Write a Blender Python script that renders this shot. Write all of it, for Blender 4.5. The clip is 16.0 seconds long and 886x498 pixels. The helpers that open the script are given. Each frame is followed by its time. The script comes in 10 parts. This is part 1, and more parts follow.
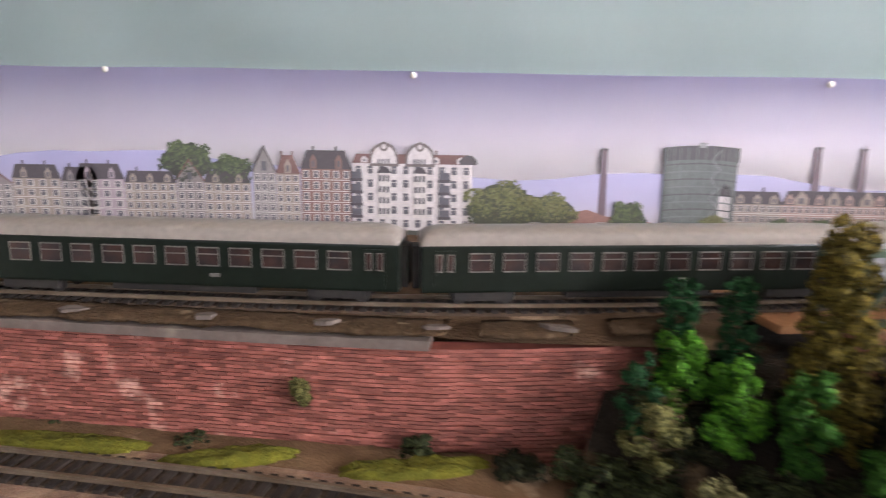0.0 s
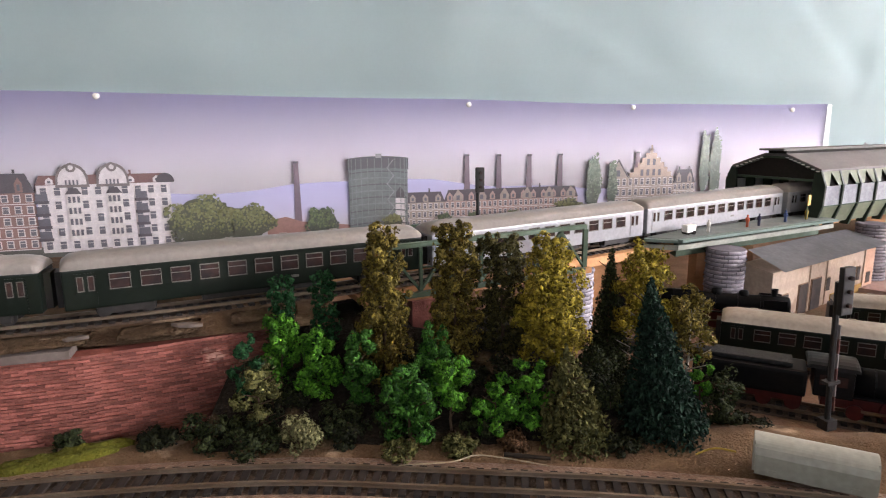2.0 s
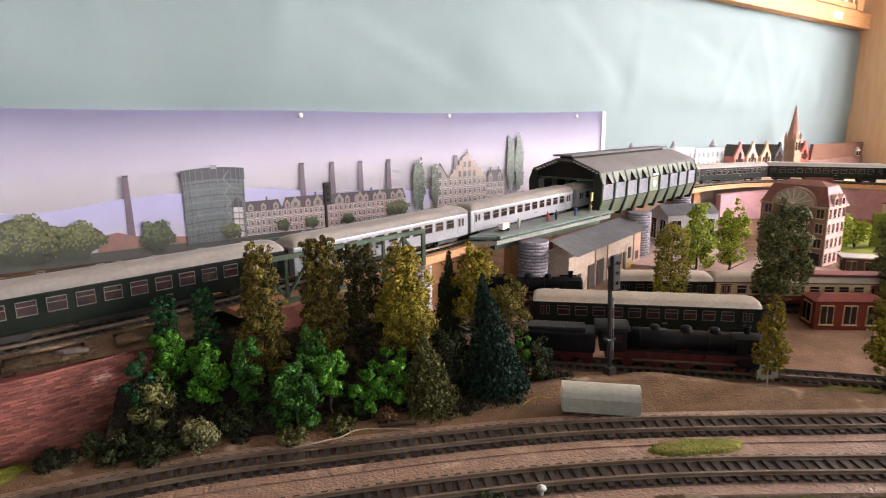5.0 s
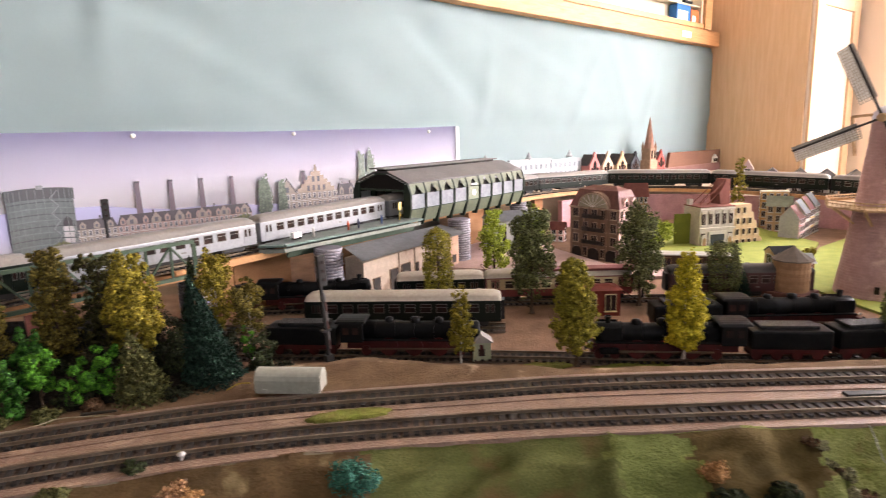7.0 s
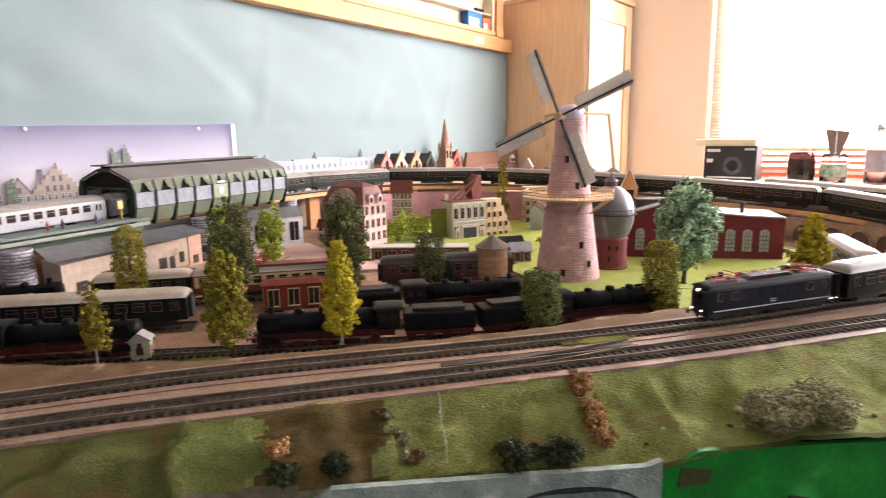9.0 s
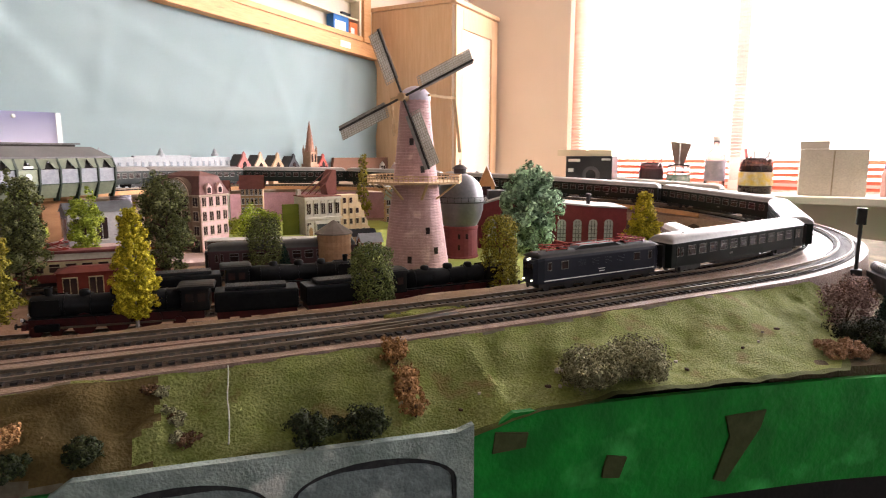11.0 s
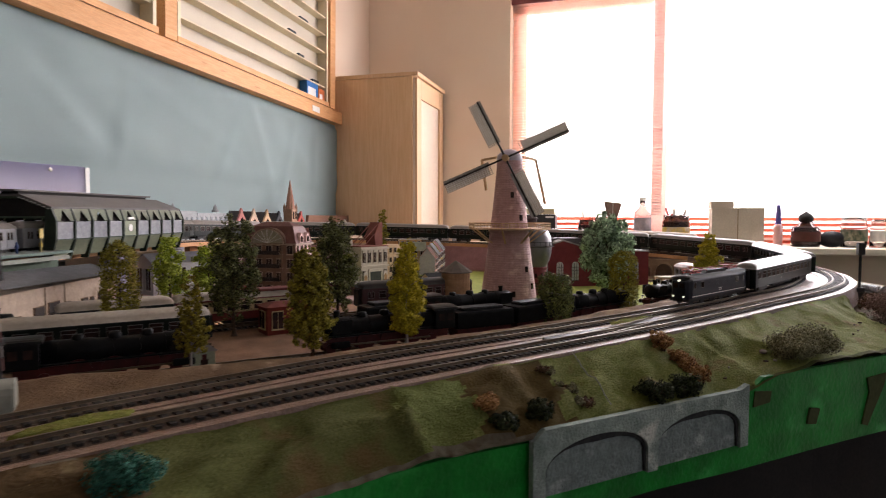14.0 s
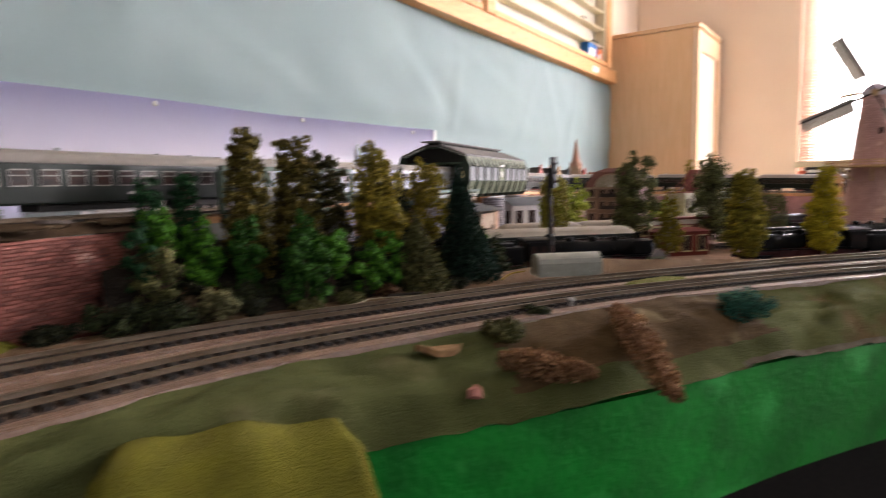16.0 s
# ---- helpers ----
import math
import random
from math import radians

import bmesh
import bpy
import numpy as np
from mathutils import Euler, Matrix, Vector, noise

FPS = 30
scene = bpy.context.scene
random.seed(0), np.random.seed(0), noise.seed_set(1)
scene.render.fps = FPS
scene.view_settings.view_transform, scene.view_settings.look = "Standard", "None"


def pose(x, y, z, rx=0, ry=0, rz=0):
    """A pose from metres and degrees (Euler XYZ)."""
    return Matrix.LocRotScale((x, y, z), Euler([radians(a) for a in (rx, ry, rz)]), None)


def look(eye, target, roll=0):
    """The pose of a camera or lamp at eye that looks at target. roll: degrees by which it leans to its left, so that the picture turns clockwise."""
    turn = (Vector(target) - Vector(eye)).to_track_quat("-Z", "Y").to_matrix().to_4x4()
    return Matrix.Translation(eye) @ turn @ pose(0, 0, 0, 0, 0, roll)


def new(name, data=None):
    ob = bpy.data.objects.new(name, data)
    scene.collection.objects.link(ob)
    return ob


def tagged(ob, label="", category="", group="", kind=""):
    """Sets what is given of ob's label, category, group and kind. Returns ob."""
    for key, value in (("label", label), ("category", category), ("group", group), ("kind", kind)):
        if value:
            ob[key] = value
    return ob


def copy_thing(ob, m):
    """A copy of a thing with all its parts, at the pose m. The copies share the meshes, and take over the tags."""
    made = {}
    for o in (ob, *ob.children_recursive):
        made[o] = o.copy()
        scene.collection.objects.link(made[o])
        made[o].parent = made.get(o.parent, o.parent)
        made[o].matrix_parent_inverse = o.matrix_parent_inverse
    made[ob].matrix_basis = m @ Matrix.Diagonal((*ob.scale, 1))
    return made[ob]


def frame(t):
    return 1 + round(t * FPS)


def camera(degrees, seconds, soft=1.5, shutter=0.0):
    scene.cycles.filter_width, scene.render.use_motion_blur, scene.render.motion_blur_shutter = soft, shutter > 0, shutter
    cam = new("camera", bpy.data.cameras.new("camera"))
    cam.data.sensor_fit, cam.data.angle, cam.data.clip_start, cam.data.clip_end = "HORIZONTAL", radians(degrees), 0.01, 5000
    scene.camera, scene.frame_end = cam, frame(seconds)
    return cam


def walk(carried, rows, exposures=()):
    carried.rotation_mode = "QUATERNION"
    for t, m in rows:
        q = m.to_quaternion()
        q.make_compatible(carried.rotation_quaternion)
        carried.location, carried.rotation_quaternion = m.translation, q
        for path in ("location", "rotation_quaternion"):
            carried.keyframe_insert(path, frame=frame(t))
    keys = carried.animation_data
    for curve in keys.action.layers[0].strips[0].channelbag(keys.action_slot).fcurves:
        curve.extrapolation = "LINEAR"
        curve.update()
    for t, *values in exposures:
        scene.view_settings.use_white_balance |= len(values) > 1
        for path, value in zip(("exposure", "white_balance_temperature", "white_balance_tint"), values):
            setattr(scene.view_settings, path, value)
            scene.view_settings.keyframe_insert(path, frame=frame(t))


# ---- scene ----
cam = camera(71.6, 16.0, soft=1.05, shutter=0.4)
PATH = [
    (0, (0.006, -0.006, 1.122), (-0.183, 1.946, 0.729), 0.7),
    (0.5, (0.055, -0.072, 1.138), (0.145, 1.888, 0.75), 0.3),
    (1, (0.077, -0.114, 1.151), (0.418, 1.82, 0.774), -0.6),
    (1.5, (0.081, -0.121, 1.154), (0.561, 1.784, 0.779), -0.2),
    (2, (0.09, -0.12, 1.149), (0.653, 1.758, 0.754), -0.3),
    (2.5, (0.089, -0.117, 1.153), (0.714, 1.741, 0.754), -0.3),
    (3, (0.081, -0.119, 1.159), (0.774, 1.712, 0.749), -0.2),
    (3.5, (0.075, -0.135, 1.163), (0.85, 1.665, 0.763), -0.5),
    (3.7, (0.073, -0.146, 1.165), (0.891, 1.634, 0.761), -0.5),
    (6, (0.007, -0.246, 1.184), (1.173, 1.326, 0.773), -0.8),
    (6.5, (0.106, -0.311, 1.176), (1.264, 1.273, 0.789), -1.3),
    (7, (0.165, -0.372, 1.178), (1.387, 1.165, 0.799), -1.6),
    (7.5, (0.21, -0.416, 1.172), (1.469, 1.091, 0.795), -1.6),
    (8, (0.258, -0.454, 1.169), (1.585, 0.995, 0.794), -1.4),
    (8.5, (0.295, -0.492, 1.16), (1.712, 0.866, 0.774), -1.3),
    (9, (0.316, -0.537, 1.162), (1.842, 0.698, 0.782), -1.1),
    (9.5, (0.335, -0.575, 1.154), (1.927, 0.577, 0.779), -1.1),
    (10, (0.372, -0.598, 1.14), (2.027, 0.46, 0.763), -0.8),
    (10.2, (0.386, -0.594, 1.131), (2.051, 0.453, 0.767), -0.6),
    (12.3, (0.352, -0.464, 1.083), (2.228, 0.193, 0.87), 0.7),
    (12.5, (0.329, -0.437, 1.085), (2.219, 0.189, 0.89), 0.8),
    (13, (0.253, -0.37, 1.083), (2.167, 0.188, 0.931), 1.2),
    (13.5, (0.166, -0.312, 1.083), (2.089, 0.222, 0.957), 0.7),
    (14, (0.098, -0.275, 1.08), (2.017, 0.275, 0.969), 0.1),
    (14.5, (0.037, -0.242, 1.073), (1.946, 0.344, 0.975), -0.2),
    (15, (-0.026, -0.199, 1.067), (1.849, 0.492, 0.98), -0.4),
    (15.5, (-0.088, -0.156, 1.051), (1.716, 0.697, 0.913), -0.8),
    (16, (-0.13, -0.111, 1.035), (1.479, 1.059, 0.831), -1.1),
]
# the clip's camera stops down as it turns to the bright window
STOPS = [(0, 0.28, 6150, 13), (2.5, 0.08, 6150, 13), (3.7, 0.16, 6150, 13), (6, 0.18, 6350, 13), (7, 0.24, 6350, 14), (8.5, 0.20, 6300, 14), (10, -0.08, 6300, 13), (12.3, -0.55, 6300, 13), (14, -1.05, 6300, 14), (15, -0.98, 6300, 14), (15.5, -0.70, 6250, 14), (16, -0.26, 6250, 13)]
walk(cam, [(t, look(eye, target, roll)) for t, eye, target, roll in PATH], STOPS)

# ---- world, light ----
world = bpy.data.worlds.new("sky")
scene.world = world
world.use_nodes = True
wn = world.node_tree
sky = wn.nodes.new("ShaderNodeTexSky")
sky.sky_type = "NISHITA"
sky.sun_disc = False
sky.sun_elevation, sky.sun_rotation = radians(38), radians(150)
wn.nodes["Background"].inputs["Strength"].default_value = 0.12
wn.links.new(sky.outputs["Color"], wn.nodes["Background"].inputs["Color"])


def area_lamp(name, m, w, h, power, color):
    """An area lamp: sky light in the window's opening, and the added fill behind."""
    li = bpy.data.lights.new(name, "AREA")
    li.shape, li.size, li.size_y, li.energy, li.color = "RECTANGLE", w, h, power, color
    ob = new(name, li)
    ob.matrix_world = m
    return ob


area_lamp("window_daylight", look((3.06, -1.10, 1.70), (1.5, -0.85, 1.05)), 2.6, 0.85, 228.0, (1.0, 0.928, 0.935))
# added weak fill from behind the viewpoint, no known source there
area_lamp("rear_window_daylight", look((-0.6, -2.56, 1.62), (0.0, 0.0, 1.0)), 1.9, 1.1, 8.0, (0.98, 0.95, 0.98))

# ---- materials ----
MATS = {}


def surface(name, c1, c2=None, size=0.05, rough=0.7, metal=0.0, bump=0.15, fine=0.004, c3=None, spots=0.0, stretch=(1, 1, 1), per_object=0.0, per_island=0.0, coat=0.0, depth=0.001, grit=0.5, spec=None, through_light=0.0):
    """A node material: two colours mixed by coarse noise, fine grain, optional stains of a third colour, and relief."""
    if name in MATS:
        return MATS[name]
    spec = spec if spec is not None else (0.45 if rough < 0.5 else 0.15)
    m = bpy.data.materials.new(name)
    m.use_nodes = True
    t = m.node_tree
    p = t.nodes["Principled BSDF"]
    p.inputs["Roughness"].default_value, p.inputs["Metallic"].default_value = rough, metal
    p.inputs["Coat Weight"].default_value, p.inputs["Specular IOR Level"].default_value = coat, spec
    c2 = c2 or tuple(v * 0.75 for v in c1)
    tc = t.nodes.new("ShaderNodeTexCoord")
    mp = t.nodes.new("ShaderNodeMapping")
    mp.inputs["Scale"].default_value = stretch
    t.links.new(tc.outputs["Object"], mp.inputs["Vector"])

    def noise_tex(scale, detail=4.0):
        n = t.nodes.new("ShaderNodeTexNoise")
        n.inputs["Scale"].default_value, n.inputs["Detail"].default_value = scale, detail
        t.links.new(mp.outputs["Vector"], n.inputs["Vector"])
        return n

    def mix(fac, a, b):
        x = t.nodes.new("ShaderNodeMix")
        x.data_type = "RGBA"
        for key, v in ((0, fac), (6, a), (7, b)):
            if hasattr(v, "links"):
                t.links.new(v, x.inputs[key])
            elif key == 0:
                x.inputs[0].default_value = v
            else:
                x.inputs[key].default_value = (*v, 1)
        return x.outputs[2]

    def ramp(fac, lo, hi):
        r = t.nodes.new("ShaderNodeMapRange")
        r.inputs["From Min"].default_value, r.inputs["From Max"].default_value = lo, hi
        t.links.new(fac, r.inputs["Value"])
        return r.outputs["Result"]

    coarse = noise_tex(1.0 / size)
    grain = noise_tex(1.0 / fine, 2.0)
    col = mix(ramp(coarse.outputs["Fac"], 0.35, 0.65), c1, c2)
    col = mix(ramp(grain.outputs["Fac"], 0.3, 0.75), col, mix(grit, col, tuple(min(1.0, v * 0.55) for v in c1)))
    if c3:
        st = noise_tex(0.45 / size, 6.0)
        col = mix(ramp(st.outputs["Fac"], 0.62 - spots, 0.70 - spots * 0.6), col, c3)
    if per_object:
        oi = t.nodes.new("ShaderNodeObjectInfo")
        hs = t.nodes.new("ShaderNodeHueSaturation")
        hs.inputs["Value"].default_value = 1.0
        r = t.nodes.new("ShaderNodeMapRange")
        r.inputs["To Min"].default_value, r.inputs["To Max"].default_value = 1 - per_object, 1 + per_object
        t.links.new(oi.outputs["Random"], r.inputs["Value"])
        t.links.new(r.outputs["Result"], hs.inputs["Value"])
        t.links.new(col, hs.inputs["Color"])
        col = hs.outputs["Color"]
    if per_island:
        ge = t.nodes.new("ShaderNodeNewGeometry")
        hs = t.nodes.new("ShaderNodeHueSaturation")
        r = t.nodes.new("ShaderNodeMapRange")
        r.inputs["To Min"].default_value, r.inputs["To Max"].default_value = 1 - per_island, 1 + per_island
        t.links.new(ge.outputs["Random Per Island"], r.inputs["Value"])
        t.links.new(r.outputs["Result"], hs.inputs["Value"])
        t.links.new(col, hs.inputs["Color"])
        col = hs.outputs["Color"]
    t.links.new(col, p.inputs["Base Color"])
    if bump:
        b = t.nodes.new("ShaderNodeBump")
        b.inputs["Strength"].default_value, b.inputs["Distance"].default_value = bump, depth
        t.links.new(grain.outputs["Fac"], b.inputs["Height"])
        t.links.new(b.outputs["Normal"], p.inputs["Normal"])
    if through_light:
        tr = t.nodes.new("ShaderNodeBsdfTranslucent")
        ms = t.nodes.new("ShaderNodeMixShader")
        ms.inputs["Fac"].default_value = through_light
        t.links.new(col, tr.inputs["Color"])
        t.links.new(p.outputs["BSDF"], ms.inputs[1])
        t.links.new(tr.outputs["BSDF"], ms.inputs[2])
        t.links.new(ms.outputs["Shader"], t.nodes["Material Output"].inputs["Surface"])
    MATS[name] = m
    return m


def glass(name, color=(1, 1, 1), rough=0.02):
    if name in MATS:
        return MATS[name]
    m = bpy.data.materials.new(name)
    m.use_nodes = True
    p = m.node_tree.nodes["Principled BSDF"]
    p.inputs["Base Color"].default_value = (*color, 1)
    p.inputs["Roughness"].default_value, p.inputs["Transmission Weight"].default_value = rough, 1.0
    p.inputs["IOR"].default_value = 1.45
    MATS[name] = m
    return m


def glow(name, color, strength):
    if name in MATS:
        return MATS[name]
    m = bpy.data.materials.new(name)
    m.use_nodes = True
    p = m.node_tree.nodes["Principled BSDF"]
    p.inputs["Base Color"].default_value = (*color, 1)
    p.inputs["Emission Color"].default_value, p.inputs["Emission Strength"].default_value = (*color, 1), strength
    MATS[name] = m
    return m


PLASTER = surface("plaster", (0.80, 0.66, 0.52), (0.77, 0.62, 0.48), 0.4, 0.85, bump=0.2, fine=0.003, grit=0.12)
CEIL = surface("ceiling_boards", (0.74, 0.71, 0.67), (0.68, 0.65, 0.61), 0.5, 0.8, grit=0.12)
DUSK = surface("grey_wall_paint", (0.36, 0.35, 0.34), (0.31, 0.30, 0.29), 0.5, 0.9, grit=0.12)
FLOOR = surface("floor_lino", (0.055, 0.045, 0.040), (0.04, 0.034, 0.030), 0.2, 0.5)
PAPER = surface("pale_green_paper", (0.475, 0.585, 0.58), (0.455, 0.565, 0.56), 0.35, 0.65, bump=0.0, grit=0.05)
BEECH = surface("beech_veneer", (0.70, 0.47, 0.275), (0.64, 0.41, 0.225), 0.05, 0.45, bump=0.04, fine=0.004, stretch=(6, 6, 0.5), grit=0.2)
PINE = surface("pine_wood", (0.76, 0.42, 0.19), (0.66, 0.33, 0.13), 0.03, 0.5, bump=0.06, fine=0.004, stretch=(0.6, 6, 6), c3=(0.42, 0.19, 0.07), spots=-0.03)
WHITE = surface("white_board", (0.82, 0.80, 0.75), (0.78, 0.76, 0.71), 0.2, 0.5, bump=0.03, grit=0.2)
CREAM = surface("cream_wood", (0.74, 0.64, 0.45), (0.70, 0.60, 0.41), 0.06, 0.5, bump=0.03, grit=0.2)
SILL = surface("sill_paint", (0.78, 0.70, 0.56), (0.74, 0.66, 0.52), 0.3, 0.4, bump=0.05, grit=0.2)
BLIND = surface("red_blind_slat", (0.80, 0.30, 0.20), (0.76, 0.26, 0.17), 0.1, 0.45, bump=0.02, through_light=0.65)
# paler copy of the red slat, the window's glare put into its colour
BLINDP = surface("glare_pink_slat", (0.90, 0.70, 0.60), (0.88, 0.64, 0.54), 0.1, 0.45, bump=0.02, through_light=0.7)
PINKGRIT = surface("pink_ballast", (0.255, 0.160, 0.110), (0.175, 0.105, 0.072), 0.014, 0.34, bump=0.6, fine=0.0022, c3=(0.31, 0.21, 0.14), spots=0.0, depth=0.0025, grit=0.85, spec=0.6)
GRASSMAT = surface("grass_mat", (0.275, 0.315, 0.076), (0.375, 0.385, 0.136), 0.018, 0.80, bump=0.7, fine=0.0018, c3=(0.25, 0.185, 0.07), spots=0.02, depth=0.003, grit=0.9, spec=0.10)
PALEMAT = surface("pale_grass_mat", (0.155, 0.168, 0.055), (0.115, 0.125, 0.040), 0.03, 0.95, bump=0.5, fine=0.0012, c3=(0.20, 0.19, 0.08), spots=0.0, depth=0.002)
BROWNCLOTH = surface("brown_cloth", (0.170, 0.120, 0.042), (0.125, 0.088, 0.032), 0.02, 0.95, bump=0.5, fine=0.0022, c3=(0.19, 0.14, 0.06), spots=0.02, depth=0.002, grit=0.7, spec=0.12)
TANCLOTH = surface("tan_cloth", (0.175, 0.112, 0.050), (0.112, 0.070, 0.030), 0.016, 0.95, bump=0.5, fine=0.0022, c3=(0.27, 0.20, 0.10), spots=0.03, depth=0.002, grit=0.7, spec=0.12)
HEM = surface("frayed_hem", (0.252, 0.222, 0.156), (0.156, 0.12, 0.072), 0.01, 0.95, bump=0.5)
GRASS = surface("bright_grass", (0.31, 0.34, 0.075), (0.23, 0.27, 0.055), 0.03, 0.95, bump=0.5, fine=0.001)
GREENPAINT = surface("green_painted_board", (0.007, 0.250, 0.024), (0.005, 0.140, 0.014), 0.03, 0.42, bump=0.4, fine=0.005, c3=(0.045, 0.37, 0.07), spots=0.05, depth=0.002, spec=0.25)
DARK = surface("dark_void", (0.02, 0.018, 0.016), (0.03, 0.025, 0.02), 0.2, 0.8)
STEEL = surface("rail_steel", (0.21, 0.165, 0.12), (0.13, 0.092, 0.057), 0.03, 0.50, 0.55, bump=0.05, fine=0.003)
SLEEPER = surface("dark_sleeper", (0.018, 0.0144, 0.012), (0.03, 0.0228, 0.018), 0.01, 0.7, bump=0.3, per_object=0.25, spec=0.25)

ROADBED = surface("grimy_ballast", (0.095, 0.065, 0.045), (0.06, 0.042, 0.03), 0.012, 0.55, bump=0.9, fine=0.002, c3=(0.15, 0.10, 0.06), spots=0.0, grit=0.8)

# ---- mesh helpers ----


def finish(name, bm, material, smooth=False):
    me = bpy.data.meshes.new(name)
    bm.to_mesh(me)
    bm.free()
    for m in (material if isinstance(material, (list, tuple)) else [material]):
        me.materials.append(m)
    if smooth:
        me.shade_smooth()
    return me


def thing(name, label, category, m=None, group=""):
    """An Empty that carries a thing's parts."""
    e = new(name)
    e.empty_display_size = 0.01
    if m is not None:
        e.matrix_world = m
    return tagged(e, label, category, group)


def part(name, bm, material, parent=None, label="", smooth=False):
    """One mesh object, a part of parent."""
    ob = new(name, finish(name, bm, material, smooth))
    ob.parent = parent
    if label:
        ob["label"] = label
    return ob


def setting(name, bm, material, label, smooth=False):
    return tagged(part(name, bm, material, None, "", smooth), label, name.split("_")[0], kind="structure")


def box(bm, x0, x1, y0, y1, z0, z1, m=None, mat=0, bevel=0.0):
    r = bmesh.ops.create_cube(bm, size=1.0, matrix=(m or Matrix()) @ Matrix.LocRotScale(((x0 + x1) / 2, (y0 + y1) / 2, (z0 + z1) / 2), None, (abs(x1 - x0), abs(y1 - y0), abs(z1 - z0))))
    fs = {f for v in r["verts"] for f in v.link_faces}
    if bevel:
        es = list({e for v in r["verts"] for e in v.link_edges})
        b = bmesh.ops.bevel(bm, geom=es, offset=bevel, segments=2, affect="EDGES", profile=0.7)
        fs = {f for f in b["faces"]} | {f for f in fs if f.is_valid}
    for f in fs:
        f.material_index = mat
    return bm


def lathe(bm, profile, m=None, seg=16, mat=0, a0=0.0, a1=360.0):
    """Turns a list of (radius, z) round the z axis."""
    m = m or Matrix()
    full = abs(a1 - a0) >= 359.9
    n = seg if full else seg + 1
    rings = []
    for r, z in profile:
        rings.append([bm.verts.new(m @ Vector((max(r, 1e-5) * math.cos(radians(a0 + (a1 - a0) * i / seg)), max(r, 1e-5) * math.sin(radians(a0 + (a1 - a0) * i / seg)), z))) for i in range(n)])
    for a, b in zip(rings, rings[1:]):
        for i in range(seg if full else seg):
            j = (i + 1) % n
            f = bm.faces.new((a[i], a[j], b[j], b[i]))
            f.material_index = mat
    return bm


def prism(bm, poly, z0, z1, m=None, mat=0):
    """Raises a polygon of (x, y) from z0 to z1."""
    m = m or Matrix()
    lo = [bm.verts.new(m @ Vector((x, y, z0))) for x, y in poly]
    hi = [bm.verts.new(m @ Vector((x, y, z1))) for x, y in poly]
    fs = [bm.faces.new(lo[::-1]), bm.faces.new(hi)]
    for i in range(len(poly)):
        j = (i + 1) % len(poly)
        fs.append(bm.faces.new((lo[i], lo[j], hi[j], hi[i])))
    for f in fs:
        f.material_index = mat
    return bm


def upright(bm, poly, y0, y1, m=None, mat=0):
    """Raises a polygon of (x, z) along y: a gable, an end wall."""
    turn = Matrix(((1, 0, 0, 0), (0, 0, 1, 0), (0, 1, 0, 0), (0, 0, 0, 1)))
    return prism(bm, poly, y0, y1, (m or Matrix()) @ turn, mat)


def rod(bm, a, b, r, seg=6, mat=0, r2=None):
    """A round bar from a to b."""
    a, b = Vector(a), Vector(b)
    d = b - a
    q = d.to_track_quat("Z", "Y").to_matrix().to_4x4()
    m = Matrix.Translation(a) @ q
    lathe(bm, [(0, 0), (r, 0), (r if r2 is None else r2, d.length), (0, d.length)], m, seg, mat)
    return bm


def bar(bm, a, b, w, h, mat=0):
    """A square bar from a to b."""
    a, b = Vector(a), Vector(b)
    d = b - a
    m = Matrix.Translation((a + b) / 2) @ d.to_track_quat("Z", "Y").to_matrix().to_4x4()
    return box(bm, -w / 2, w / 2, -h / 2, h / 2, -d.length / 2, d.length / 2, m, mat)


def spline(pts, step=0.01):
    """A smooth curve through the points, in even steps."""
    pts = [Vector(p) for p in pts]
    ext = [pts[0] * 2 - pts[1]] + pts + [pts[-1] * 2 - pts[-2]]
    fine = []
    for i in range(1, len(ext) - 2):
        p0, p1, p2, p3 = ext[i - 1:i + 3]
        for k in range(24):
            u = k / 24
            fine.append(0.5 * (2 * p1 + (p2 - p0) * u + (2 * p0 - 5 * p1 + 4 * p2 - p3) * u * u + (3 * p1 - p0 - 3 * p2 + p3) * u ** 3))
    fine.append(pts[-1])
    out, need, acc = [fine[0]], step, 0.0
    for a, b in zip(fine, fine[1:]):
        d = (b - a).length
        while acc + d >= need and d > 0:
            out.append(a.lerp(b, (need - acc) / d))
            need += step
        acc += d
    return out


def frames_along(path):
    """Place, heading and sideways vector along a path."""
    out = []
    for i, p in enumerate(path):
        d = (path[min(i + 1, len(path) - 1)] - path[max(i - 1, 0)]).normalized()
        s = Vector((-d.y, d.x, 0)).normalized()
        out.append((p, d, s))
    return out


def sweep(bm, path, profile, mat=0, closed=True):
    """Draws a profile of (side, up) along a path."""
    rings = [[bm.verts.new(p + s * u + Vector((0, 0, v))) for u, v in profile] for p, d, s in frames_along(path)]
    n = len(profile)
    for a, b in zip(rings, rings[1:]):
        for i in range(n if closed else n - 1):
            j = (i + 1) % n
            f = bm.faces.new((a[i], b[i], b[j], a[j]))
            f.material_index = mat
    if closed:
        bm.faces.new(rings[0])
        bm.faces.new(rings[-1][::-1])
    return bm


def place_on(path, s):
    """Place and heading at s metres along an even path."""
    step = (path[1] - path[0]).length
    i = max(0, min(len(path) - 2, int(s / step)))
    d = path[i + 1] - path[i]
    return path[i] + d * (s / step - i), d.normalized()


def heading(p, d, flip=False):
    return Matrix.Translation(p) @ Matrix.Rotation(math.atan2(d.y, d.x) + (math.pi if flip else 0), 4, "Z") @ Matrix.Rotation(-math.asin(max(-1, min(1, d.z))) * (-1 if flip else 1), 4, "Y")


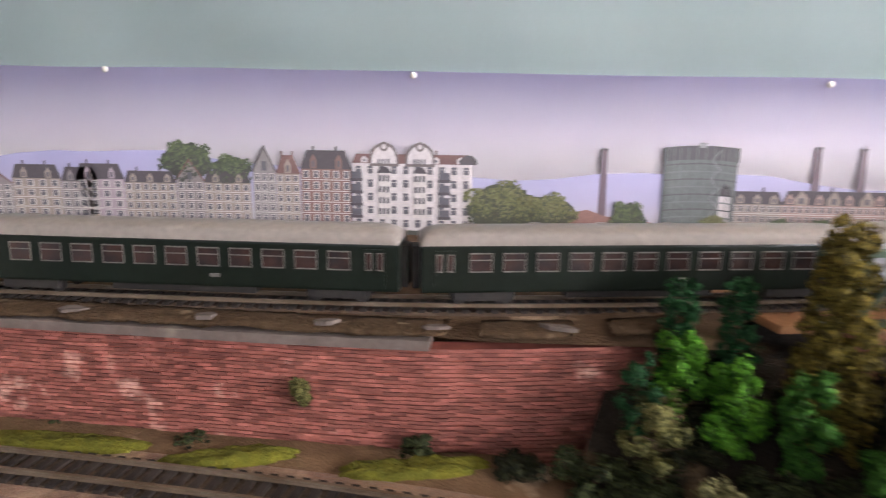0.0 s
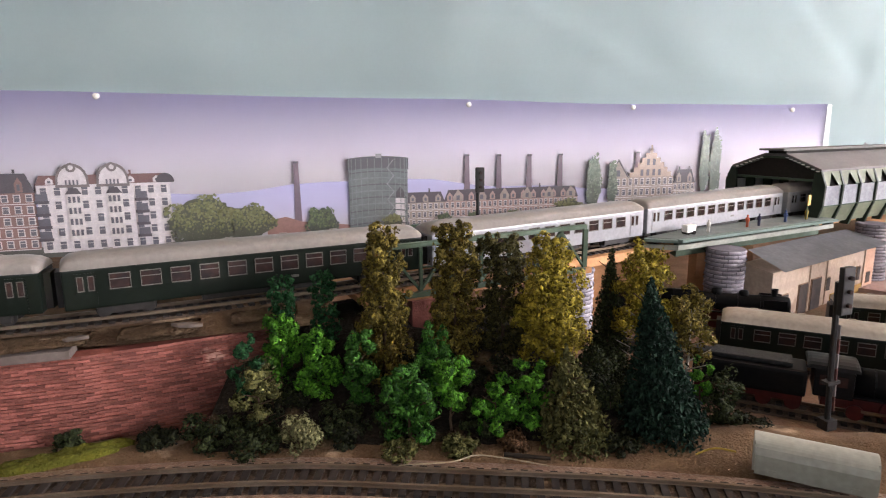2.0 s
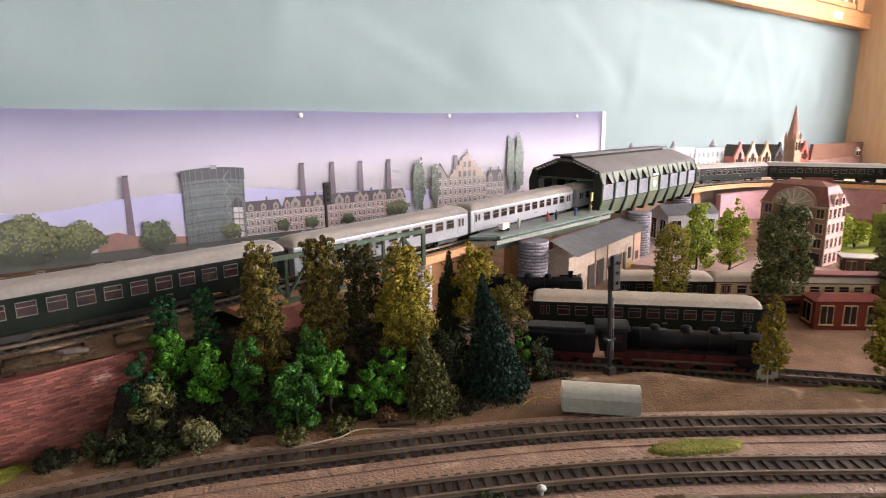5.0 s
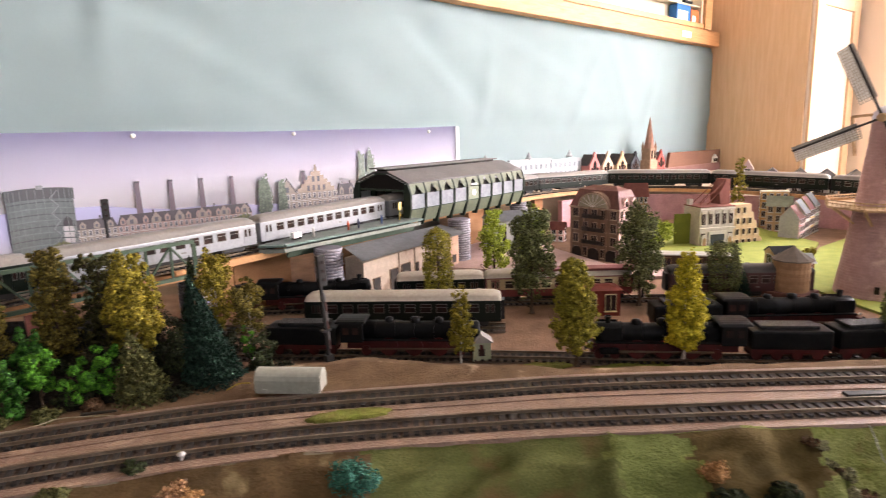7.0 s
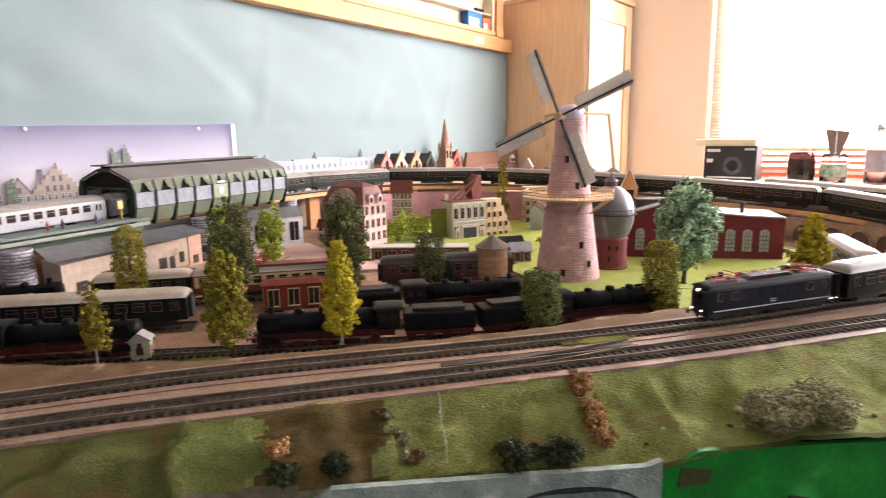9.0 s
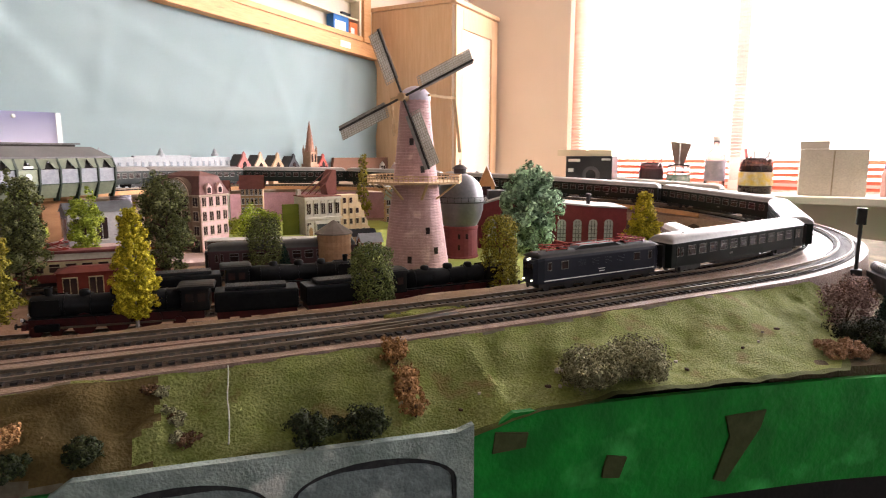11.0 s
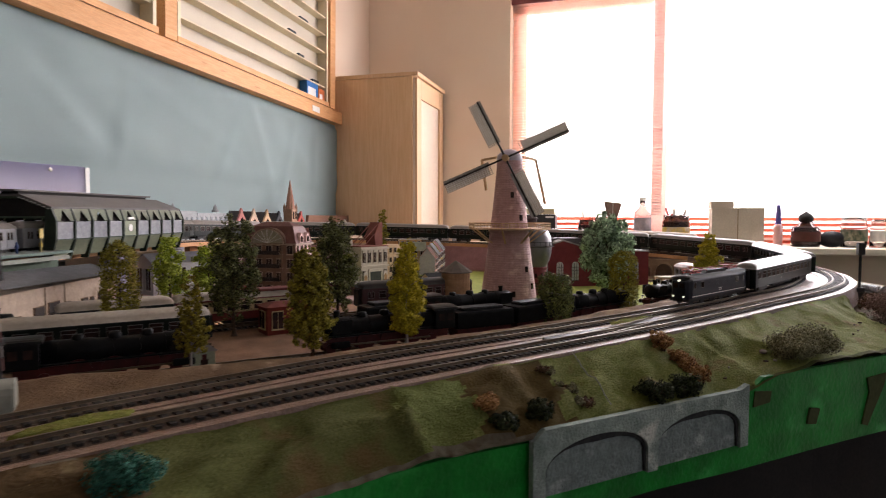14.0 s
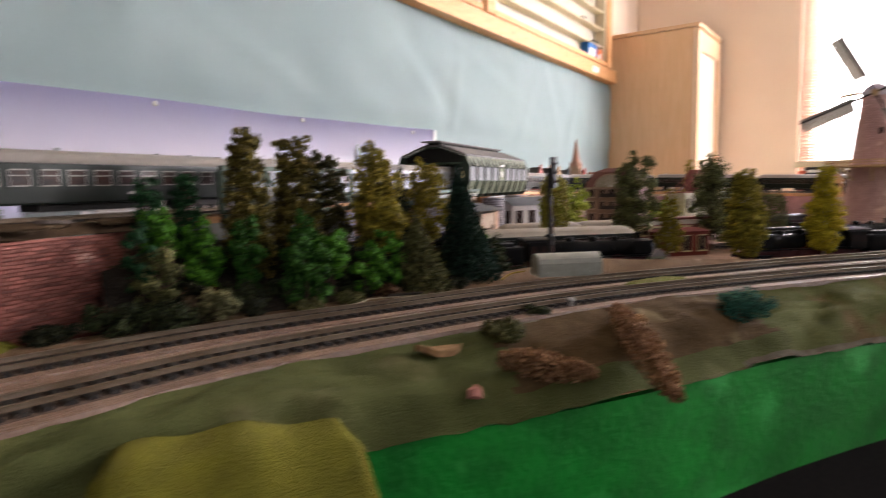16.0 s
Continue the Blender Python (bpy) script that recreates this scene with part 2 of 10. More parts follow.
# ---- the room ----
TOP = 2.55
bm = bmesh.new()
box(bm, -2.4, 3.1, -2.7, 1.05, -0.1, 0)
setting("floor", bm, FLOOR, "dark linoleum floor of the hobby room")
bm = bmesh.new()
box(bm, -2.4, 3.1, -2.7, 1.05, TOP, TOP + 0.1)
setting("ceiling", bm, CEIL, "plain greyish painted ceiling")
bm = bmesh.new()
box(bm, -2.4, 3.1, 0.93, 1.05, 0, TOP)
setting("wall_north", bm, PLASTER, "cream painted plaster wall behind the layout")
bm = bmesh.new()
box(bm, -2.4, -2.28, -2.7, 0.93, 0, TOP)
setting("wall_west", bm, DUSK, "plain grey painted plaster wall")
WY0, WY1, WZ0, WZ1 = -2.45, 0.225, 0.955, 2.10
bm = bmesh.new()
box(bm, 2.97, 3.1, WY1, 0.93, 0, TOP)
box(bm, 2.97, 3.1, -2.7, WY0, 0, TOP)
box(bm, 2.97, 3.1, WY0, WY1, 0, WZ0)
box(bm, 2.97, 3.1, WY0, WY1, WZ1, TOP)
setting("wall_east", bm, PLASTER, "cream plaster wall with a wide window")
# unseen wall; its opening is made up to go with the rear fill
bm = bmesh.new()
box(bm, -2.28, -1.55, -2.7, -2.6, 0, TOP)
box(bm, 0.35, 2.97, -2.7, -2.6, 0, TOP)
box(bm, -1.55, 0.35, -2.7, -2.6, 0, 1.0)
box(bm, -1.55, 0.35, -2.7, -2.6, 2.15, TOP)
setting("wall_south", bm, DUSK, "plain grey painted wall with an added opening for the fill light")
# window frame, mullion and glass
win = thing("window_1", "white framed window with bright daylight behind it", "window")
win["kind"] = "structure"
bm = bmesh.new()
for y0, y1, z0, z1 in ((WY0, WY1, WZ0, WZ0 + 0.04), (WY0, WY1, WZ1 - 0.04, WZ1), (WY0, WY0 + 0.04, WZ0, WZ1), (WY1 - 0.04, WY1, WZ0, WZ1)):
    box(bm, 3.03, 3.08, y0, y1, z0, z1)
part("window_frame", bm, WHITE, win)
# solid post made pale and translucent to carry the glare round it
bm = bmesh.new()
box(bm, 2.955, 3.0, -0.47, -0.41, WZ0 + 0.041, WZ1 - 0.041)
part("mullion", bm, surface("glare_paled_post", (0.88, 0.68, 0.62), (0.86, 0.63, 0.57), 0.1, 0.5, bump=0.02, through_light=0.7), win, "window post paled and translucent for the window's glare")
for y0, y1 in ((-0.409, WY1 - 0.041), (WY0 + 0.041, -0.471)):
    bm = bmesh.new()
    box(bm, 3.05, 3.054, y0, y1, WZ0 + 0.041, WZ1 - 0.041)
    part("pane", bm, glass("window_glass"), win).visible_shadow = False
bm = bmesh.new()
box(bm, 2.74, 3.0, WY0 - 0.1, 0.92, 0.93, WZ0, bevel=0.004)
setting("window_sill", bm, SILL, "deep cream painted window sill")
# the sky beyond the window
bm = bmesh.new()
box(bm, 3.9, 3.92, -5.0, 4.0, -1.0, 5.0)
setting("backdrop_sky", bm, glow("overcast_sky", (1.0, 0.99, 0.97), 3.0), "bright overcast sky outside the window")

# ---- pale green paper and the printed town ----


CREASES = [(-1.2, 1.30, 8, 0.5), (-0.55, 1.36, -12, 0.4), (0.05, 1.33, 4, 0.5), (0.42, 1.40, 82, 0.10), (0.62, 1.31, -24, 0.3), (0.9, 1.38, 15, 0.35), (1.18, 1.33, -38, 0.22), (1.35, 1.27, 78, 0.16), (1.52, 1.40, -20, 0.3), (1.75, 1.25, 60, 0.2), (1.95, 1.36, -65, 0.2), (2.12, 1.22, 74, 0.22), (2.34, 1.30, 86, 0.3), (1.62, 1.44, 10, 0.4), (0.25, 1.46, -6, 0.4)]


def wrinkle(x, z):
    """The paper's slack: broad waves and a few soft creases (x, z, slope, length)."""
    n = noise.noise((x * 2.0 + z, z * 2.6, 0.3)) * 0.016 + noise.noise((x * 4.6 + z * 5, z * 5.5 - x, 4.0)) * 0.007 + noise.noise((x * 11, z * 9 + x * 3, 9.0)) * 0.0028
    for cx, cz, an, ln in CREASES:
        c, q = math.cos(radians(an)), math.sin(radians(an))
        u, v = (x - cx) * c + (z - cz) * q, -(x - cx) * q + (z - cz) * c
        n += 0.0034 * math.exp(-(u / ln) ** 2) * (math.exp(-(v / 0.020) ** 2) - 0.6 * math.exp(-((v - 0.04) / 0.04) ** 2))
    return n + 0.006


bm = bmesh.new()
NX, NZ = 320, 46
grid = []
for k in range(NZ + 1):
    z = 0.85 + 0.665 * k / NZ
    hold = min(1.0, max(0.12, (z - 1.17) / 0.06)) * min(1.0, max(0.25, (1.53 - z) / 0.06))
    grid.append([bm.verts.new((-2.2 + 4.745 * i / NX, 0.9150 + 0.0115 * min(1.0, max(0.0, (z - 1.17) / 0.06)) - hold * max(0.0008, 0.013 + 1.15 * wrinkle(-2.2 + 4.745 * i / NX, z)), 0.85 + (0.63 + 0.026 * (2.48 - (-2.2 + 4.745 * i / NX))) * k / NZ)) for i in range(NX + 1)])
for k in range(NZ):
    for i in range(NX):
        bm.faces.new((grid[k][i], grid[k][i + 1], grid[k + 1][i + 1], grid[k + 1][i]))
bmesh.ops.solidify(bm, geom=bm.faces[:], thickness=0.0006)
tagged(part("backing_paper", bm, PAPER, smooth=True), "creased pale green backing paper pinned along the wall", "paper")

# ---- tracks: (x, y, z) of the rail heads ----
UPPER = [(-1.3, 0.40, 1.019), (-0.9, 0.36, 1.019), (-0.5, 0.345, 1.019), (-0.27, 0.345, 1.019), (-0.05, 0.350, 1.019), (0.13, 0.378, 1.019), (0.38, 0.435, 1.021), (0.62, 0.505, 1.023), (0.86, 0.565, 1.024),
         (1.12, 0.630, 1.024), (1.34, 0.675, 1.020), (1.54, 0.655, 1.016), (1.69, 0.545, 1.013), (1.765, 0.37, 1.010), (1.80, 0.16, 1.004), (1.80, -0.06, 0.998), (1.79, -0.25, 0.992),
         (1.76, -0.39, 0.986), (1.69, -0.50, 0.980), (1.59, -0.570, 0.976), (1.47, -0.602, 0.972), (1.35, -0.588, 0.969), (1.22, -0.531, 0.966), (1.11, -0.453, 0.963), (0.98, -0.362, 0.960),
         (0.83, -0.247, 0.958), (0.61, -0.066, 0.956), (0.50, 0.012, 0.955), (0.34, 0.113, 0.954), (0.18, 0.184, 0.953), (0.06, 0.224, 0.953), (-0.12, 0.250, 0.953), (-0.4, 0.262, 0.953), (-0.9, 0.25, 0.953)]
OUTER = [(-0.9, 0.17, 0.953), (-0.3, 0.185, 0.953), (-0.03, 0.172, 0.953), (0.10, 0.150, 0.953), (0.30, 0.068, 0.954), (0.465, -0.035, 0.955), (0.58, -0.122, 0.956), (0.787, -0.285, 0.958), (0.924, -0.392, 0.960),
         (1.03, -0.472, 0.963), (1.117, -0.541, 0.966), (1.20, -0.596, 0.968), (1.315, -0.645, 0.970), (1.45, -0.664, 0.973), (1.59, -0.640, 0.977), (1.71, -0.575, 0.981), (1.81, -0.47, 0.986), (1.87, -0.33, 0.992), (1.89, -0.1, 0.997), (1.89, 0.1, 1.0)]
upper_path, outer_path = spline(UPPER, 0.01), spline(OUTER, 0.01)


def ribbon(name, path, half, thick, material, label, category="trackbed"):
    bm = bmesh.new()
    sweep(bm, path, [(-half * 1.15, -thick), (-half, 0), (half, 0), (half * 1.15, -thick)])
    return tagged(part(name, bm, material), label, category, kind="structure")


def add_track(path, label):
    """Two rails on sleepers, the rail heads on the path."""
    t = thing("railway_track", label, "railway track")
    for off in (-0.0087, 0.0087):
        bm = bmesh.new()
        sweep(bm, [p + s * off for p, d, s in frames_along(path)], [(-0.0006, -0.0022), (-0.0006, -0.0008), (-0.0009, -0.0005), (-0.0009, 0), (0.0009, 0), (0.0009, -0.0005), (0.0006, -0.0008), (0.0006, -0.0022), (0.0013, -0.0025), (-0.0013, -0.0025)])
        part("rail", bm, STEEL, t, "worn shiny steel rail")
    bm = bmesh.new()
    sweep(bm, [p for p in path], [(-0.0165, -0.0056), (-0.0145, -0.0040), (0.0145, -0.0040), (0.0165, -0.0056)])
    part("roadbed", bm, ROADBED, t, "dark grimy ballast strip under the rails")
    return t


def add_sleepers(t, path, lo, hi, most=300):
    """Sleepers as pieces of their own between lo and hi metres, joined ones elsewhere."""
    step = (path[1] - path[0]).length
    n = int((len(path) - 2) * step / 0.0085)
    bm = bmesh.new()
    box(bm, -0.0021, 0.0021, -0.015, 0.015, -0.0048, -0.0025)
    piece = finish("sleeper", bm, SLEEPER)
    rest = bmesh.new()
    made = 0
    for k in range(n):
        s = 0.004 + k * 0.0085
        p, d = place_on(path, s)
        m = heading(p, d)
        if lo <= s <= hi and made < most:
            ob = new("sleeper", piece)
            ob.parent = t
            ob.matrix_world = m
            made += 1
        else:
            vs = [rest.verts.new(m @ Vector((x, y, z))) for z in (-0.0048, -0.0025) for x, y in ((-0.0021, -0.015), (0.0021, -0.015), (0.0021, 0.015), (-0.0021, 0.015))]
            for f in ((4, 5, 6, 7), (0, 1, 5, 4), (1, 2, 6, 5), (2, 3, 7, 6), (3, 0, 4, 7)):
                rest.faces.new([vs[i] for i in f])
    part("sleeper_run", rest, SLEEPER, t)["kind"] = "stuff"


# ---- the table ----
EDGE = [(-1.6, 0.14), (-0.6, 0.135), (-0.15, 0.135), (-0.02, 0.118), (0.07, 0.085), (0.20, 0.012), (0.28, -0.024), (0.36, -0.062), (0.467, -0.122), (0.55, -0.187), (0.668, -0.294), (0.75, -0.388), (0.856, -0.502), (0.954, -0.614), (1.05, -0.735), (1.20, -0.86), (1.50, -0.90), (1.85, -0.80), (2.06, -0.55), (2.12, -0.1)]
BASE = 0.925
bm = bmesh.new()
INNER_EDGE = [(p.x, p.y) for p in outer_path[::6] if p.y < 0.05 or p.x < 1.5]
prism(bm, [(-1.6, 0.17)] + INNER_EDGE + [(2.12, 0.0), (2.12, 0.30), (2.53, 0.45), (2.53, 0.90), (-1.6, 0.90)], BASE - 0.03, BASE)
setting("layout_ground", bm, surface("yard_ground", (0.265, 0.155, 0.095), (0.175, 0.100, 0.058), 0.03, 0.95, bump=0.8, fine=0.0024, c3=(0.15, 0.10, 0.06), spots=0.02, depth=0.002), "sandy brown scenic ground of the model railway")
# ---- trackbeds, embankment, slope, fascia ----
def lowered(path, dz):
    return [p + Vector((0, 0, dz)) for p in path]


i_front = next(i for i, p in enumerate(upper_path) if p.x > 1.7 and p.y < -0.45)
ribbon("trackbed_front", lowered(upper_path[i_front:], -0.0045), 0.024, 0.03, PINKGRIT, "pink gritty trackbed of the front line")
ribbon("trackbed_outer", lowered(outer_path, -0.005), 0.026, 0.03, PINKGRIT, "pink gritty trackbed of the outer line")
ribbon("trackbed_between", [a.lerp(b, 0.5) + Vector((0, 0, -0.0056)) for a, b in ((p, min(outer_path, key=lambda q: (q - p).length)) for p in upper_path[i_front + 5:-40])], 0.022, 0.03, PINKGRIT, "pink gritty strip between the two lines")
i_emb = next(i for i, p in enumerate(upper_path) if p.x > 0.12)
ribbon("trackbed_viaduct", lowered(upper_path[i_emb + 24:i_front + 1], -0.0045), 0.024, 0.008, surface("plywood_edge", (0.50, 0.27, 0.12), (0.42, 0.21, 0.09), 0.03, 0.7, bump=0.1), "raw plywood trackbed of the high line")
# embankment on the left behind the brick wall
bm = bmesh.new()
rows = []
for k in range(61):
    x = -1.6 + 1.74 * k / 60
    row = []
    for j, (y, z) in enumerate(((0.312, 1.008), (0.330, 1.0125), (0.36, 1.0145), (0.40, 1.0145), (0.45, 1.0145), (0.52, 1.010), (0.62, 0.988), (0.75, 0.968), (0.90, 0.960))):
        edge = 0.008 * noise.noise((x * 14, y * 9, 0.7)) if 0 < j < 2 else 0
        row.append(bm.verts.new((x, y + 0.004 * noise.noise((x * 22, j, 3)) * (j == 0), z + 0.0018 * noise.noise((x * 30, y * 30, 1.0)) + edge * 0.3)))
    rows.append(row)
for a, b in zip(rows, rows[1:]):
    for j in range(len(a) - 1):
        bm.faces.new((a[j], b[j], b[j + 1], a[j + 1]))
setting("embankment_left", bm, surface("cork_embankment", (0.125, 0.080, 0.045), (0.080, 0.048, 0.027), 0.02, 0.95, bump=0.9, fine=0.0018, c3=(0.33, 0.24, 0.155), spots=0.02, depth=0.002), "crumbling sandy embankment under the high line", True)
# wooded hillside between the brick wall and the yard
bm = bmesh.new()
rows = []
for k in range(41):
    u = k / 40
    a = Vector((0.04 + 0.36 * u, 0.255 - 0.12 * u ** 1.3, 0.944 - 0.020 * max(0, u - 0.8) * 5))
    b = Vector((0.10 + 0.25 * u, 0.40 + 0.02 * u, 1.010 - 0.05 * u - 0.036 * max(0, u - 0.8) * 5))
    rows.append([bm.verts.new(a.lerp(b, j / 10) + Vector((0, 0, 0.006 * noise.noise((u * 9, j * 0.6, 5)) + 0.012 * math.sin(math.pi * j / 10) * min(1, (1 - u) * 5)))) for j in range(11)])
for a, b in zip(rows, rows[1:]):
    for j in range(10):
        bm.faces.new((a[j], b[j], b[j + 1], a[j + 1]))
# earth coloured near black, the shade under the trees included
setting("hillside", bm, surface("shaded_earth", (0.022, 0.016, 0.010), (0.012, 0.009, 0.006), 0.02, 0.95, bump=0.8, fine=0.002, c3=(0.09, 0.06, 0.03), spots=0.02, depth=0.003), "earthy hillside darkened as the shade under the model trees", True)


def fringe(u, seed, amp):
    return amp * (noise.noise((u * 13, seed, 0)) + 0.5 * noise.noise((u * 37, seed, 2)))


# the sandy shoulder inside the front line
inner = [p for p in upper_path[i_front:]]
bm = bmesh.new()
fr = frames_along(inner)
rows = []
for i, (p, d, s) in enumerate(fr):
    if p.x > 1.25 or p.x < -0.5:
        continue
    w = 0.05 + 0.03 * max(0, 1 - abs(p.x - 0.36) / 0.16) - 0.024 * min(1, max(0, 2 - abs(p.x - 0.70) / 0.11)) + fringe(i * 0.01, 1.0, 0.012)
    lift = 0.010 * max(0, 1 - abs(p.x - 0.42) / 0.15)
    rows.append([bm.verts.new(p - s * o + Vector((0, 0, z + lift * (0.3 < q < 0.9) + 0.0015 * noise.noise((i * 0.15, q * 9, 0)) * (q > 0)))) for q, o, z in ((0, 0.020, -0.0055), (0.3, 0.020 + w * 0.3, -0.0045), (0.6, 0.02 + w * 0.6, -0.004), (0.85, 0.02 + w * 0.9, -0.008), (1, 0.02 + w, -0.030))])
for a, b in zip(rows, rows[1:]):
    for j in range(4):
        bm.faces.new((a[j], a[j + 1], b[j + 1], b[j]))
setting("shoulder_inner", bm, surface("raw_shoulder", (0.180, 0.112, 0.060), (0.112, 0.066, 0.035), 0.015, 0.95, bump=0.8, fine=0.0016, c3=(0.36, 0.26, 0.17), spots=0.02, depth=0.002), "torn sandy paper shoulder beside the front line", True)
# draped grass cloth from the outer line down to the board edge
edge_path = spline([Vector((x, y, 0.930)) for x, y in EDGE[1:-1]], 0.006)


def hem_z(x):
    """Height of the cloth's lower edge."""
    table = [(-0.6, 0.915), (0.06, 0.915), (0.20, 0.915), (0.353, 0.913), (0.516, 0.908), (0.57, 0.904), (0.75, 0.906), (0.79, 0.919), (1.0, 0.928), (2.2, 0.930)]
    for (x0, z0), (x1, z1) in zip(table, table[1:]):
        if x0 <= x <= x1:
            return z0 + (z1 - z0) * (x - x0) / (x1 - x0)
    return 0.922


def smoothed(x, mid, width):
    return math.exp(-((x - mid) / width) ** 2)


bm = bmesh.new()
rows, cols, cloth_pts = [], [], []
NJ = 22
for i, e in enumerate(edge_path):
    if not (-0.55 < e.x < 1.9):
        continue
    o = min(outer_path, key=lambda q: (q.xy - e.xy).length)
    away = (e - o).xy.to_3d()
    if away.length < 0.028:
        continue
    out = away.normalized()
    start = o + out * 0.0245 + Vector((0, 0, -0.006))
    hz = hem_z(e.x) + 0.0035 * noise.noise((i * 0.09, 0, 8)) + 0.002 * noise.noise((i * 0.4, 0, 3))
    tip = Vector((e.x, e.y, hz)) + out * 0.0075
    if e.x > 0.962:
        rim = -0.632 - 0.02 * max(0.0, start.x - 1.12)
        if start.y < rim + 0.012 or start.x > 1.32:
            continue
        if tip.y < rim:
            tip = start.lerp(tip, (rim - start.y) / (tip.y - start.y))
            tip.z = 0.9262 + 0.012 * max(0.0, min(1.0, (start.x - 1.15) / 0.12))
    row = []
    along = i * 0.006
    for j in range(NJ + 1):
        u = j / NJ
        p = start.lerp(tip, u)
        bulge = (0.012 * math.sin(math.pi * u ** 1.4) if e.x < 0.62 else 0.004 * math.sin(math.pi * u)) - (0.012 * math.sin(math.pi * u) if e.x > 0.78 else 0.0)
        fold = 0.009 * noise.noise((along * 9 + u * 0.9, u * 1.2, 2)) + 0.0060 * noise.noise((along * 26 + u * 2, u * 3.2, 6)) + 0.0024 * noise.noise((along * 70, u * 9, 1))
        if e.x > 0.74:
            fold += 0.008 * max(0.0, math.sin(along * 26 + u * 2.2 + 2 * noise.noise((along * 4, u, 0)))) * u
        fold += 0.005 * smoothed(e.x, 0.500 + 0.006 * math.sin(u * 7), 0.005) + 0.005 * smoothed(e.x, 0.575 + 0.02 * u, 0.008) + 0.004 * smoothed(e.x, 0.71 - 0.03 * u, 0.006) - 0.003 * smoothed(e.x, 0.60, 0.01)
        p = p + Vector((0, 0, bulge * 0.8 + fold * (0.25 + 0.75 * math.sin(math.pi * min(1, u * 0.9))))) + out * (fold * 0.5 * u)
        row.append(bm.verts.new(p))
        cloth_pts.append(p.copy())
    rows.append(row)
    cols.append(e.x)
for (a, b), x in zip(zip(rows, rows[1:]), cols):
    for j in range(NJ):
        f = bm.faces.new((a[j], b[j], b[j + 1], a[j + 1]))
        u = j / NJ
        w = x + 0.006 * noise.noise((x * 60, j * 0.5, 3)) + 0.012 * noise.noise((x * 12, j * 0.2, 5))
        k = 0
        if w < 0.17 - 0.03 * u:
            k = 1
        elif w < 0.345:
            k = 3 if u < 0.8 else 1
        elif 0.542 < w < 0.618 - 0.012 * u and u > 0.04:
            k = 2
        if 0.345 <= w <= 0.497:
            k = 6
        if 0.497 < w < 0.541 - 0.006 * u:
            k = 5
        if j == 0 and noise.noise((x * 40, 2, 0)) > 0.1 or j >= NJ - 1 and 0.30 < x < 0.575 or j >= NJ - 2 and 0.50 < x < 0.56:
            k = 4
        elif j == NJ - 1 and k == 0:
            k = 1
        f.material_index = k
bmesh.ops.solidify(bm, geom=bm.faces[:], thickness=0.0012)
setting("grass_cloth", bm, [GRASSMAT, PALEMAT, BROWNCLOTH, TANCLOTH, HEM, surface("patch_grass_mat", (0.25, 0.285, 0.085), (0.20, 0.235, 0.065), 0.02, 0.95, bump=0.6, fine=0.0018, depth=0.003, grit=0.8, spec=0.1), surface("dull_grass_mat", (0.150, 0.165, 0.048), (0.185, 0.185, 0.062), 0.03, 0.95, bump=0.5, fine=0.0018, c3=(0.17, 0.115, 0.045), spots=0.02, depth=0.002, grit=0.7, spec=0.1)], "faded green grass cloth draped over the slope, patched with brown", True)


def on_cloth(x, y):
    """Height of the cloth at a place."""
    return min(cloth_pts, key=lambda p: (p.x - x) ** 2 + (p.y - y) ** 2).z


# the low corner beyond the cloth
bm = bmesh.new()
prism(bm, [(0.930, -0.575), (0.952, -0.606), (1.048, -0.727), (1.198, -0.851), (1.50, -0.891), (1.845, -0.792), (2.052, -0.545), (2.10, -0.10), (1.93, -0.10), (1.90, -0.33), (1.84, -0.47), (1.73, -0.60), (1.60, -0.660), (1.45, -0.684), (1.30, -0.660), (1.20, -0.605), (1.10, -0.55)], 0.900, 0.9255)
setting("corner_ground", bm, surface("corner_earth", (0.115, 0.080, 0.045), (0.075, 0.070, 0.030), 0.02, 0.95, bump=0.9, fine=0.0022, c3=(0.17, 0.13, 0.07), spots=0.02, depth=0.002), "low brown earth at the layout's corner")
# the painted board along the table's edge
bm = bmesh.new()
ring = []
for p, d, n in frames_along(spline([Vector((x, y, 0.83)) for x, y in EDGE], 0.015)):
    top_z = hem_z(p.x) - 0.0015 if p.x < 0.77 or p.y > -0.39 and p.x < 1.2 else 0.9185
    ring.append([bm.verts.new(p + n * o + Vector((0, 0, z))) for o, z in ((0.0, 0.0), (-0.005, 0.0), (-0.005, top_z - 0.83), (0.0, top_z - 0.83))])
for r0, r1 in zip(ring, ring[1:]):
    for i in range(4):
        j = (i + 1) % 4
        bm.faces.new((r0[i], r1[i], r1[j], r0[j]))
fascia = setting("fascia_board", bm, GREENPAINT, "bright green painted board along the layout's edge")
BARE = surface("bare_hardboard", (0.072, 0.080, 0.030), (0.05, 0.058, 0.02), 0.01, 0.8, bump=0.3)
M = Matrix.Translation((0.856, -0.502, 0)) @ Matrix.Rotation(radians(-47.6), 4, "Z")
for poly in ([(-0.137, 0.890), (-0.112, 0.892), (-0.110, 0.903), (-0.135, 0.906)], [(-0.050, 0.860), (-0.036, 0.858), (-0.030, 0.874), (-0.046, 0.877), (-0.049, 0.868)], [(0.048, 0.845), (0.058, 0.842), (0.088, 0.885), (0.092, 0.899), (0.055, 0.897), (0.060, 0.880)]):
    bm = bmesh.new()
    upright(bm, poly, -0.0075, -0.004, M)
    part("bare_patch", bm, BARE, fascia, "bare brown patch where the paint is gone")
# added near-black sheet that stands for the shade under the table
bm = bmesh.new()
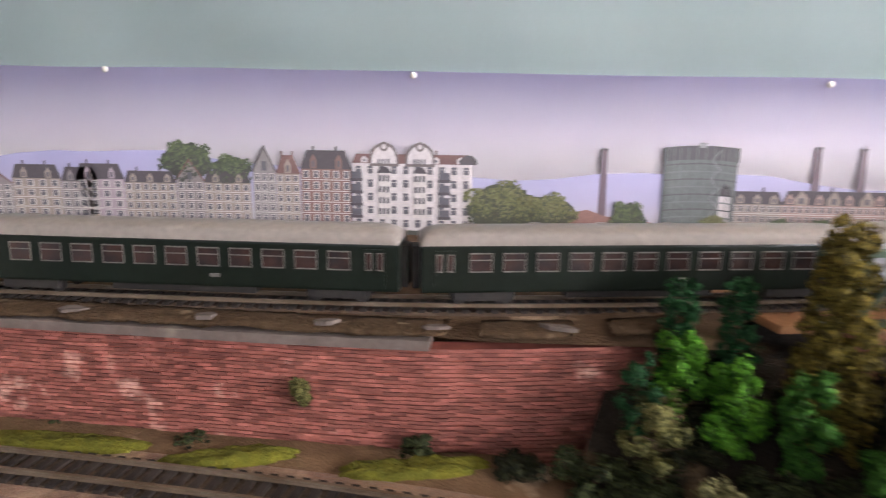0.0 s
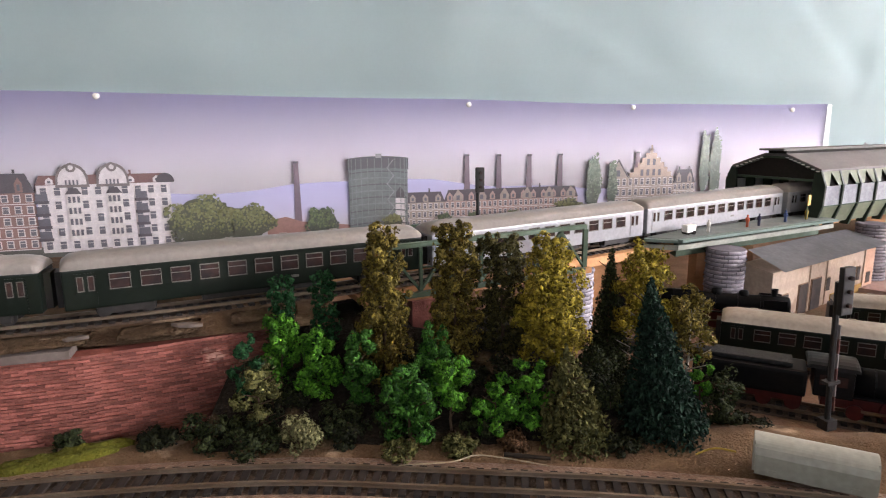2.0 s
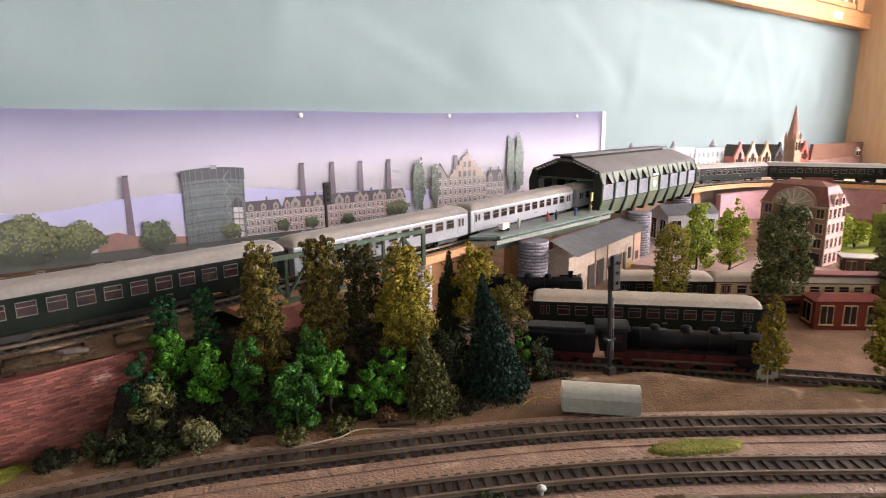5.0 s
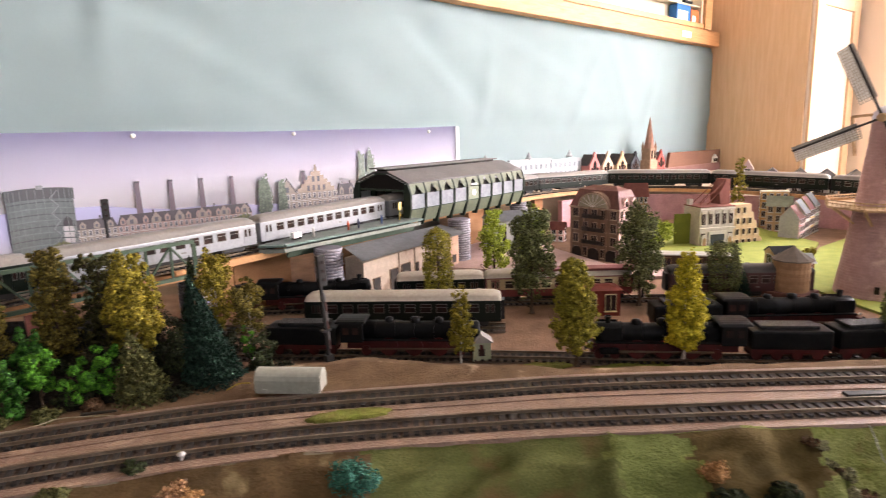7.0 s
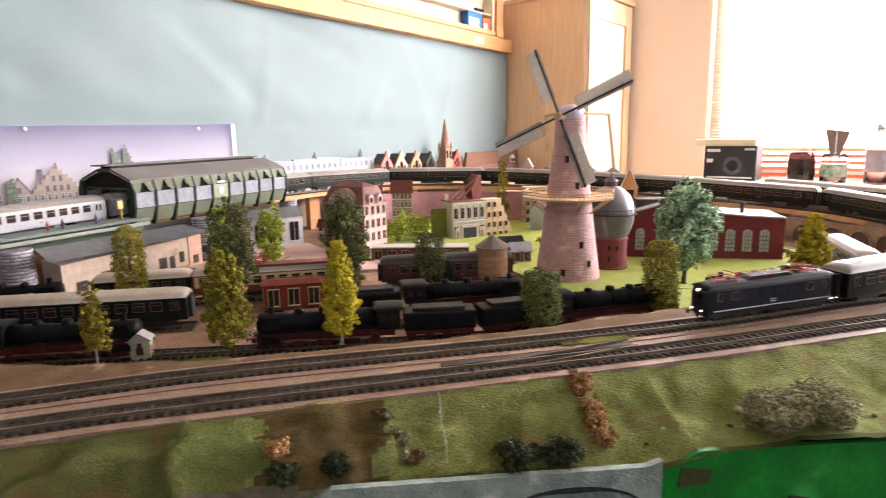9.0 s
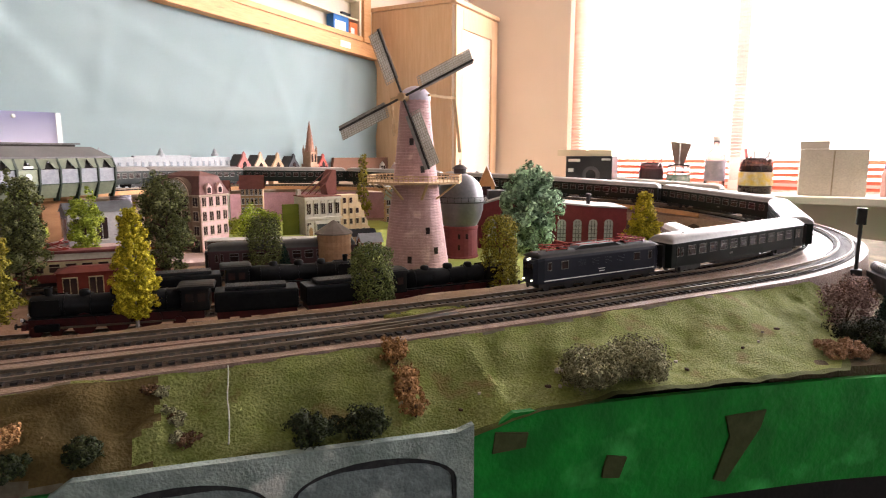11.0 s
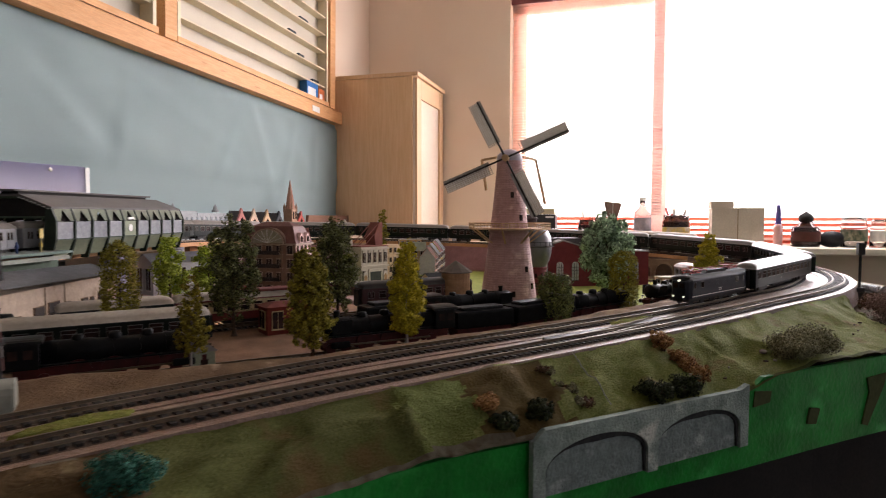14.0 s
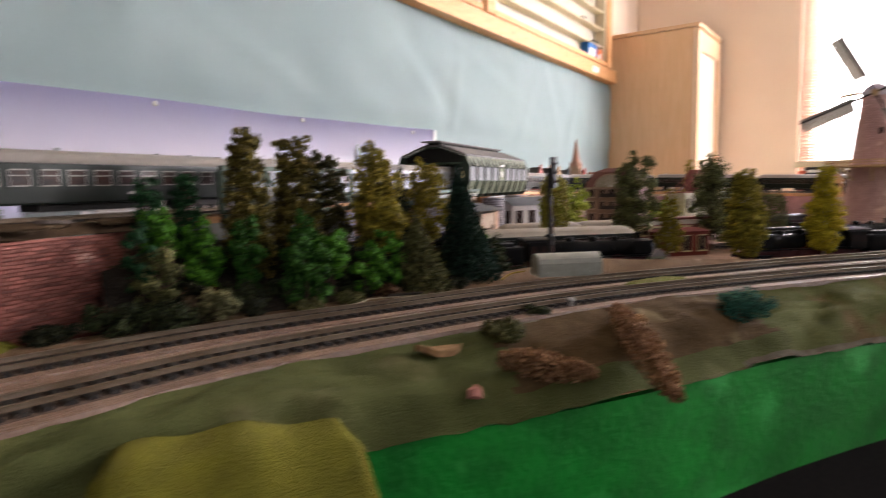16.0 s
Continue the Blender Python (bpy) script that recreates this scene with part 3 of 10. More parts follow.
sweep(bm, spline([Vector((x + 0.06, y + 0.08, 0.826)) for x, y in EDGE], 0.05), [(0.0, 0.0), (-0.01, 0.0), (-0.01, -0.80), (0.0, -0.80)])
setting("under_table_curtain", bm, DARK, "dark sheet standing for the shade under the layout table")
# a foam mat lying over the edge, loose chips, a hanging strip
bm = bmesh.new()
corner = [[Vector((-0.022, 0.127, 0.9375)), Vector((0.050, 0.078, 0.9355))], [Vector((-0.040, 0.108, 0.935)), Vector((0.052, 0.064, 0.925))], [Vector((-0.050, 0.095, 0.918)), Vector((0.053, 0.055, 0.900))], [Vector((-0.052, 0.090, 0.895)), Vector((0.054, 0.050, 0.875))]]
g = []
for r0, r1 in corner:
    g.append([bm.verts.new(r0.lerp(r1, q / 16) + Vector((0, 0, 0.0015 * math.sin(q * 0.9) + 0.004 * math.sin(math.pi * q / 16)))) for q in range(17)])
for r0, r1 in zip(g, g[1:]):
    for q in range(16):
        bm.faces.new((r0[q], r0[q + 1], r1[q + 1], r1[q]))
bmesh.ops.recalc_face_normals(bm, faces=bm.faces[:])
bmesh.ops.solidify(bm, geom=bm.faces[:], thickness=0.005)
bmesh.ops.bevel(bm, geom=[e for e in bm.edges if e.is_manifold and e.calc_face_angle(0) > 1.0], offset=0.0012, segments=2, affect="EDGES")
tagged(part("foam_mat", bm, surface("olive_foam", (0.155, 0.14, 0.012), (0.11, 0.10, 0.010), 0.012, 0.97, bump=0.9, fine=0.0009, depth=0.002), smooth=True), "thick olive-yellow flocked foam mat hanging over the edge", "grass mat")
for x, y, z, w, d, rot, mt, lab in ((0.144, 0.092, 0.940, 0.030, 0.014, -20, surface("cork_chip", (0.30, 0.18, 0.08), (0.22, 0.13, 0.06), 0.006, 0.9, bump=0.5), "curved tan cork chip on the cloth"), (0.128, 0.058, 0.937, 0.013, 0.009, 30, surface("pink_chip", (0.50, 0.22, 0.17), (0.4, 0.17, 0.13), 0.005, 0.8, bump=0.4), "small pink chip lying on the cloth")):
    bm = bmesh.new()
    q = [bm.verts.new((w / 2 * math.cos(a) * (1 + 0.2 * math.sin(3 * a)), d / 2 * math.sin(a) * (1 + 0.15 * math.cos(2 * a)), 0.003 * math.cos(a) ** 2)) for a in [k * 0.6283 for k in range(10)]]
    bm.faces.new(q)
    r = bmesh.ops.extrude_face_region(bm, geom=bm.faces[:])
    bmesh.ops.translate(bm, verts=[v for v in r["geom"] if isinstance(v, bmesh.types.BMVert)], vec=(0, 0, 0.0035))
    ob = part("chip", bm, mt)
    ob.matrix_world = pose(x, y, on_cloth(x, y) - 0.0008, 0, 8, rot)
    tagged(ob, lab, "chip")
# plaster arches fixed to the board
def edge_at(x):
    return min(edge_path, key=lambda p: abs(p.x - x)).copy()


ea, eb = edge_at(0.570), edge_at(0.752)
direc = (eb - ea).xy.to_3d().normalized()
L = (eb - ea).xy.length
M = Matrix.Translation((ea.x, ea.y, 0.0)) @ Matrix.Rotation(math.atan2(direc.y, direc.x), 4, "Z") @ Matrix.Translation((0, -0.007, 0))
STONEGREY = surface("grey_plaster_stone", (0.34, 0.40, 0.355), (0.20, 0.25, 0.215), 0.016, 0.9, bump=0.9, fine=0.0022, c3=(0.56, 0.57, 0.50), spots=0.09, depth=0.002)
panel = thing("arch_panel", "weathered grey plaster panel with two blind arches", "model wall")
bm = bmesh.new()


def arch_poly(x0, x1, z0, z1):
    n = 12
    return [(x0, z0)] + [((x0 + x1) / 2 - (x1 - x0) / 2 * math.cos(math.pi * i / n), z1 - 0.022 + 0.022 * math.sin(math.pi * i / n)) for i in range(n + 1)] + [(x1, z0)]


H0, H1 = 0.857, 0.913
xs = [0.0, 0.012, 0.012 + (L - 0.036) / 2, 0.024 + (L - 0.036) / 2, L - 0.012, L]
DARKSTONE = surface("dark_plaster_stone", (0.24, 0.285, 0.265), (0.17, 0.20, 0.19), 0.008, 0.9, bump=0.9, fine=0.003, c3=(0.33, 0.37, 0.34), spots=0.05, depth=0.002)
for poly in ([(0, H0), (0.012, H0), (0.012, H1), (0, H1 - 0.008)], [(xs[2], H0), (xs[3], H0), (xs[3], H1), (xs[2], H1)], [(xs[4], H0), (L, H0), (L, H1 + 0.004), (xs[4], H1)]):
    bm = bmesh.new()
    upright(bm, poly, -0.006, 0, M)
    part("pier", bm, STONEGREY, panel)
for a, b in ((xs[1], xs[2]), (xs[3], xs[4])):
    bm = bmesh.new()
    upright(bm, [(a, H1)] + arch_poly(a, b, H0, H1 - 0.012)[1:-1] + [(b, H1)], -0.006, 0, M)
    part("spandrel", bm, STONEGREY, panel)
    bm = bmesh.new()
    upright(bm, arch_poly(a, b, H0, H1 - 0.012), -0.001, 0.001, M)
    part("recess", bm, DARKSTONE, panel, "darker rough blocked arch")
# dark crescents: the shadow under each arch, built as a thin band
for a, b in ((xs[1], xs[2]), (xs[3], xs[4])):
    bm = bmesh.new()
    rim = arch_poly(a, b, H0, H1 - 0.012)
    mid = (a + b) / 2
    band = []
    for x1, z1 in rim:
        up = max(0.0, min(1.0, (z1 - H0) / (H1 - 0.012 - H0)))
        thick = 0.0015 + 0.0055 * up ** 2
        q = Vector((mid - x1, H0 + 0.02 - z1)).normalized() * thick
        band.append([bm.verts.new(M @ Vector((px, py, pz))) for px, pz in ((x1, z1), (x1 + q.x, z1 + q.y)) for py in (-0.0035, -0.0012)])
    for r0, r1 in zip(band, band[1:]):
        for i, j in ((0, 1), (1, 3), (3, 2), (2, 0)):
            bm.faces.new((r0[i], r1[i], r1[j], r0[j]))
    part("arch_ring", bm, surface("arch_shadow_line", (0.035, 0.035, 0.035), (0.06, 0.06, 0.055), 0.01, 0.9, bump=0.5), panel, "dark band standing for the shadow inside the arch")

# ---- brick wall under the high line ----
BRICK = surface("red_brick", (0.275, 0.100, 0.076), (0.165, 0.056, 0.044), 0.013, 0.6, bump=0.7, fine=0.0016, c3=(0.38, 0.21, 0.165), spots=-0.02, per_object=0.42, grit=0.7)
BRICKFAR = surface("red_brick_far", (0.275, 0.100, 0.076), (0.165, 0.056, 0.044), 0.013, 0.6, bump=0.7, fine=0.0016, c3=(0.38, 0.21, 0.165), spots=-0.02, per_island=0.42, grit=0.7)
MORTAR = surface("brick_mortar", (0.23, 0.072, 0.050), (0.14, 0.042, 0.030), 0.02, 0.9)
COPING = surface("grey_coping", (0.150, 0.122, 0.105), (0.105, 0.085, 0.072), 0.02, 0.85, bump=0.4, c3=(0.21, 0.17, 0.135), spots=0.02)
brick_wall = thing("brick_retaining_wall", "long red brick retaining wall below the high line", "wall")


def wall_y(x):
    return 0.302 - (0.0014 if x < -0.02 else 0.0) + 0.016 * max(0.0, (-0.10 - x) / 0.4) ** 1.2 + 0.02 * max(0.0, (x + 0.02) / 0.1) ** 2 * 0.8


wall_line = [Vector((-1.35 + 0.02 * i, wall_y(-1.35 + 0.02 * i), 0)) for i in range(74)]
bm = bmesh.new()
sweep(bm, wall_line, [(0.0004, 0.918), (0.0, 1.006), (0.012, 1.006), (0.012, 0.918)])
part("wall_core", bm, MORTAR, brick_wall)
for i0, i1 in ((0, 30), (31, 50), (51, 66)):
    bm = bmesh.new()
    sweep(bm, wall_line[i0:i1 + 1], [(-0.004, 1.0062), (-0.004, 1.0115), (0.013, 1.0125), (0.013, 1.0062)])
    part("coping", bm, COPING, brick_wall, "chipped grey coping strip")

# ---- retaining wall and arches on the far side ----
MAUVE = surface("mauve_stone", (0.58, 0.32, 0.33), (0.48, 0.26, 0.27), 0.02, 0.85, bump=0.5, fine=0.003, c3=(0.55, 0.34, 0.33), spots=0.02)
TANSTONE = surface("tan_stone", (0.42, 0.30, 0.20), (0.33, 0.23, 0.15), 0.012, 0.85, bump=0.5, fine=0.003, c3=(0.5, 0.38, 0.27), spots=0.02)
i_a = next(i for i, p in enumerate(upper_path) if p.x > 1.36)
i_b = next(i for i, p in enumerate(upper_path) if p.x > 1.7 and p.y < 0.0)
bm = bmesh.new()
sweep(bm, [Vector((p.x, p.y, 0)) for p in upper_path[i_a:i_b]], [(-0.026, 0.92), (-0.024, 0.993), (-0.012, 0.993), (-0.012, 0.92)])
setting("retaining_wall_back", bm, MAUVE, "mauve stone retaining wall under the back line")
bm = bmesh.new()
sweep(bm, [Vector((p.x, p.y, 0)) for p in upper_path[i_b:i_front + 16]], [(-0.030, 0.92), (-0.030, 0.969), (-0.016, 0.969), (-0.016, 0.92)])
setting("viaduct_wall", bm, TANSTONE, "tan stone viaduct wall below the curve")
arches = thing("viaduct_arches", "row of small blind arches along the viaduct", "arches")
k = i_b + 4
while k < i_front + 10:
    p, d, s = frames_along(upper_path[k - 1:k + 2])[1]
    m = Matrix.Translation((p.x, p.y, 0)) @ Matrix.Rotation(math.atan2(d.y, d.x), 4, "Z") @ Matrix.Translation((0, -0.0335, 0))
    # no real hollow: the recess's shade is in the darker stone colour
    bm = bmesh.new()
    upright(bm, arch_poly(-0.022, 0.022, 0.926, 0.960), -0.001, 0.0015, m)
    part("arch_recess", bm, surface("shadow_stone", (0.16, 0.11, 0.08), (0.12, 0.085, 0.06), 0.015, 0.9, bump=0.4), arches)
    bm = bmesh.new()
    pl = arch_poly(-0.022, 0.022, 0.926, 0.960)
    for (x1, z1), (x2, z2) in zip(pl, pl[1:]):
        bar(bm, m @ Vector((x1, -0.0015, z1)), m @ Vector((x2, -0.0015, z2)), 0.003, 0.003)
    part("arch_ring", bm, TANSTONE, arches)
    k += 6
# terrace for the back row of the town
bm = bmesh.new()
prism(bm, [(1.16, 0.71), (1.45, 0.725), (1.66, 0.64), (1.80, 0.45), (2.52, 0.45), (2.52, 0.89), (1.16, 0.89)], 0.926, 0.998)
setting("terrace_back", bm, surface("terrace_board", (0.42, 0.32, 0.22), (0.34, 0.25, 0.17), 0.05, 0.9), "raised board behind the back line")
# green lawns and roads in the town
for name, poly, z, mat, lab in (("lawn_mill", [(1.05, -0.30), (1.20, -0.36), (1.36, -0.42), (1.60, -0.40), (1.70, -0.20), (1.70, 0.10), (1.50, 0.10), (1.18, 0.02), (1.08, -0.14)], 0.9285, GRASS, "bright green lawn round the mill and works"),
                                ("lawn_town", [(1.18, 0.22), (1.30, 0.05), (1.55, 0.12), (1.66, 0.30), (1.58, 0.48), (1.35, 0.52), (1.20, 0.40)], 0.9295, GRASS, "bright green lawn between the town houses"),
                                ("road_town", [(0.84, 0.52), (1.02, 0.22), (1.16, 0.10), (1.22, 0.16), (1.08, 0.30), (1.14, 0.50), (1.10, 0.66), (0.90, 0.68)], 0.9305, surface("pink_paved_road", (0.52, 0.37, 0.33), (0.44, 0.31, 0.27), 0.03, 0.8, bump=0.3), "dusty pink paved road in the town"),
                                ("lawn_curve", [(1.36, -0.50), (1.50, -0.56), (1.62, -0.52), (1.69, -0.40), (1.62, -0.36), (1.44, -0.42)], 0.9300, surface("dry_lawn", (0.20, 0.20, 0.07), (0.25, 0.20, 0.09), 0.03, 0.95, bump=0.5), "dry grassy patch inside the curve")):
    bm = bmesh.new()
    prism(bm, poly, BASE - 0.001, z)
    setting(name, bm, mat, lab)

# ---- furniture: cupboard, shelves ----
cup = thing("cupboard", "tall light beech veneer cupboard with a panelled door", "cupboard")
bm = bmesh.new()
box(bm, 2.545, 2.95, 0.56, 0.925, 0.0, 1.655, bevel=0.002)
part("body", bm, BEECH, cup)
bm = bmesh.new()
box(bm, 2.540, 2.955, 0.535, 0.926, 1.656, 1.672, bevel=0.002)
part("top", bm, BEECH, cup)
door = None
bm = bmesh.new()
box(bm, 2.552, 2.945, 0.550, 0.559, 0.1, 1.65)
door = part("door", bm, surface("pale_panel", (0.80, 0.66, 0.52), (0.76, 0.61, 0.47), 0.1, 0.4, bump=0.03), cup, "pale door panel in a beech frame")
for x0, x1, z0, z1 in ((2.552, 2.61, 0.1, 1.65), (2.887, 2.945, 0.1, 1.65), (2.611, 2.886, 1.57, 1.65), (2.611, 2.886, 0.1, 0.2)):
    bm = bmesh.new()
    box(bm, x0, x1, 0.541, 0.5499, z0, z1, bevel=0.001)
    ob = part("frame_rail", bm, BEECH, door)
tools = thing("folded_leaflet", "dark folded leaflet lying on the cupboard", "leaflet")
bm = bmesh.new()
upright(bm, [(2.60, 1.6725), (2.68, 1.692), (2.78, 1.680), (2.88, 1.6725)], 0.56, 0.70)
part("sheet", bm, surface("dark_print", (0.10, 0.09, 0.09), (0.2, 0.18, 0.16), 0.03, 0.6), tools)
HANG = Matrix.Translation((2.48, 0, 1.465)) @ Matrix.Rotation(radians(1.49), 4, "Y") @ Matrix.Translation((-2.48, 0, -1.522))
shelf = thing("display_shelves", "cream wall shelves in pine frames, nearly empty", "shelf", HANG)
bm = bmesh.new()
box(bm, -2.2, 2.535, 0.875, 0.9145, 1.522, 1.5732, bevel=0.002)
part("bottom_rail", bm, PINE, shelf, "knotty pine rail")
UNITS = [(-2.1, -1.0), (-0.9, 0.2), (0.3, 1.435), (1.515, 2.40)]
SHELFBACK = surface("cream_back_board", (0.60, 0.54, 0.43), (0.56, 0.50, 0.39), 0.2, 0.5, bump=0.03, grit=0.2)
for x0, x1 in UNITS:
    bm = bmesh.new()
    box(bm, x0, x1, 0.916, 0.925, 1.575, 2.25)
    part("back_panel", bm, SHELFBACK, shelf, "cream back panel")
    for k in range(9):
        z = 1.576 + 0.07 * k
        bm = bmesh.new()
        box(bm, x0 + 0.013, x1 - 0.013, 0.880, 0.9155, z, z + 0.005)
        part("shelf_board", bm, CREAM, shelf)
    for x in (x0, x1 - 0.012):
        bm = bmesh.new()
        box(bm, x, x + 0.012, 0.874, 0.9155, 1.574, 2.25)
        part("side_board", bm, CREAM, shelf)
    bm = bmesh.new()
    box(bm, x0 - 0.004, x1 + 0.004, 0.870, 0.8735, 1.5735, 1.590)
    part("lip", bm, PINE, shelf)
for x in (-2.18, -0.97, 0.23, 1.46, 2.41):
    bm = bmesh.new()
    box(bm, x, x + 0.045, 0.868, 0.925, 1.5735, 2.25)
    part("upright_post", bm, PINE, shelf, "pine post")
bm = bmesh.new()
box(bm, 2.27, 2.33, 0.8735, 0.8748, 1.534, 1.556)
tagged(part("paper_label", bm, WHITE), "small white paper label stuck on the rail", "label").matrix_world = HANG
BLUEBOX = surface("blue_carton", (0.05, 0.20, 0.50), (0.04, 0.15, 0.40), 0.02, 0.5)
ORANGE = surface("orange_carton", (0.75, 0.20, 0.06), (0.65, 0.16, 0.05), 0.02, 0.5)
for nm, x0, x1, z1, mt, lab in (("model_carton", 2.24, 2.33, 1.645, BLUEBOX, "small blue carton standing on the shelf"), ("model_carton", 2.335, 2.385, 1.635, ORANGE, "small orange carton on the shelf")):
    c = thing(nm, lab, "box", HANG)
    bm = bmesh.new()
    box(bm, x0, x1, 0.882, 0.914, 1.5815, z1, bevel=0.001)
    part("carton", bm, mt, c)
    bm = bmesh.new()
    box(bm, x0 + 0.008, x1 - 0.02, 0.8812, 0.8819, 1.59, z1 - 0.02)
    part("printed_panel", bm, WHITE, c)
for k, (x, z, l) in enumerate(((2.12, 1.791, 0.05), (2.19, 1.721, 0.04), (2.20, 1.861, 0.06), (1.95, 1.861, 0.06), (2.3, 1.651, 0.05))):
    c = thing("toy_wagon", "tiny dark model wagon parked on a shelf", "model wagon", HANG, "wagons on the shelves")
    bm = bmesh.new()
    box(bm, x, x + l, 0.888, 0.900, z + 0.004, z + 0.014, bevel=0.002)
    part("wagon_body", bm, surface("dark_model", (0.03, 0.035, 0.04), None, 0.02, 0.5), c)
    for q in (0.2, 0.8):
        bm = bmesh.new()
        rod(bm, (x + l * q, 0.889, z + 0.003), (x + l * q, 0.899, z + 0.003), 0.003, 8)
        part("wheelset", bm, DARK, c)

# ---- blinds ----
for nm, y0, y1 in (("venetian_blind", -0.41, 0.222), ("venetian_blind", -2.44, -0.47)):
    b = thing(nm, "red slatted venetian blind drawn up from the window", "blind")
    bm = bmesh.new()
    box(bm, 2.985, 3.02, y0, y1, WZ1 - 0.045, WZ1 - 0.01)
    part("head_rail", bm, surface("dark_red_rail", (0.25, 0.06, 0.05), None, 0.1, 0.4), b)
    for k in range(5):
        z = 0.968 + k * 0.024
        bm = bmesh.new()
        box(bm, -0.011, 0.011, y0 + 0.003, y1 - 0.003, -0.0006, 0.0006, Matrix.Translation((3.0, 0, z)) @ Matrix.Rotation(radians(35), 4, "Y"))
        part("slat", bm, BLIND, b)
    for k in range(5):
        z = WZ1 - 0.048 - k * 0.010
        bm = bmesh.new()
        box(bm, -0.012, 0.012, y0 + 0.003, y1 - 0.003, -0.0006, 0.0006, Matrix.Translation((3.0, 0, z)) @ Matrix.Rotation(radians(25), 4, "Y"))
        part("slat", bm, BLINDP, b)
# both stacks use slat colours lightened for the glare
for xs, ya, yb, mt, lab in ((3.0, 0.150, 0.214, BLINDP, "narrow stack of red slats paled for the glare down the window side"), (2.94, -0.450, -0.406, surface("glare_pale_slat", (0.93, 0.80, 0.76), (0.91, 0.76, 0.72), 0.1, 0.45, bump=0.02, through_light=0.75), "narrow stack of slats paled for the glare before the window post")):
    side = thing("side_blind", lab, "blind")
    for k in range(79):
        z = 1.085 + k * 0.0123
        bm = bmesh.new()
        box(bm, -0.011, 0.011, ya, yb, -0.0006, 0.0006, Matrix.Translation((xs, 0, z)) @ Matrix.Rotation(radians(20), 4, "Y"))
        part("slat", bm, mt, side)

# torn cork along the top of the brick wall, with gaps, and a few plaster fragments
CORK = surface("torn_cork", (0.150, 0.098, 0.055), (0.095, 0.060, 0.034), 0.006, 0.95, bump=0.9, fine=0.0016, c3=(0.27, 0.20, 0.125), spots=0.0, depth=0.002)
for k, (x0, x1) in enumerate(((-1.30, -0.30), (-0.292, -0.021), (-0.004, 0.046), (0.066, 0.112))):
    bm = bmesh.new()
    rows = []
    n = max(8, int((x1 - x0) / 0.0035))
    for i in range(n + 1):
        x = x0 + (x1 - x0) * i / n
        end = min(1.0, min(i, n - i) / 4)
        lip = 0.0055 * end * (0.5 + noise.noise((x * 38, 1.0, k))) + 0.002 * noise.noise((x * 150, 2.0, k))
        curl = 0.0035 * max(0.0, noise.noise((x * 26, 5.0, k))) * end
        rows.append([bm.verts.new((x, wall_y(x) + y - lip * (1 - q), z + curl * (1 - q) ** 2 + 0.0010 * noise.noise((x * 120, q * 5, 3.0)))) for q, y, z in ((0, 0.000, 1.0132), (0.15, 0.002, 1.0155), (0.35, 0.007, 1.0168), (0.65, 0.015, 1.0172), (1, 0.0245, 1.0150))])
    for a, b in zip(rows, rows[1:]):
        for q in range(4):
            bm.faces.new((a[q], b[q], b[q + 1], a[q + 1]))
    bmesh.ops.solidify(bm, geom=bm.faces[:], thickness=0.0022)
    tagged(part("cork_sheet", bm, CORK, smooth=True), "torn sandy cork sheet lying along the wall's top", "cork sheet", "cork sheets along the wall's top")
rs = random.Random(12)
for k in range(9):
    x = -0.50 + 0.068 * k + rs.uniform(-0.01, 0.01)
    bm = bmesh.new()
    w = rs.uniform(0.005, 0.011)
    rim = [(w * math.cos(6.283 * i / 9) * rs.uniform(0.6, 1.2), 0.004 * math.sin(6.283 * i / 9) * rs.uniform(0.6, 1.2)) for i in range(9)]
    prism(bm, rim, -0.0008, rs.uniform(0.0008, 0.0018))
    ob = part("plaster_fragment", bm, COPING)
    ob.matrix_world = pose(x, wall_y(x) + 0.004, 1.0168, rs.uniform(-10, 6), rs.uniform(-6, 6), rs.uniform(-10, 10))
    tagged(ob, "thin broken grey plaster fragment on the wall's top", "fragment", "fragments along the wall's top")
# a wire and a stick on the ground before the grove
wire = thing("beige_wire", "thin beige wire lying on the ground before the trees", "wire")
bm = bmesh.new()
pp = spline([(0.160, 0.207, 0.9505), (0.191, 0.201, 0.9508), (0.207, 0.203, 0.9512), (0.225, 0.194, 0.9508), (0.246, 0.179, 0.9505)], 0.003)
for a, b in zip(pp, pp[1:]):
    rod(bm, a, b, 0.00045, 5)
part("strand", bm, surface("beige_wire", (0.36, 0.30, 0.20), None, 0.01, 0.6), wire)
bm = bmesh.new()
rod(bm, (0.224, 0.199, 0.9512), (0.249, 0.186, 0.9512), 0.0015, 7, 0, 0.0011)
tagged(part("stick", bm, surface("dark_stick", (0.03, 0.022, 0.015), None, 0.004, 0.9, bump=0.5)), "short dark stick lying beside the track", "stick")

# a pale thread and dry scrub on the cloth
thread = thing("pale_thread", "pale loose thread lying down the grass cloth", "thread")
bm = bmesh.new()
line = [Vector((0.682 + 0.0007 * math.sin(k * 0.5) - 0.037 * k / 20, -0.232 - 0.039 * k / 20, 0)) for k in range(21)]
for v in line:
    v.z = on_cloth(v.x, v.y) + 0.0012
for p, q in zip(line, line[1:]):
    rod(bm, p, q, 0.0005, 5)
part("strand", bm, surface("thread_white", (0.50, 0.50, 0.40), None, 0.01, 0.8), thread)
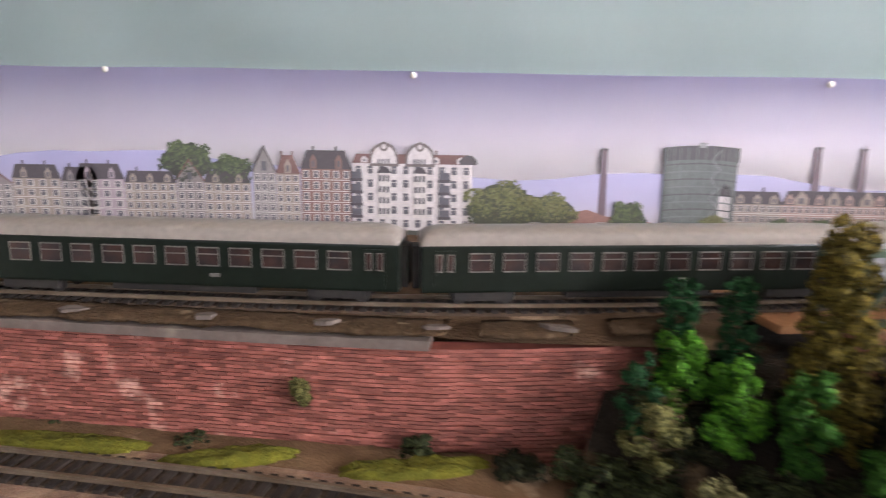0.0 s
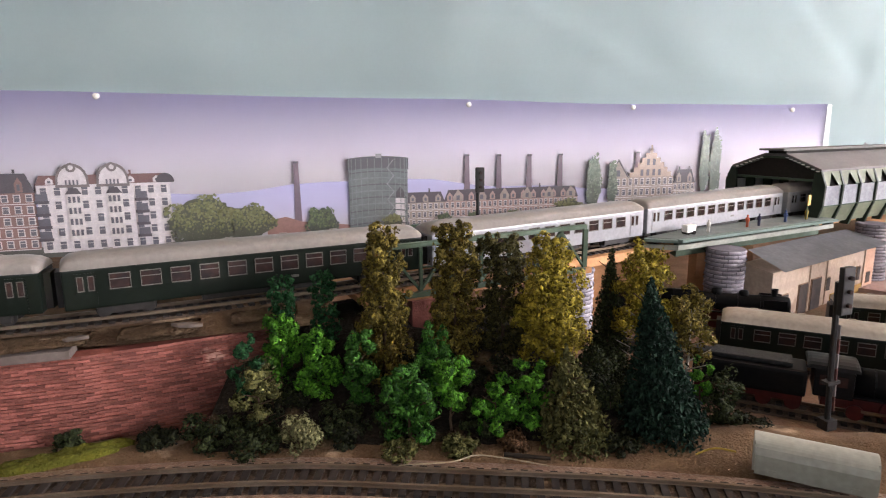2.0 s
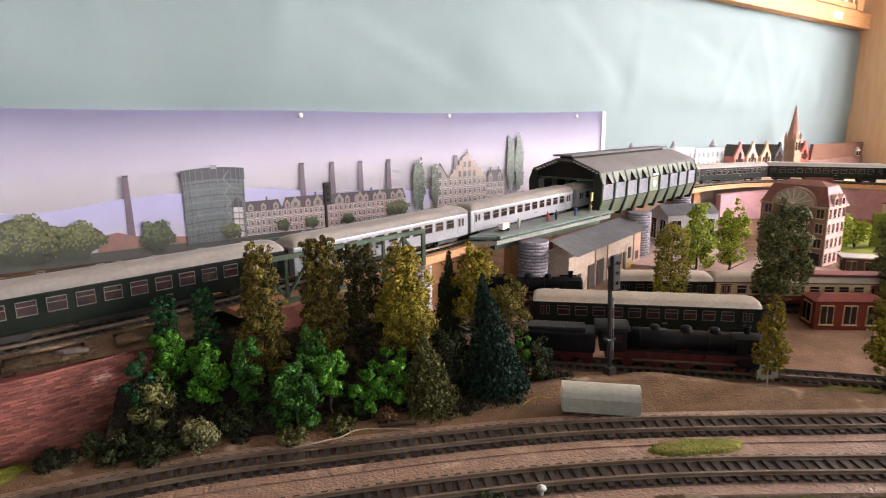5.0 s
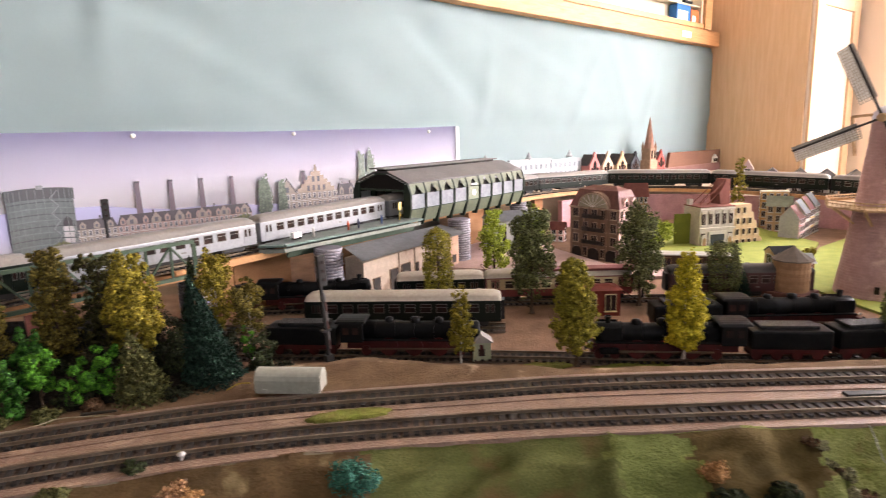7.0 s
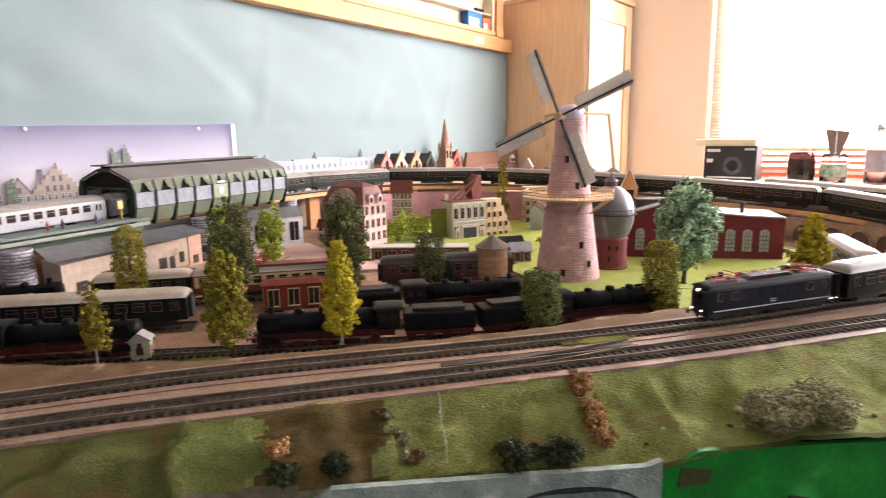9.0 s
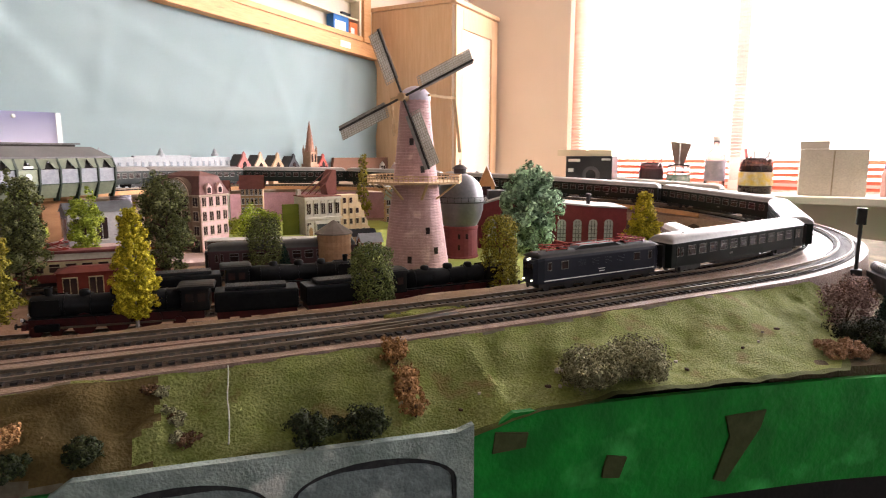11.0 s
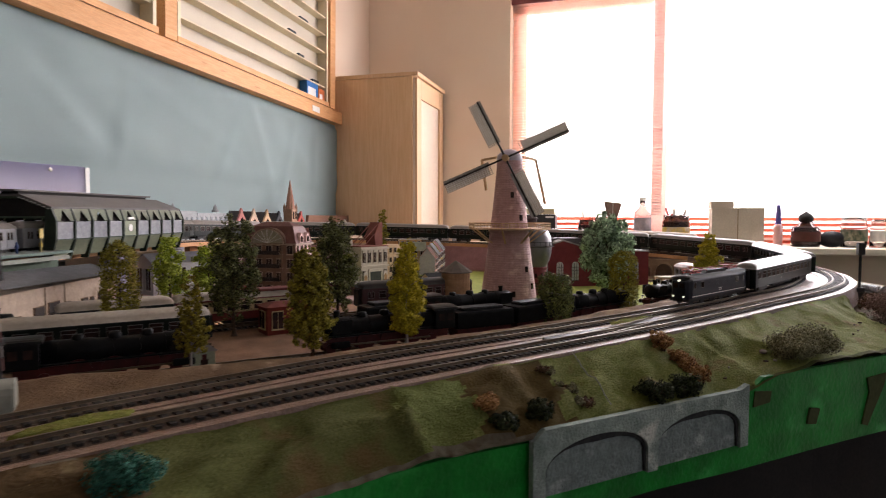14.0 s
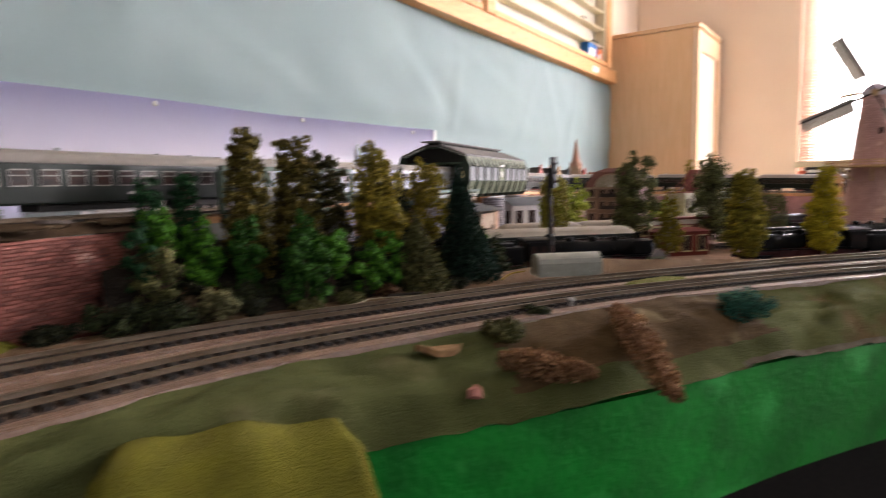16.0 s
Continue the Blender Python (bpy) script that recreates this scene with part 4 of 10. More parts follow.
# ---- the printed town on the wall ----
def sky_print():
    m = bpy.data.materials.new("printed_sky")
    m.use_nodes = True
    t = m.node_tree
    p = t.nodes["Principled BSDF"]
    p.inputs["Roughness"].default_value, p.inputs["Specular IOR Level"].default_value = 0.27, 0.6
    tc = t.nodes.new("ShaderNodeTexCoord")
    sp = t.nodes.new("ShaderNodeSeparateXYZ")
    t.links.new(tc.outputs["Object"], sp.inputs["Vector"])
    n = t.nodes.new("ShaderNodeTexNoise")
    n.inputs["Scale"].default_value = 6.0
    t.links.new(tc.outputs["Object"], n.inputs["Vector"])
    ad = t.nodes.new("ShaderNodeMath")
    ad.operation = "MULTIPLY_ADD"
    ad.inputs[1].default_value = 0.02
    t.links.new(n.outputs["Fac"], ad.inputs[0])
    t.links.new(sp.outputs["Z"], ad.inputs[2])
    mr = t.nodes.new("ShaderNodeMapRange")
    mr.inputs["From Min"].default_value, mr.inputs["From Max"].default_value = 1.03, 1.20
    t.links.new(ad.outputs["Value"], mr.inputs["Value"])
    r = t.nodes.new("ShaderNodeValToRGB")
    e = r.color_ramp.elements
    e[0].position, e[0].color = 0.0, (0.88, 0.82, 0.86, 1)
    e[1].position, e[1].color = 1.0, (0.76, 0.73, 1.0, 1)
    for pos, c in ((0.30, (0.88, 0.84, 0.88, 1)), (0.55, (0.88, 0.83, 0.95, 1)), (0.78, (0.84, 0.81, 0.98, 1))):
        x = e.new(pos)
        x.color = c
    t.links.new(mr.outputs["Result"], r.inputs["Fac"])
    t.links.new(r.outputs["Color"], p.inputs["Base Color"])
    return m


def hill_print():
    """Hills that pale towards their feet."""
    m = bpy.data.materials.new("printed_hills")
    m.use_nodes = True
    t = m.node_tree
    p = t.nodes["Principled BSDF"]
    p.inputs["Roughness"].default_value = 0.45
    tc = t.nodes.new("ShaderNodeTexCoord")
    sp = t.nodes.new("ShaderNodeSeparateXYZ")
    t.links.new(tc.outputs["Object"], sp.inputs["Vector"])
    r = t.nodes.new("ShaderNodeValToRGB")
    mr = t.nodes.new("ShaderNodeMapRange")
    mr.inputs["From Min"].default_value, mr.inputs["From Max"].default_value = 0.985, 1.075
    t.links.new(sp.outputs["Z"], mr.inputs["Value"])
    e = r.color_ramp.elements
    e[0].color, e[1].color = (0.44, 0.43, 0.47, 1), (0.38, 0.375, 0.58, 1)
    x = e.new(0.35)
    x.color = (0.40, 0.39, 0.54, 1)
    t.links.new(mr.outputs["Result"], r.inputs["Fac"])
    t.links.new(r.outputs["Color"], p.inputs["Base Color"])
    return m


PY = 0.9075
town = thing("town_panorama_print", "glossy printed panorama of an old industrial town, pinned to the wall", "poster")
bm = bmesh.new()
n = 160
lo, hi = [], []
for i in range(n + 1):
    x = -2.0 + 3.236 * i / n
    y = PY + 0.0012 * noise.noise((x * 5, 0, 0)) + 0.0008 * noise.noise((x * 17, 1, 0))
    ztop = 1.1865 + min(0.013, max(0.0, 0.0103 - 0.0131 * x)) + 0.0034 * noise.noise((x * 3.6, 2, 0)) + (0.012 * max(0, (-0.2 - x)) if x < -0.2 else 0)
    lo.append(bm.verts.new((x, PY + 0.0005, 0.90)))
    hi.append((bm.verts.new((x, y, 1.10)), bm.verts.new((x, y - 0.0003, ztop))))
for i in range(n):
    bm.faces.new((lo[i], lo[i + 1], hi[i + 1][0], hi[i][0]))
    bm.faces.new((hi[i][0], hi[i + 1][0], hi[i + 1][1], hi[i][1]))
bmesh.ops.solidify(bm, geom=bm.faces[:], thickness=0.0004)
part("printed_sky", bm, sky_print(), town, "lavender printed sky fading to pale pink", True)
bm = bmesh.new()
box(bm, 1.2362, 1.2475, PY - 0.0012, PY - 0.0008, 1.005, 1.187)
part("white_border", bm, WHITE, town, "white paper border")


def ink(name, c, c2=None):
    faded = [tuple(v + (h - v) * 0.16 for v, h in zip(k, (0.40, 0.37, 0.40))) for k in (c, c2 or tuple(v * 0.82 for v in c))]
    return surface("ink_" + name, faded[0], faded[1], 0.006, 0.36, bump=0.0, fine=0.0012)


def flat(bm, poly, layer, mat=0):
    """A printed patch; each layer lies a little in front of the last."""
    y = PY - 0.0022 - 0.00032 * layer
    return upright(bm, poly, y, y + 0.0003, None, mat)


def rect(bm, x0, x1, z0, z1, layer, mat=0):
    return flat(bm, [(x0, z0), (x1, z0), (x1, z1), (x0, z1)], layer, mat)


# hills and ground
bm = bmesh.new()
ridge = [(-2.0, 1.04)] + [(-1.9 + 0.06 * i, 1.045 + 0.035 * math.exp(-((-1.9 + 0.06 * i + 0.60) / 0.28) ** 2) + 0.016 * math.exp(-((-1.9 + 0.06 * i - 0.27) / 0.16) ** 2) - 0.02 * max(0, (-1.9 + 0.06 * i - 0.4) / 0.5) + 0.003 * math.sin(i * 1.7)) for i in range(46)]
flat(bm, [(-2.0, 0.93)] + ridge + [(0.80, 0.93)], 0)
part("printed_hill_range", bm, hill_print(), town, "hazy violet printed hills")
bm = bmesh.new()
rect(bm, -2.0, 1.236, 0.90, 0.975, 1)
part("printed_street", bm, ink("street", (0.055, 0.065, 0.04)), town, "dark printed hedges and yards")
bm = bmesh.new()
flat(bm, [(0.10, 0.975), (0.10, 0.998), (0.13, 1.004), (0.155, 0.995), (0.24, 0.985), (0.24, 0.975)], 2)
part("printed_factory", bm, ink("works", (0.30, 0.15, 0.11)), town)

GLASSINK = ink("pane", (0.10, 0.10, 0.12))
TRIM = ink("trim", (0.78, 0.74, 0.70))


def printed_house(x0, x1, z0, z1, wall, roof, floors, cols, kind="hip", roof_h=0.02, trim=TRIM, label=""):
    """A printed facade with roof, rows of windows with frames, and gables."""
    off = (int(abs(x0) * 1000) % 3) * 0.31
    bm = bmesh.new()
    rect(bm, x0, x1, z0, z1, 3 + off, 0)
    w = (x1 - x0) / cols
    fh = (z1 - z0) / floors
    for f in range(floors):
        for c in range(cols):
            cx, cz = x0 + w * (c + 0.5), z0 + fh * (f + 0.52)
            ww, hh = min(w * 0.22, 0.0042), fh * 0.28
            rect(bm, cx - ww * 1.35, cx + ww * 1.35, cz - hh * 1.2, cz + hh * 1.25, 4 + off, 2)
            rect(bm, cx - ww, cx + ww, cz - hh, cz + hh, 5 + off, 3)
            rect(bm, cx - ww, cx + ww, cz + hh * 0.25, cz + hh * 0.37, 6 + off, 2)
        rect(bm, x0, x1, z0 + fh * f, z0 + fh * f + 0.0012, 4 + off, 2)
    if kind == "hip":
        flat(bm, [(x0 - 0.001, z1), (x1 + 0.001, z1), (x1 - roof_h * 0.35, z1 + roof_h), (x0 + roof_h * 0.35, z1 + roof_h)], 3 + off, 1)
        for c in range(max(1, cols // 2)):
            cx = x0 + (x1 - x0) * (c + 0.5) / max(1, cols // 2)
            flat(bm, [(cx - 0.005, z1 + 0.001), (cx + 0.005, z1 + 0.001), (cx + 0.005, z1 + roof_h * 0.5), (cx, z1 + roof_h * 0.8), (cx - 0.005, z1 + roof_h * 0.5)], 4 + off, 0)
            rect(bm, cx - 0.002, cx + 0.002, z1 + 0.003, z1 + roof_h * 0.45, 5 + off, 3)
        for c in (0.25, 0.7):
            cx = x0 + (x1 - x0) * c
            rect(bm, cx - 0.0015, cx + 0.0015, z1 + roof_h * 0.8, z1 + roof_h + 0.006, 3.5 + off, 1)
    if kind == "gable":
        flat(bm, [(x0 - 0.001, z1), (x1 + 0.001, z1), ((x0 + x1) / 2, z1 + roof_h)], 3 + off, 0)
        flat(bm, [(x0 - 0.003, z1), (x0, z1), ((x0 + x1) / 2, z1 + roof_h), ((x0 + x1) / 2, z1 + roof_h + 0.005)], 4 + off, 1)
        flat(bm, [(x1, z1), (x1 + 0.003, z1), ((x0 + x1) / 2, z1 + roof_h + 0.005), ((x0 + x1) / 2, z1 + roof_h)], 4 + off, 1)
        rect(bm, (x0 + x1) / 2 - 0.004, (x0 + x1) / 2 + 0.004, z1 + 0.002, z1 + roof_h * 0.45, 5 + off, 3)
    return part("printed_house", bm, [wall, roof, trim, GLASSINK], town, label)


IW, IG, IB = ink("white", (0.74, 0.70, 0.70)), ink("greystone", (0.29, 0.26, 0.25)), ink("sandstone", (0.37, 0.31, 0.255))
IR, IS, IT = ink("redbrick", (0.24, 0.125, 0.10)), ink("slate", (0.05, 0.045, 0.05)), ink("tile", (0.17, 0.075, 0.06))
x = -1.95
k = 0
while x < -0.66:
    w = 0.055 + 0.035 * ((k * 7) % 5) / 5
    printed_house(x, x + w, 0.972, 1.024 + 0.012 * ((k * 3) % 4) / 4, (IG, IB, IG, IR)[k % 4], (IS, IT, IS)[k % 3], 4, 4, ("hip", "gable", "hip")[k % 3], 0.022)
    x += w + 0.001
    k += 1
printed_house(-0.665, -0.585, 0.972, 1.034, ink("lilac_stone", (0.46, 0.38, 0.42)), IS, 4, 4, "hip", 0.024)
printed_house(-0.584, -0.500, 0.972, 1.030, IB, IS, 4, 6, "hip", 0.018)
printed_house(-0.499, -0.455, 0.972, 1.034, IG, IT, 4, 3, "gable", 0.03)
printed_house(-0.454, -0.380, 0.972, 1.032, IB, IS, 4, 5, "hip", 0.018)
printed_house(-0.375, -0.340, 0.972, 1.050, ink("timbered", (0.30, 0.28, 0.27)), IS, 5, 3, "gable", 0.036)
printed_house(-0.339, -0.302, 0.972, 1.048, IB, IT, 5, 3, "hip", 0.028)
printed_house(-0.300, -0.222, 0.972, 1.056, IR, IS, 5, 5, "hip", 0.028, label="red brick town house in the print")
# the large white house with bays, balconies and curved gables
printed_house(-0.220, -0.040, 0.966, 1.066, IW, IT, 5, 10, "hip", 0.014, label="large white town house in the print")
bm = bmesh.new()
for cx in (-0.172, -0.118):
    flat(bm, [(cx - 0.0225, 1.062)] + [(cx - 0.0225 * math.cos(math.pi * i / 10), 1.066 + 0.031 * math.sin(math.pi * i / 10) ** 0.8) for i in range(1, 10)] + [(cx + 0.0225, 1.062)], 5.5, 4)
    flat(bm, [(cx - 0.019, 1.066)] + [(cx - 0.019 * math.cos(math.pi * i / 10), 1.066 + 0.027 * math.sin(math.pi * i / 10) ** 0.8) for i in range(1, 10)] + [(cx + 0.019, 1.066)], 6, 0)
    lobe = [(cx + 0.007 * math.cos(2 * math.pi * i / 12), 1.091 + 0.007 * math.sin(2 * math.pi * i / 12)) for i in range(12)]
    flat(bm, lobe, 7, 4)
    flat(bm, [(cx + (px - cx) * 0.5, 1.091 + (pz - 1.091) * 0.5) for px, pz in lobe], 8, 0)
    for q in (-0.008, -0.003, 0.002, 0.007):
        rect(bm, cx + q - 0.0012, cx + q + 0.0012, 1.066, 1.073, 8, 2)
    rect(bm, cx - 0.010, cx + 0.010, 0.985, 1.052, 6, 3)
    flat(bm, [(cx - 0.011, 1.052), (cx + 0.011, 1.052), (cx + 0.005, 1.061), (cx - 0.005, 1.061)], 7, 1)
    for f in range(4):
        for q in (-0.006, 0, 0.006):
            rect(bm, cx + q - 0.0018, cx + q + 0.0018, 0.990 + f * 0.0165, 0.999 + f * 0.0165, 8, 2)
for cx in (-0.214, -0.081):
    for f in range(4):
        rect(bm, cx - 0.008, cx + 0.008, 0.985 + f * 0.0185, 0.998 + f * 0.0185, 7, 2)
        rect(bm, cx - 0.0095, cx + 0.0095, 0.9835 + f * 0.0185, 0.988 + f * 0.0185, 8, 1)
dome = [(-0.058, 1.066)] + [(-0.046 - 0.013 * math.cos(math.pi * i / 8), 1.068 + 0.012 * math.sin(math.pi * i / 8)) for i in range(9)] + [(-0.034, 1.066)]
flat(bm, dome, 7, 1)
part("printed_gable", bm, [IW, IS, GLASSINK, TRIM, ink("weathered_stone", (0.16, 0.135, 0.125))], town, "curved white gables and dark balconies")
# gasometer
def bowed(z0, z1, x0=0.2335, x1=0.3345, rise=0.0035):
    """A band round the drum, bowed as a round thing seems from below."""
    us = [-1 + q / 8 for q in range(17)]
    mid, half = (x0 + x1) / 2, (x1 - x0) / 2
    return [(mid + u * half, z0 + rise * (1 - u * u)) for u in us] + [(mid + u * half, z1 + rise * (1 - u * u)) for u in us[::-1]]


bm = bmesh.new()
flat(bm, [(0.234, 0.972), (0.334, 0.972)] + bowed(1.0, 1.095)[17:], 5)
gas = part("printed_gasometer", bm, ink("gas_green", (0.15, 0.185, 0.175), (0.10, 0.125, 0.12)), town, "grey-green riveted gasometer in the print")
bm = bmesh.new()
flat(bm, bowed(1.076, 1.0955, 0.2322, 0.3358), 6)
part("rim", bm, ink("gas_dark", (0.055, 0.06, 0.062)), gas, "dark lattice rim")
for q in range(9):
    bm = bmesh.new()
    flat(bm, bowed(0.983 + q * 0.0108, 0.9850 + q * 0.0108), 7)
    part("band", bm, ink("gas_mid", (0.20, 0.235, 0.225)) if q % 2 else ink("gas_dark", (0.055, 0.06, 0.062)), gas)
for q in range(12):
    bm = bmesh.new()
    u = -0.92 + 1.84 * q / 11
    cx = 0.284 + 0.0505 * math.sin(u * 1.45)
    rect(bm, cx - 0.0005, cx + 0.0005, 0.972, 1.096, 8)
    part("stanchion", bm, ink("gas_mid", (0.20, 0.235, 0.225)), gas)
for q in range(8):
    z = 0.985 + q * 0.0135
    x0, x1 = (0.298, 0.310) if q % 2 else (0.310, 0.298)
    bm = bmesh.new()
    flat(bm, [(x0, z), (x0 + 0.0012, z), (x1 + 0.0012, z + 0.0135), (x1, z + 0.0135)], 9)
    part("stair", bm, ink("gas_steel", (0.36, 0.37, 0.38)), gas)
bm = bmesh.new()
rect(bm, 0.280, 0.290, 1.096, 1.103, 7)
part("roof_hut", bm, ink("gas_steel", (0.36, 0.37, 0.38)), gas)
CHIM = ink("chimney", (0.15, 0.105, 0.13))
for cx, z0, z1 in ((0.150, 0.985, 1.093), (0.442, 1.02, 1.099), (0.502, 1.02, 1.098), (0.561, 1.02, 1.097), (0.623, 1.02, 1.097), (0.786, 1.06, 1.098)):
    bm = bmesh.new()
    flat(bm, [(cx - 0.0062, z0), (cx + 0.0062, z0), (cx + 0.0034, z1), (cx - 0.0034, z1)], 1.5, 0)
    rect(bm, cx - 0.0042, cx + 0.0042, z1 - 0.003, z1, 1.9, 1)
    part("printed_chimney", bm, [CHIM, IS], town, "tall brick chimney in the print")
printed_house(0.309, 0.400, 0.975, 1.018, IB, IS, 3, 9, "hip", 0.018)
bm = bmesh.new()
flat(bm, [(0.312, 0.975), (0.330, 0.975), (0.330, 1.028), (0.327, 1.04), (0.321, 1.046), (0.315, 1.04), (0.312, 1.028)], 6, 0)
flat(bm, [(0.311, 1.028), (0.331, 1.028), (0.327, 1.04), (0.321, 1.047), (0.315, 1.04)], 7, 1)
part("printed_turret", bm, [IW, IS], town)
printed_house(0.400, 0.660, 0.975, 1.018, ink("pinkstone", (0.44, 0.30, 0.26)), IS, 3, 26, "hip", 0.020)
for q in range(6):
    bm = bmesh.new()
    cx = 0.425 + q * 0.044
    flat(bm, [(cx - 0.009, 1.018), (cx + 0.009, 1.018), (cx + 0.009, 1.026), (cx, 1.039), (cx - 0.009, 1.026)], 6, 0)
    rect(bm, cx - 0.003, cx + 0.003, 1.02, 1.028, 7, 1)
    part("printed_dormer", bm, [IB, GLASSINK], town)
# stepped-gable house
printed_house(0.724, 0.765, 0.972, 1.050, IB, IS, 4, 3, "gable", 0.03)
printed_house(0.868, 0.918, 0.972, 1.036, IB, IS, 4, 5, "hip", 0.026)
printed_house(0.765, 0.868, 0.972, 1.050, IB, IS, 4, 8, "none")
bm = bmesh.new()
cx = 0.815
pts = []
for q in range(6):
    pts += [(cx - 0.046 + q * 0.0085, 1.050 + q * 0.009), (cx - 0.046 + q * 0.0085, 1.059 + q * 0.009)]
flat(bm, pts + [(2 * cx - a, b) for a, b in pts[::-1]], 7, 0)
for f, num in ((0, 4), (1, 2)):
    for q in range(num):
        px = cx + (q - (num - 1) / 2) * 0.013
        rect(bm, px - 0.003, px + 0.003, 1.052 + f * 0.02, 1.064 + f * 0.02, 8, 1)
rect(bm, cx - 0.002, cx + 0.002, 1.100, 1.110, 7, 0)
part("printed_stepped_gable", bm, [ink("gable_stone", (0.46, 0.36, 0.27)), GLASSINK], town, "stepped brick gable in the print")


def printed_tree(cx, cz, rx, rz, count, greens, seed, layer=9):
    """A printed tree: many small flat leaves of a few greens."""
    rnd = random.Random(seed)
    bm = bmesh.new()
    flat(bm, [(cx + 0.90 * rx * math.cos(6.283 * q / 36) * rnd.uniform(0.86, 1.06), cz + 0.90 * rz * math.sin(6.283 * q / 36) * rnd.uniform(0.86, 1.06)) for q in range(36)], layer - 0.6, 0)
    count = int(count * 2.6)
    for q in range(count):
        while True:
            u, v = rnd.uniform(-1, 1), rnd.uniform(-1, 1)
            if u * u + v * v < 0.85 + 0.3 * math.sin(5 * math.atan2(v, u) + seed):
                break
        r = rnd.uniform(0.0011, 0.0028)
        px, pz, a = cx + u * rx, cz + v * rz, rnd.uniform(0, 3)
        shade = 0 if v < -0.2 + rnd.uniform(-0.4, 0.4) else (1 if rnd.random() < 0.55 else 2)
        flat(bm, [(px + r * math.cos(a + 1.2 * j) * rnd.uniform(0.6, 1.2), pz + r * math.sin(a + 1.2 * j)) for j in range(5)], layer + q % 6 * 0.5, shade)
    return part("printed_tree", bm, greens, town, "leafy tree in the print")


G1 = [ink("leaf_dark", (0.045, 0.06, 0.02)), ink("leaf_mid", (0.15, 0.17, 0.04)), ink("leaf_light", (0.23, 0.245, 0.085))]
G2 = [ink("leaf_deep", (0.03, 0.05, 0.025)), ink("leaf_green", (0.06, 0.10, 0.03)), ink("leaf_fresh", (0.13, 0.19, 0.06))]
G3 = [ink("pop_dark", (0.09, 0.13, 0.085)), ink("pop_mid", (0.15, 0.20, 0.13)), ink("pop_light", (0.26, 0.32, 0.23))]
printed_tree(0.005, 1.005, 0.058, 0.040, 330, G1, 1)
printed_tree(0.068, 0.998, 0.048, 0.030, 240, G1, 2)
printed_tree(0.188, 0.992, 0.027, 0.027, 110, G2, 3)
printed_tree(-0.480, 1.064, 0.046, 0.032, 190, G2, 4, 2.2)
printed_tree(-0.410, 1.052, 0.036, 0.024, 130, G2, 5, 2.2)
printed_tree(0.308, 0.988, 0.018, 0.014, 60, G1, 6, 11)
printed_tree(0.640, 1.000, 0.030, 0.016, 80, G1, 7, 11)
printed_tree(0.692, 1.040, 0.017, 0.058, 130, G3, 8)
printed_tree(0.732, 1.038, 0.011, 0.048, 80, G3, 9)
printed_tree(0.937, 1.070, 0.012, 0.068, 110, G3, 10)
printed_tree(0.962, 1.072, 0.014, 0.070, 130, G3, 11)
for q, cx in enumerate((0.40, 0.455, 0.53)):
    printed_tree(cx, 0.988, 0.013, 0.011, 40, G2, 20 + q, 11)
# bright pins
for q, (x, z) in enumerate(((-1.30, 1.204), (-0.60, 1.200), (-0.128, 1.1930), (0.445, 1.1835), (0.770, 1.1795), (1.144, 1.176))):
    pin = thing("drawing_pin", "round white drawing pin holding the print", "drawing pin", group="pins along the print")
    bm = bmesh.new()
    lathe(bm, [(0, 0), (0.0045, 0), (0.0048, 0.001), (0.003, 0.0022), (0, 0.0026)], Matrix.Translation((x, PY - 0.0022, z)) @ Matrix.Rotation(radians(90), 4, "X"), 12)
    part("pin_head", bm, WHITE, pin, smooth=True)
# ---- railway tracks ----
track_main = add_track(upper_path, "black-sleepered model track with shiny rails, front and high line")
track_outer = add_track(outer_path, "black-sleepered model track with shiny rails, outer line")
add_sleepers(track_main, upper_path, 5.05, 7.6)
add_sleepers(track_outer, outer_path, 0.6, 3.1)

# ---- girder bridge, piers, platform, station hall on the high line ----
GIRDER = surface("bridge_green", (0.075, 0.105, 0.07), (0.055, 0.08, 0.05), 0.02, 0.5, 0.1, bump=0.1)
PALEGREEN = surface("platform_green", (0.15, 0.205, 0.175), (0.12, 0.165, 0.14), 0.03, 0.6, bump=0.1)
PIERSTONE = surface("pier_stone", (0.42, 0.39, 0.42), (0.33, 0.31, 0.34), 0.012, 0.85, bump=0.5, fine=0.002, per_object=0.18)
PLY = surface("plywood_brown", (0.40, 0.20, 0.09), (0.33, 0.16, 0.07), 0.05, 0.75, bump=0.1, stretch=(1, 1, 4))

a_b, b_b = Vector((0.185, 0.3505, 0)), Vector((0.386, 0.394, 0))
bridge = thing("girder_bridge", "olive-green steel truss bridge carrying the high line", "bridge")
for off in (0.0, 0.082):
    d = (b_b - a_b).normalized()
    s = Vector((-d.y, d.x, 0))
    A, B = a_b + s * off, b_b + s * off
    up = Vector((0, 0, 1))
    for z, w in ((1.012, 0.005), (1.054, 0.005)):
        bm = bmesh.new()
        bar(bm, A + up * z, B + up * z, w, 0.004)
        part("chord", bm, GIRDER, bridge)
    n = 7
    for k in range(n + 1):
        p = A.lerp(B, k / n)
        bm = bmesh.new()
        bar(bm, p + up * 1.0145, p + up * 1.0515, 0.0045 if k in (0, n) else 0.0028, 0.003)
        part("post", bm, GIRDER, bridge)
        if k < n:
            q = A.lerp(B, (k + 1) / n)
            lo, hi = (p, q) if k % 2 else (q, p)
            bm = bmesh.new()
            bar(bm, lo + up * 1.0148 + s * 0.001, hi + up * 1.0512 + s * 0.001, 0.003, 0.002)
            part("diagonal", bm, GIRDER, bridge)
bm = bmesh.new()
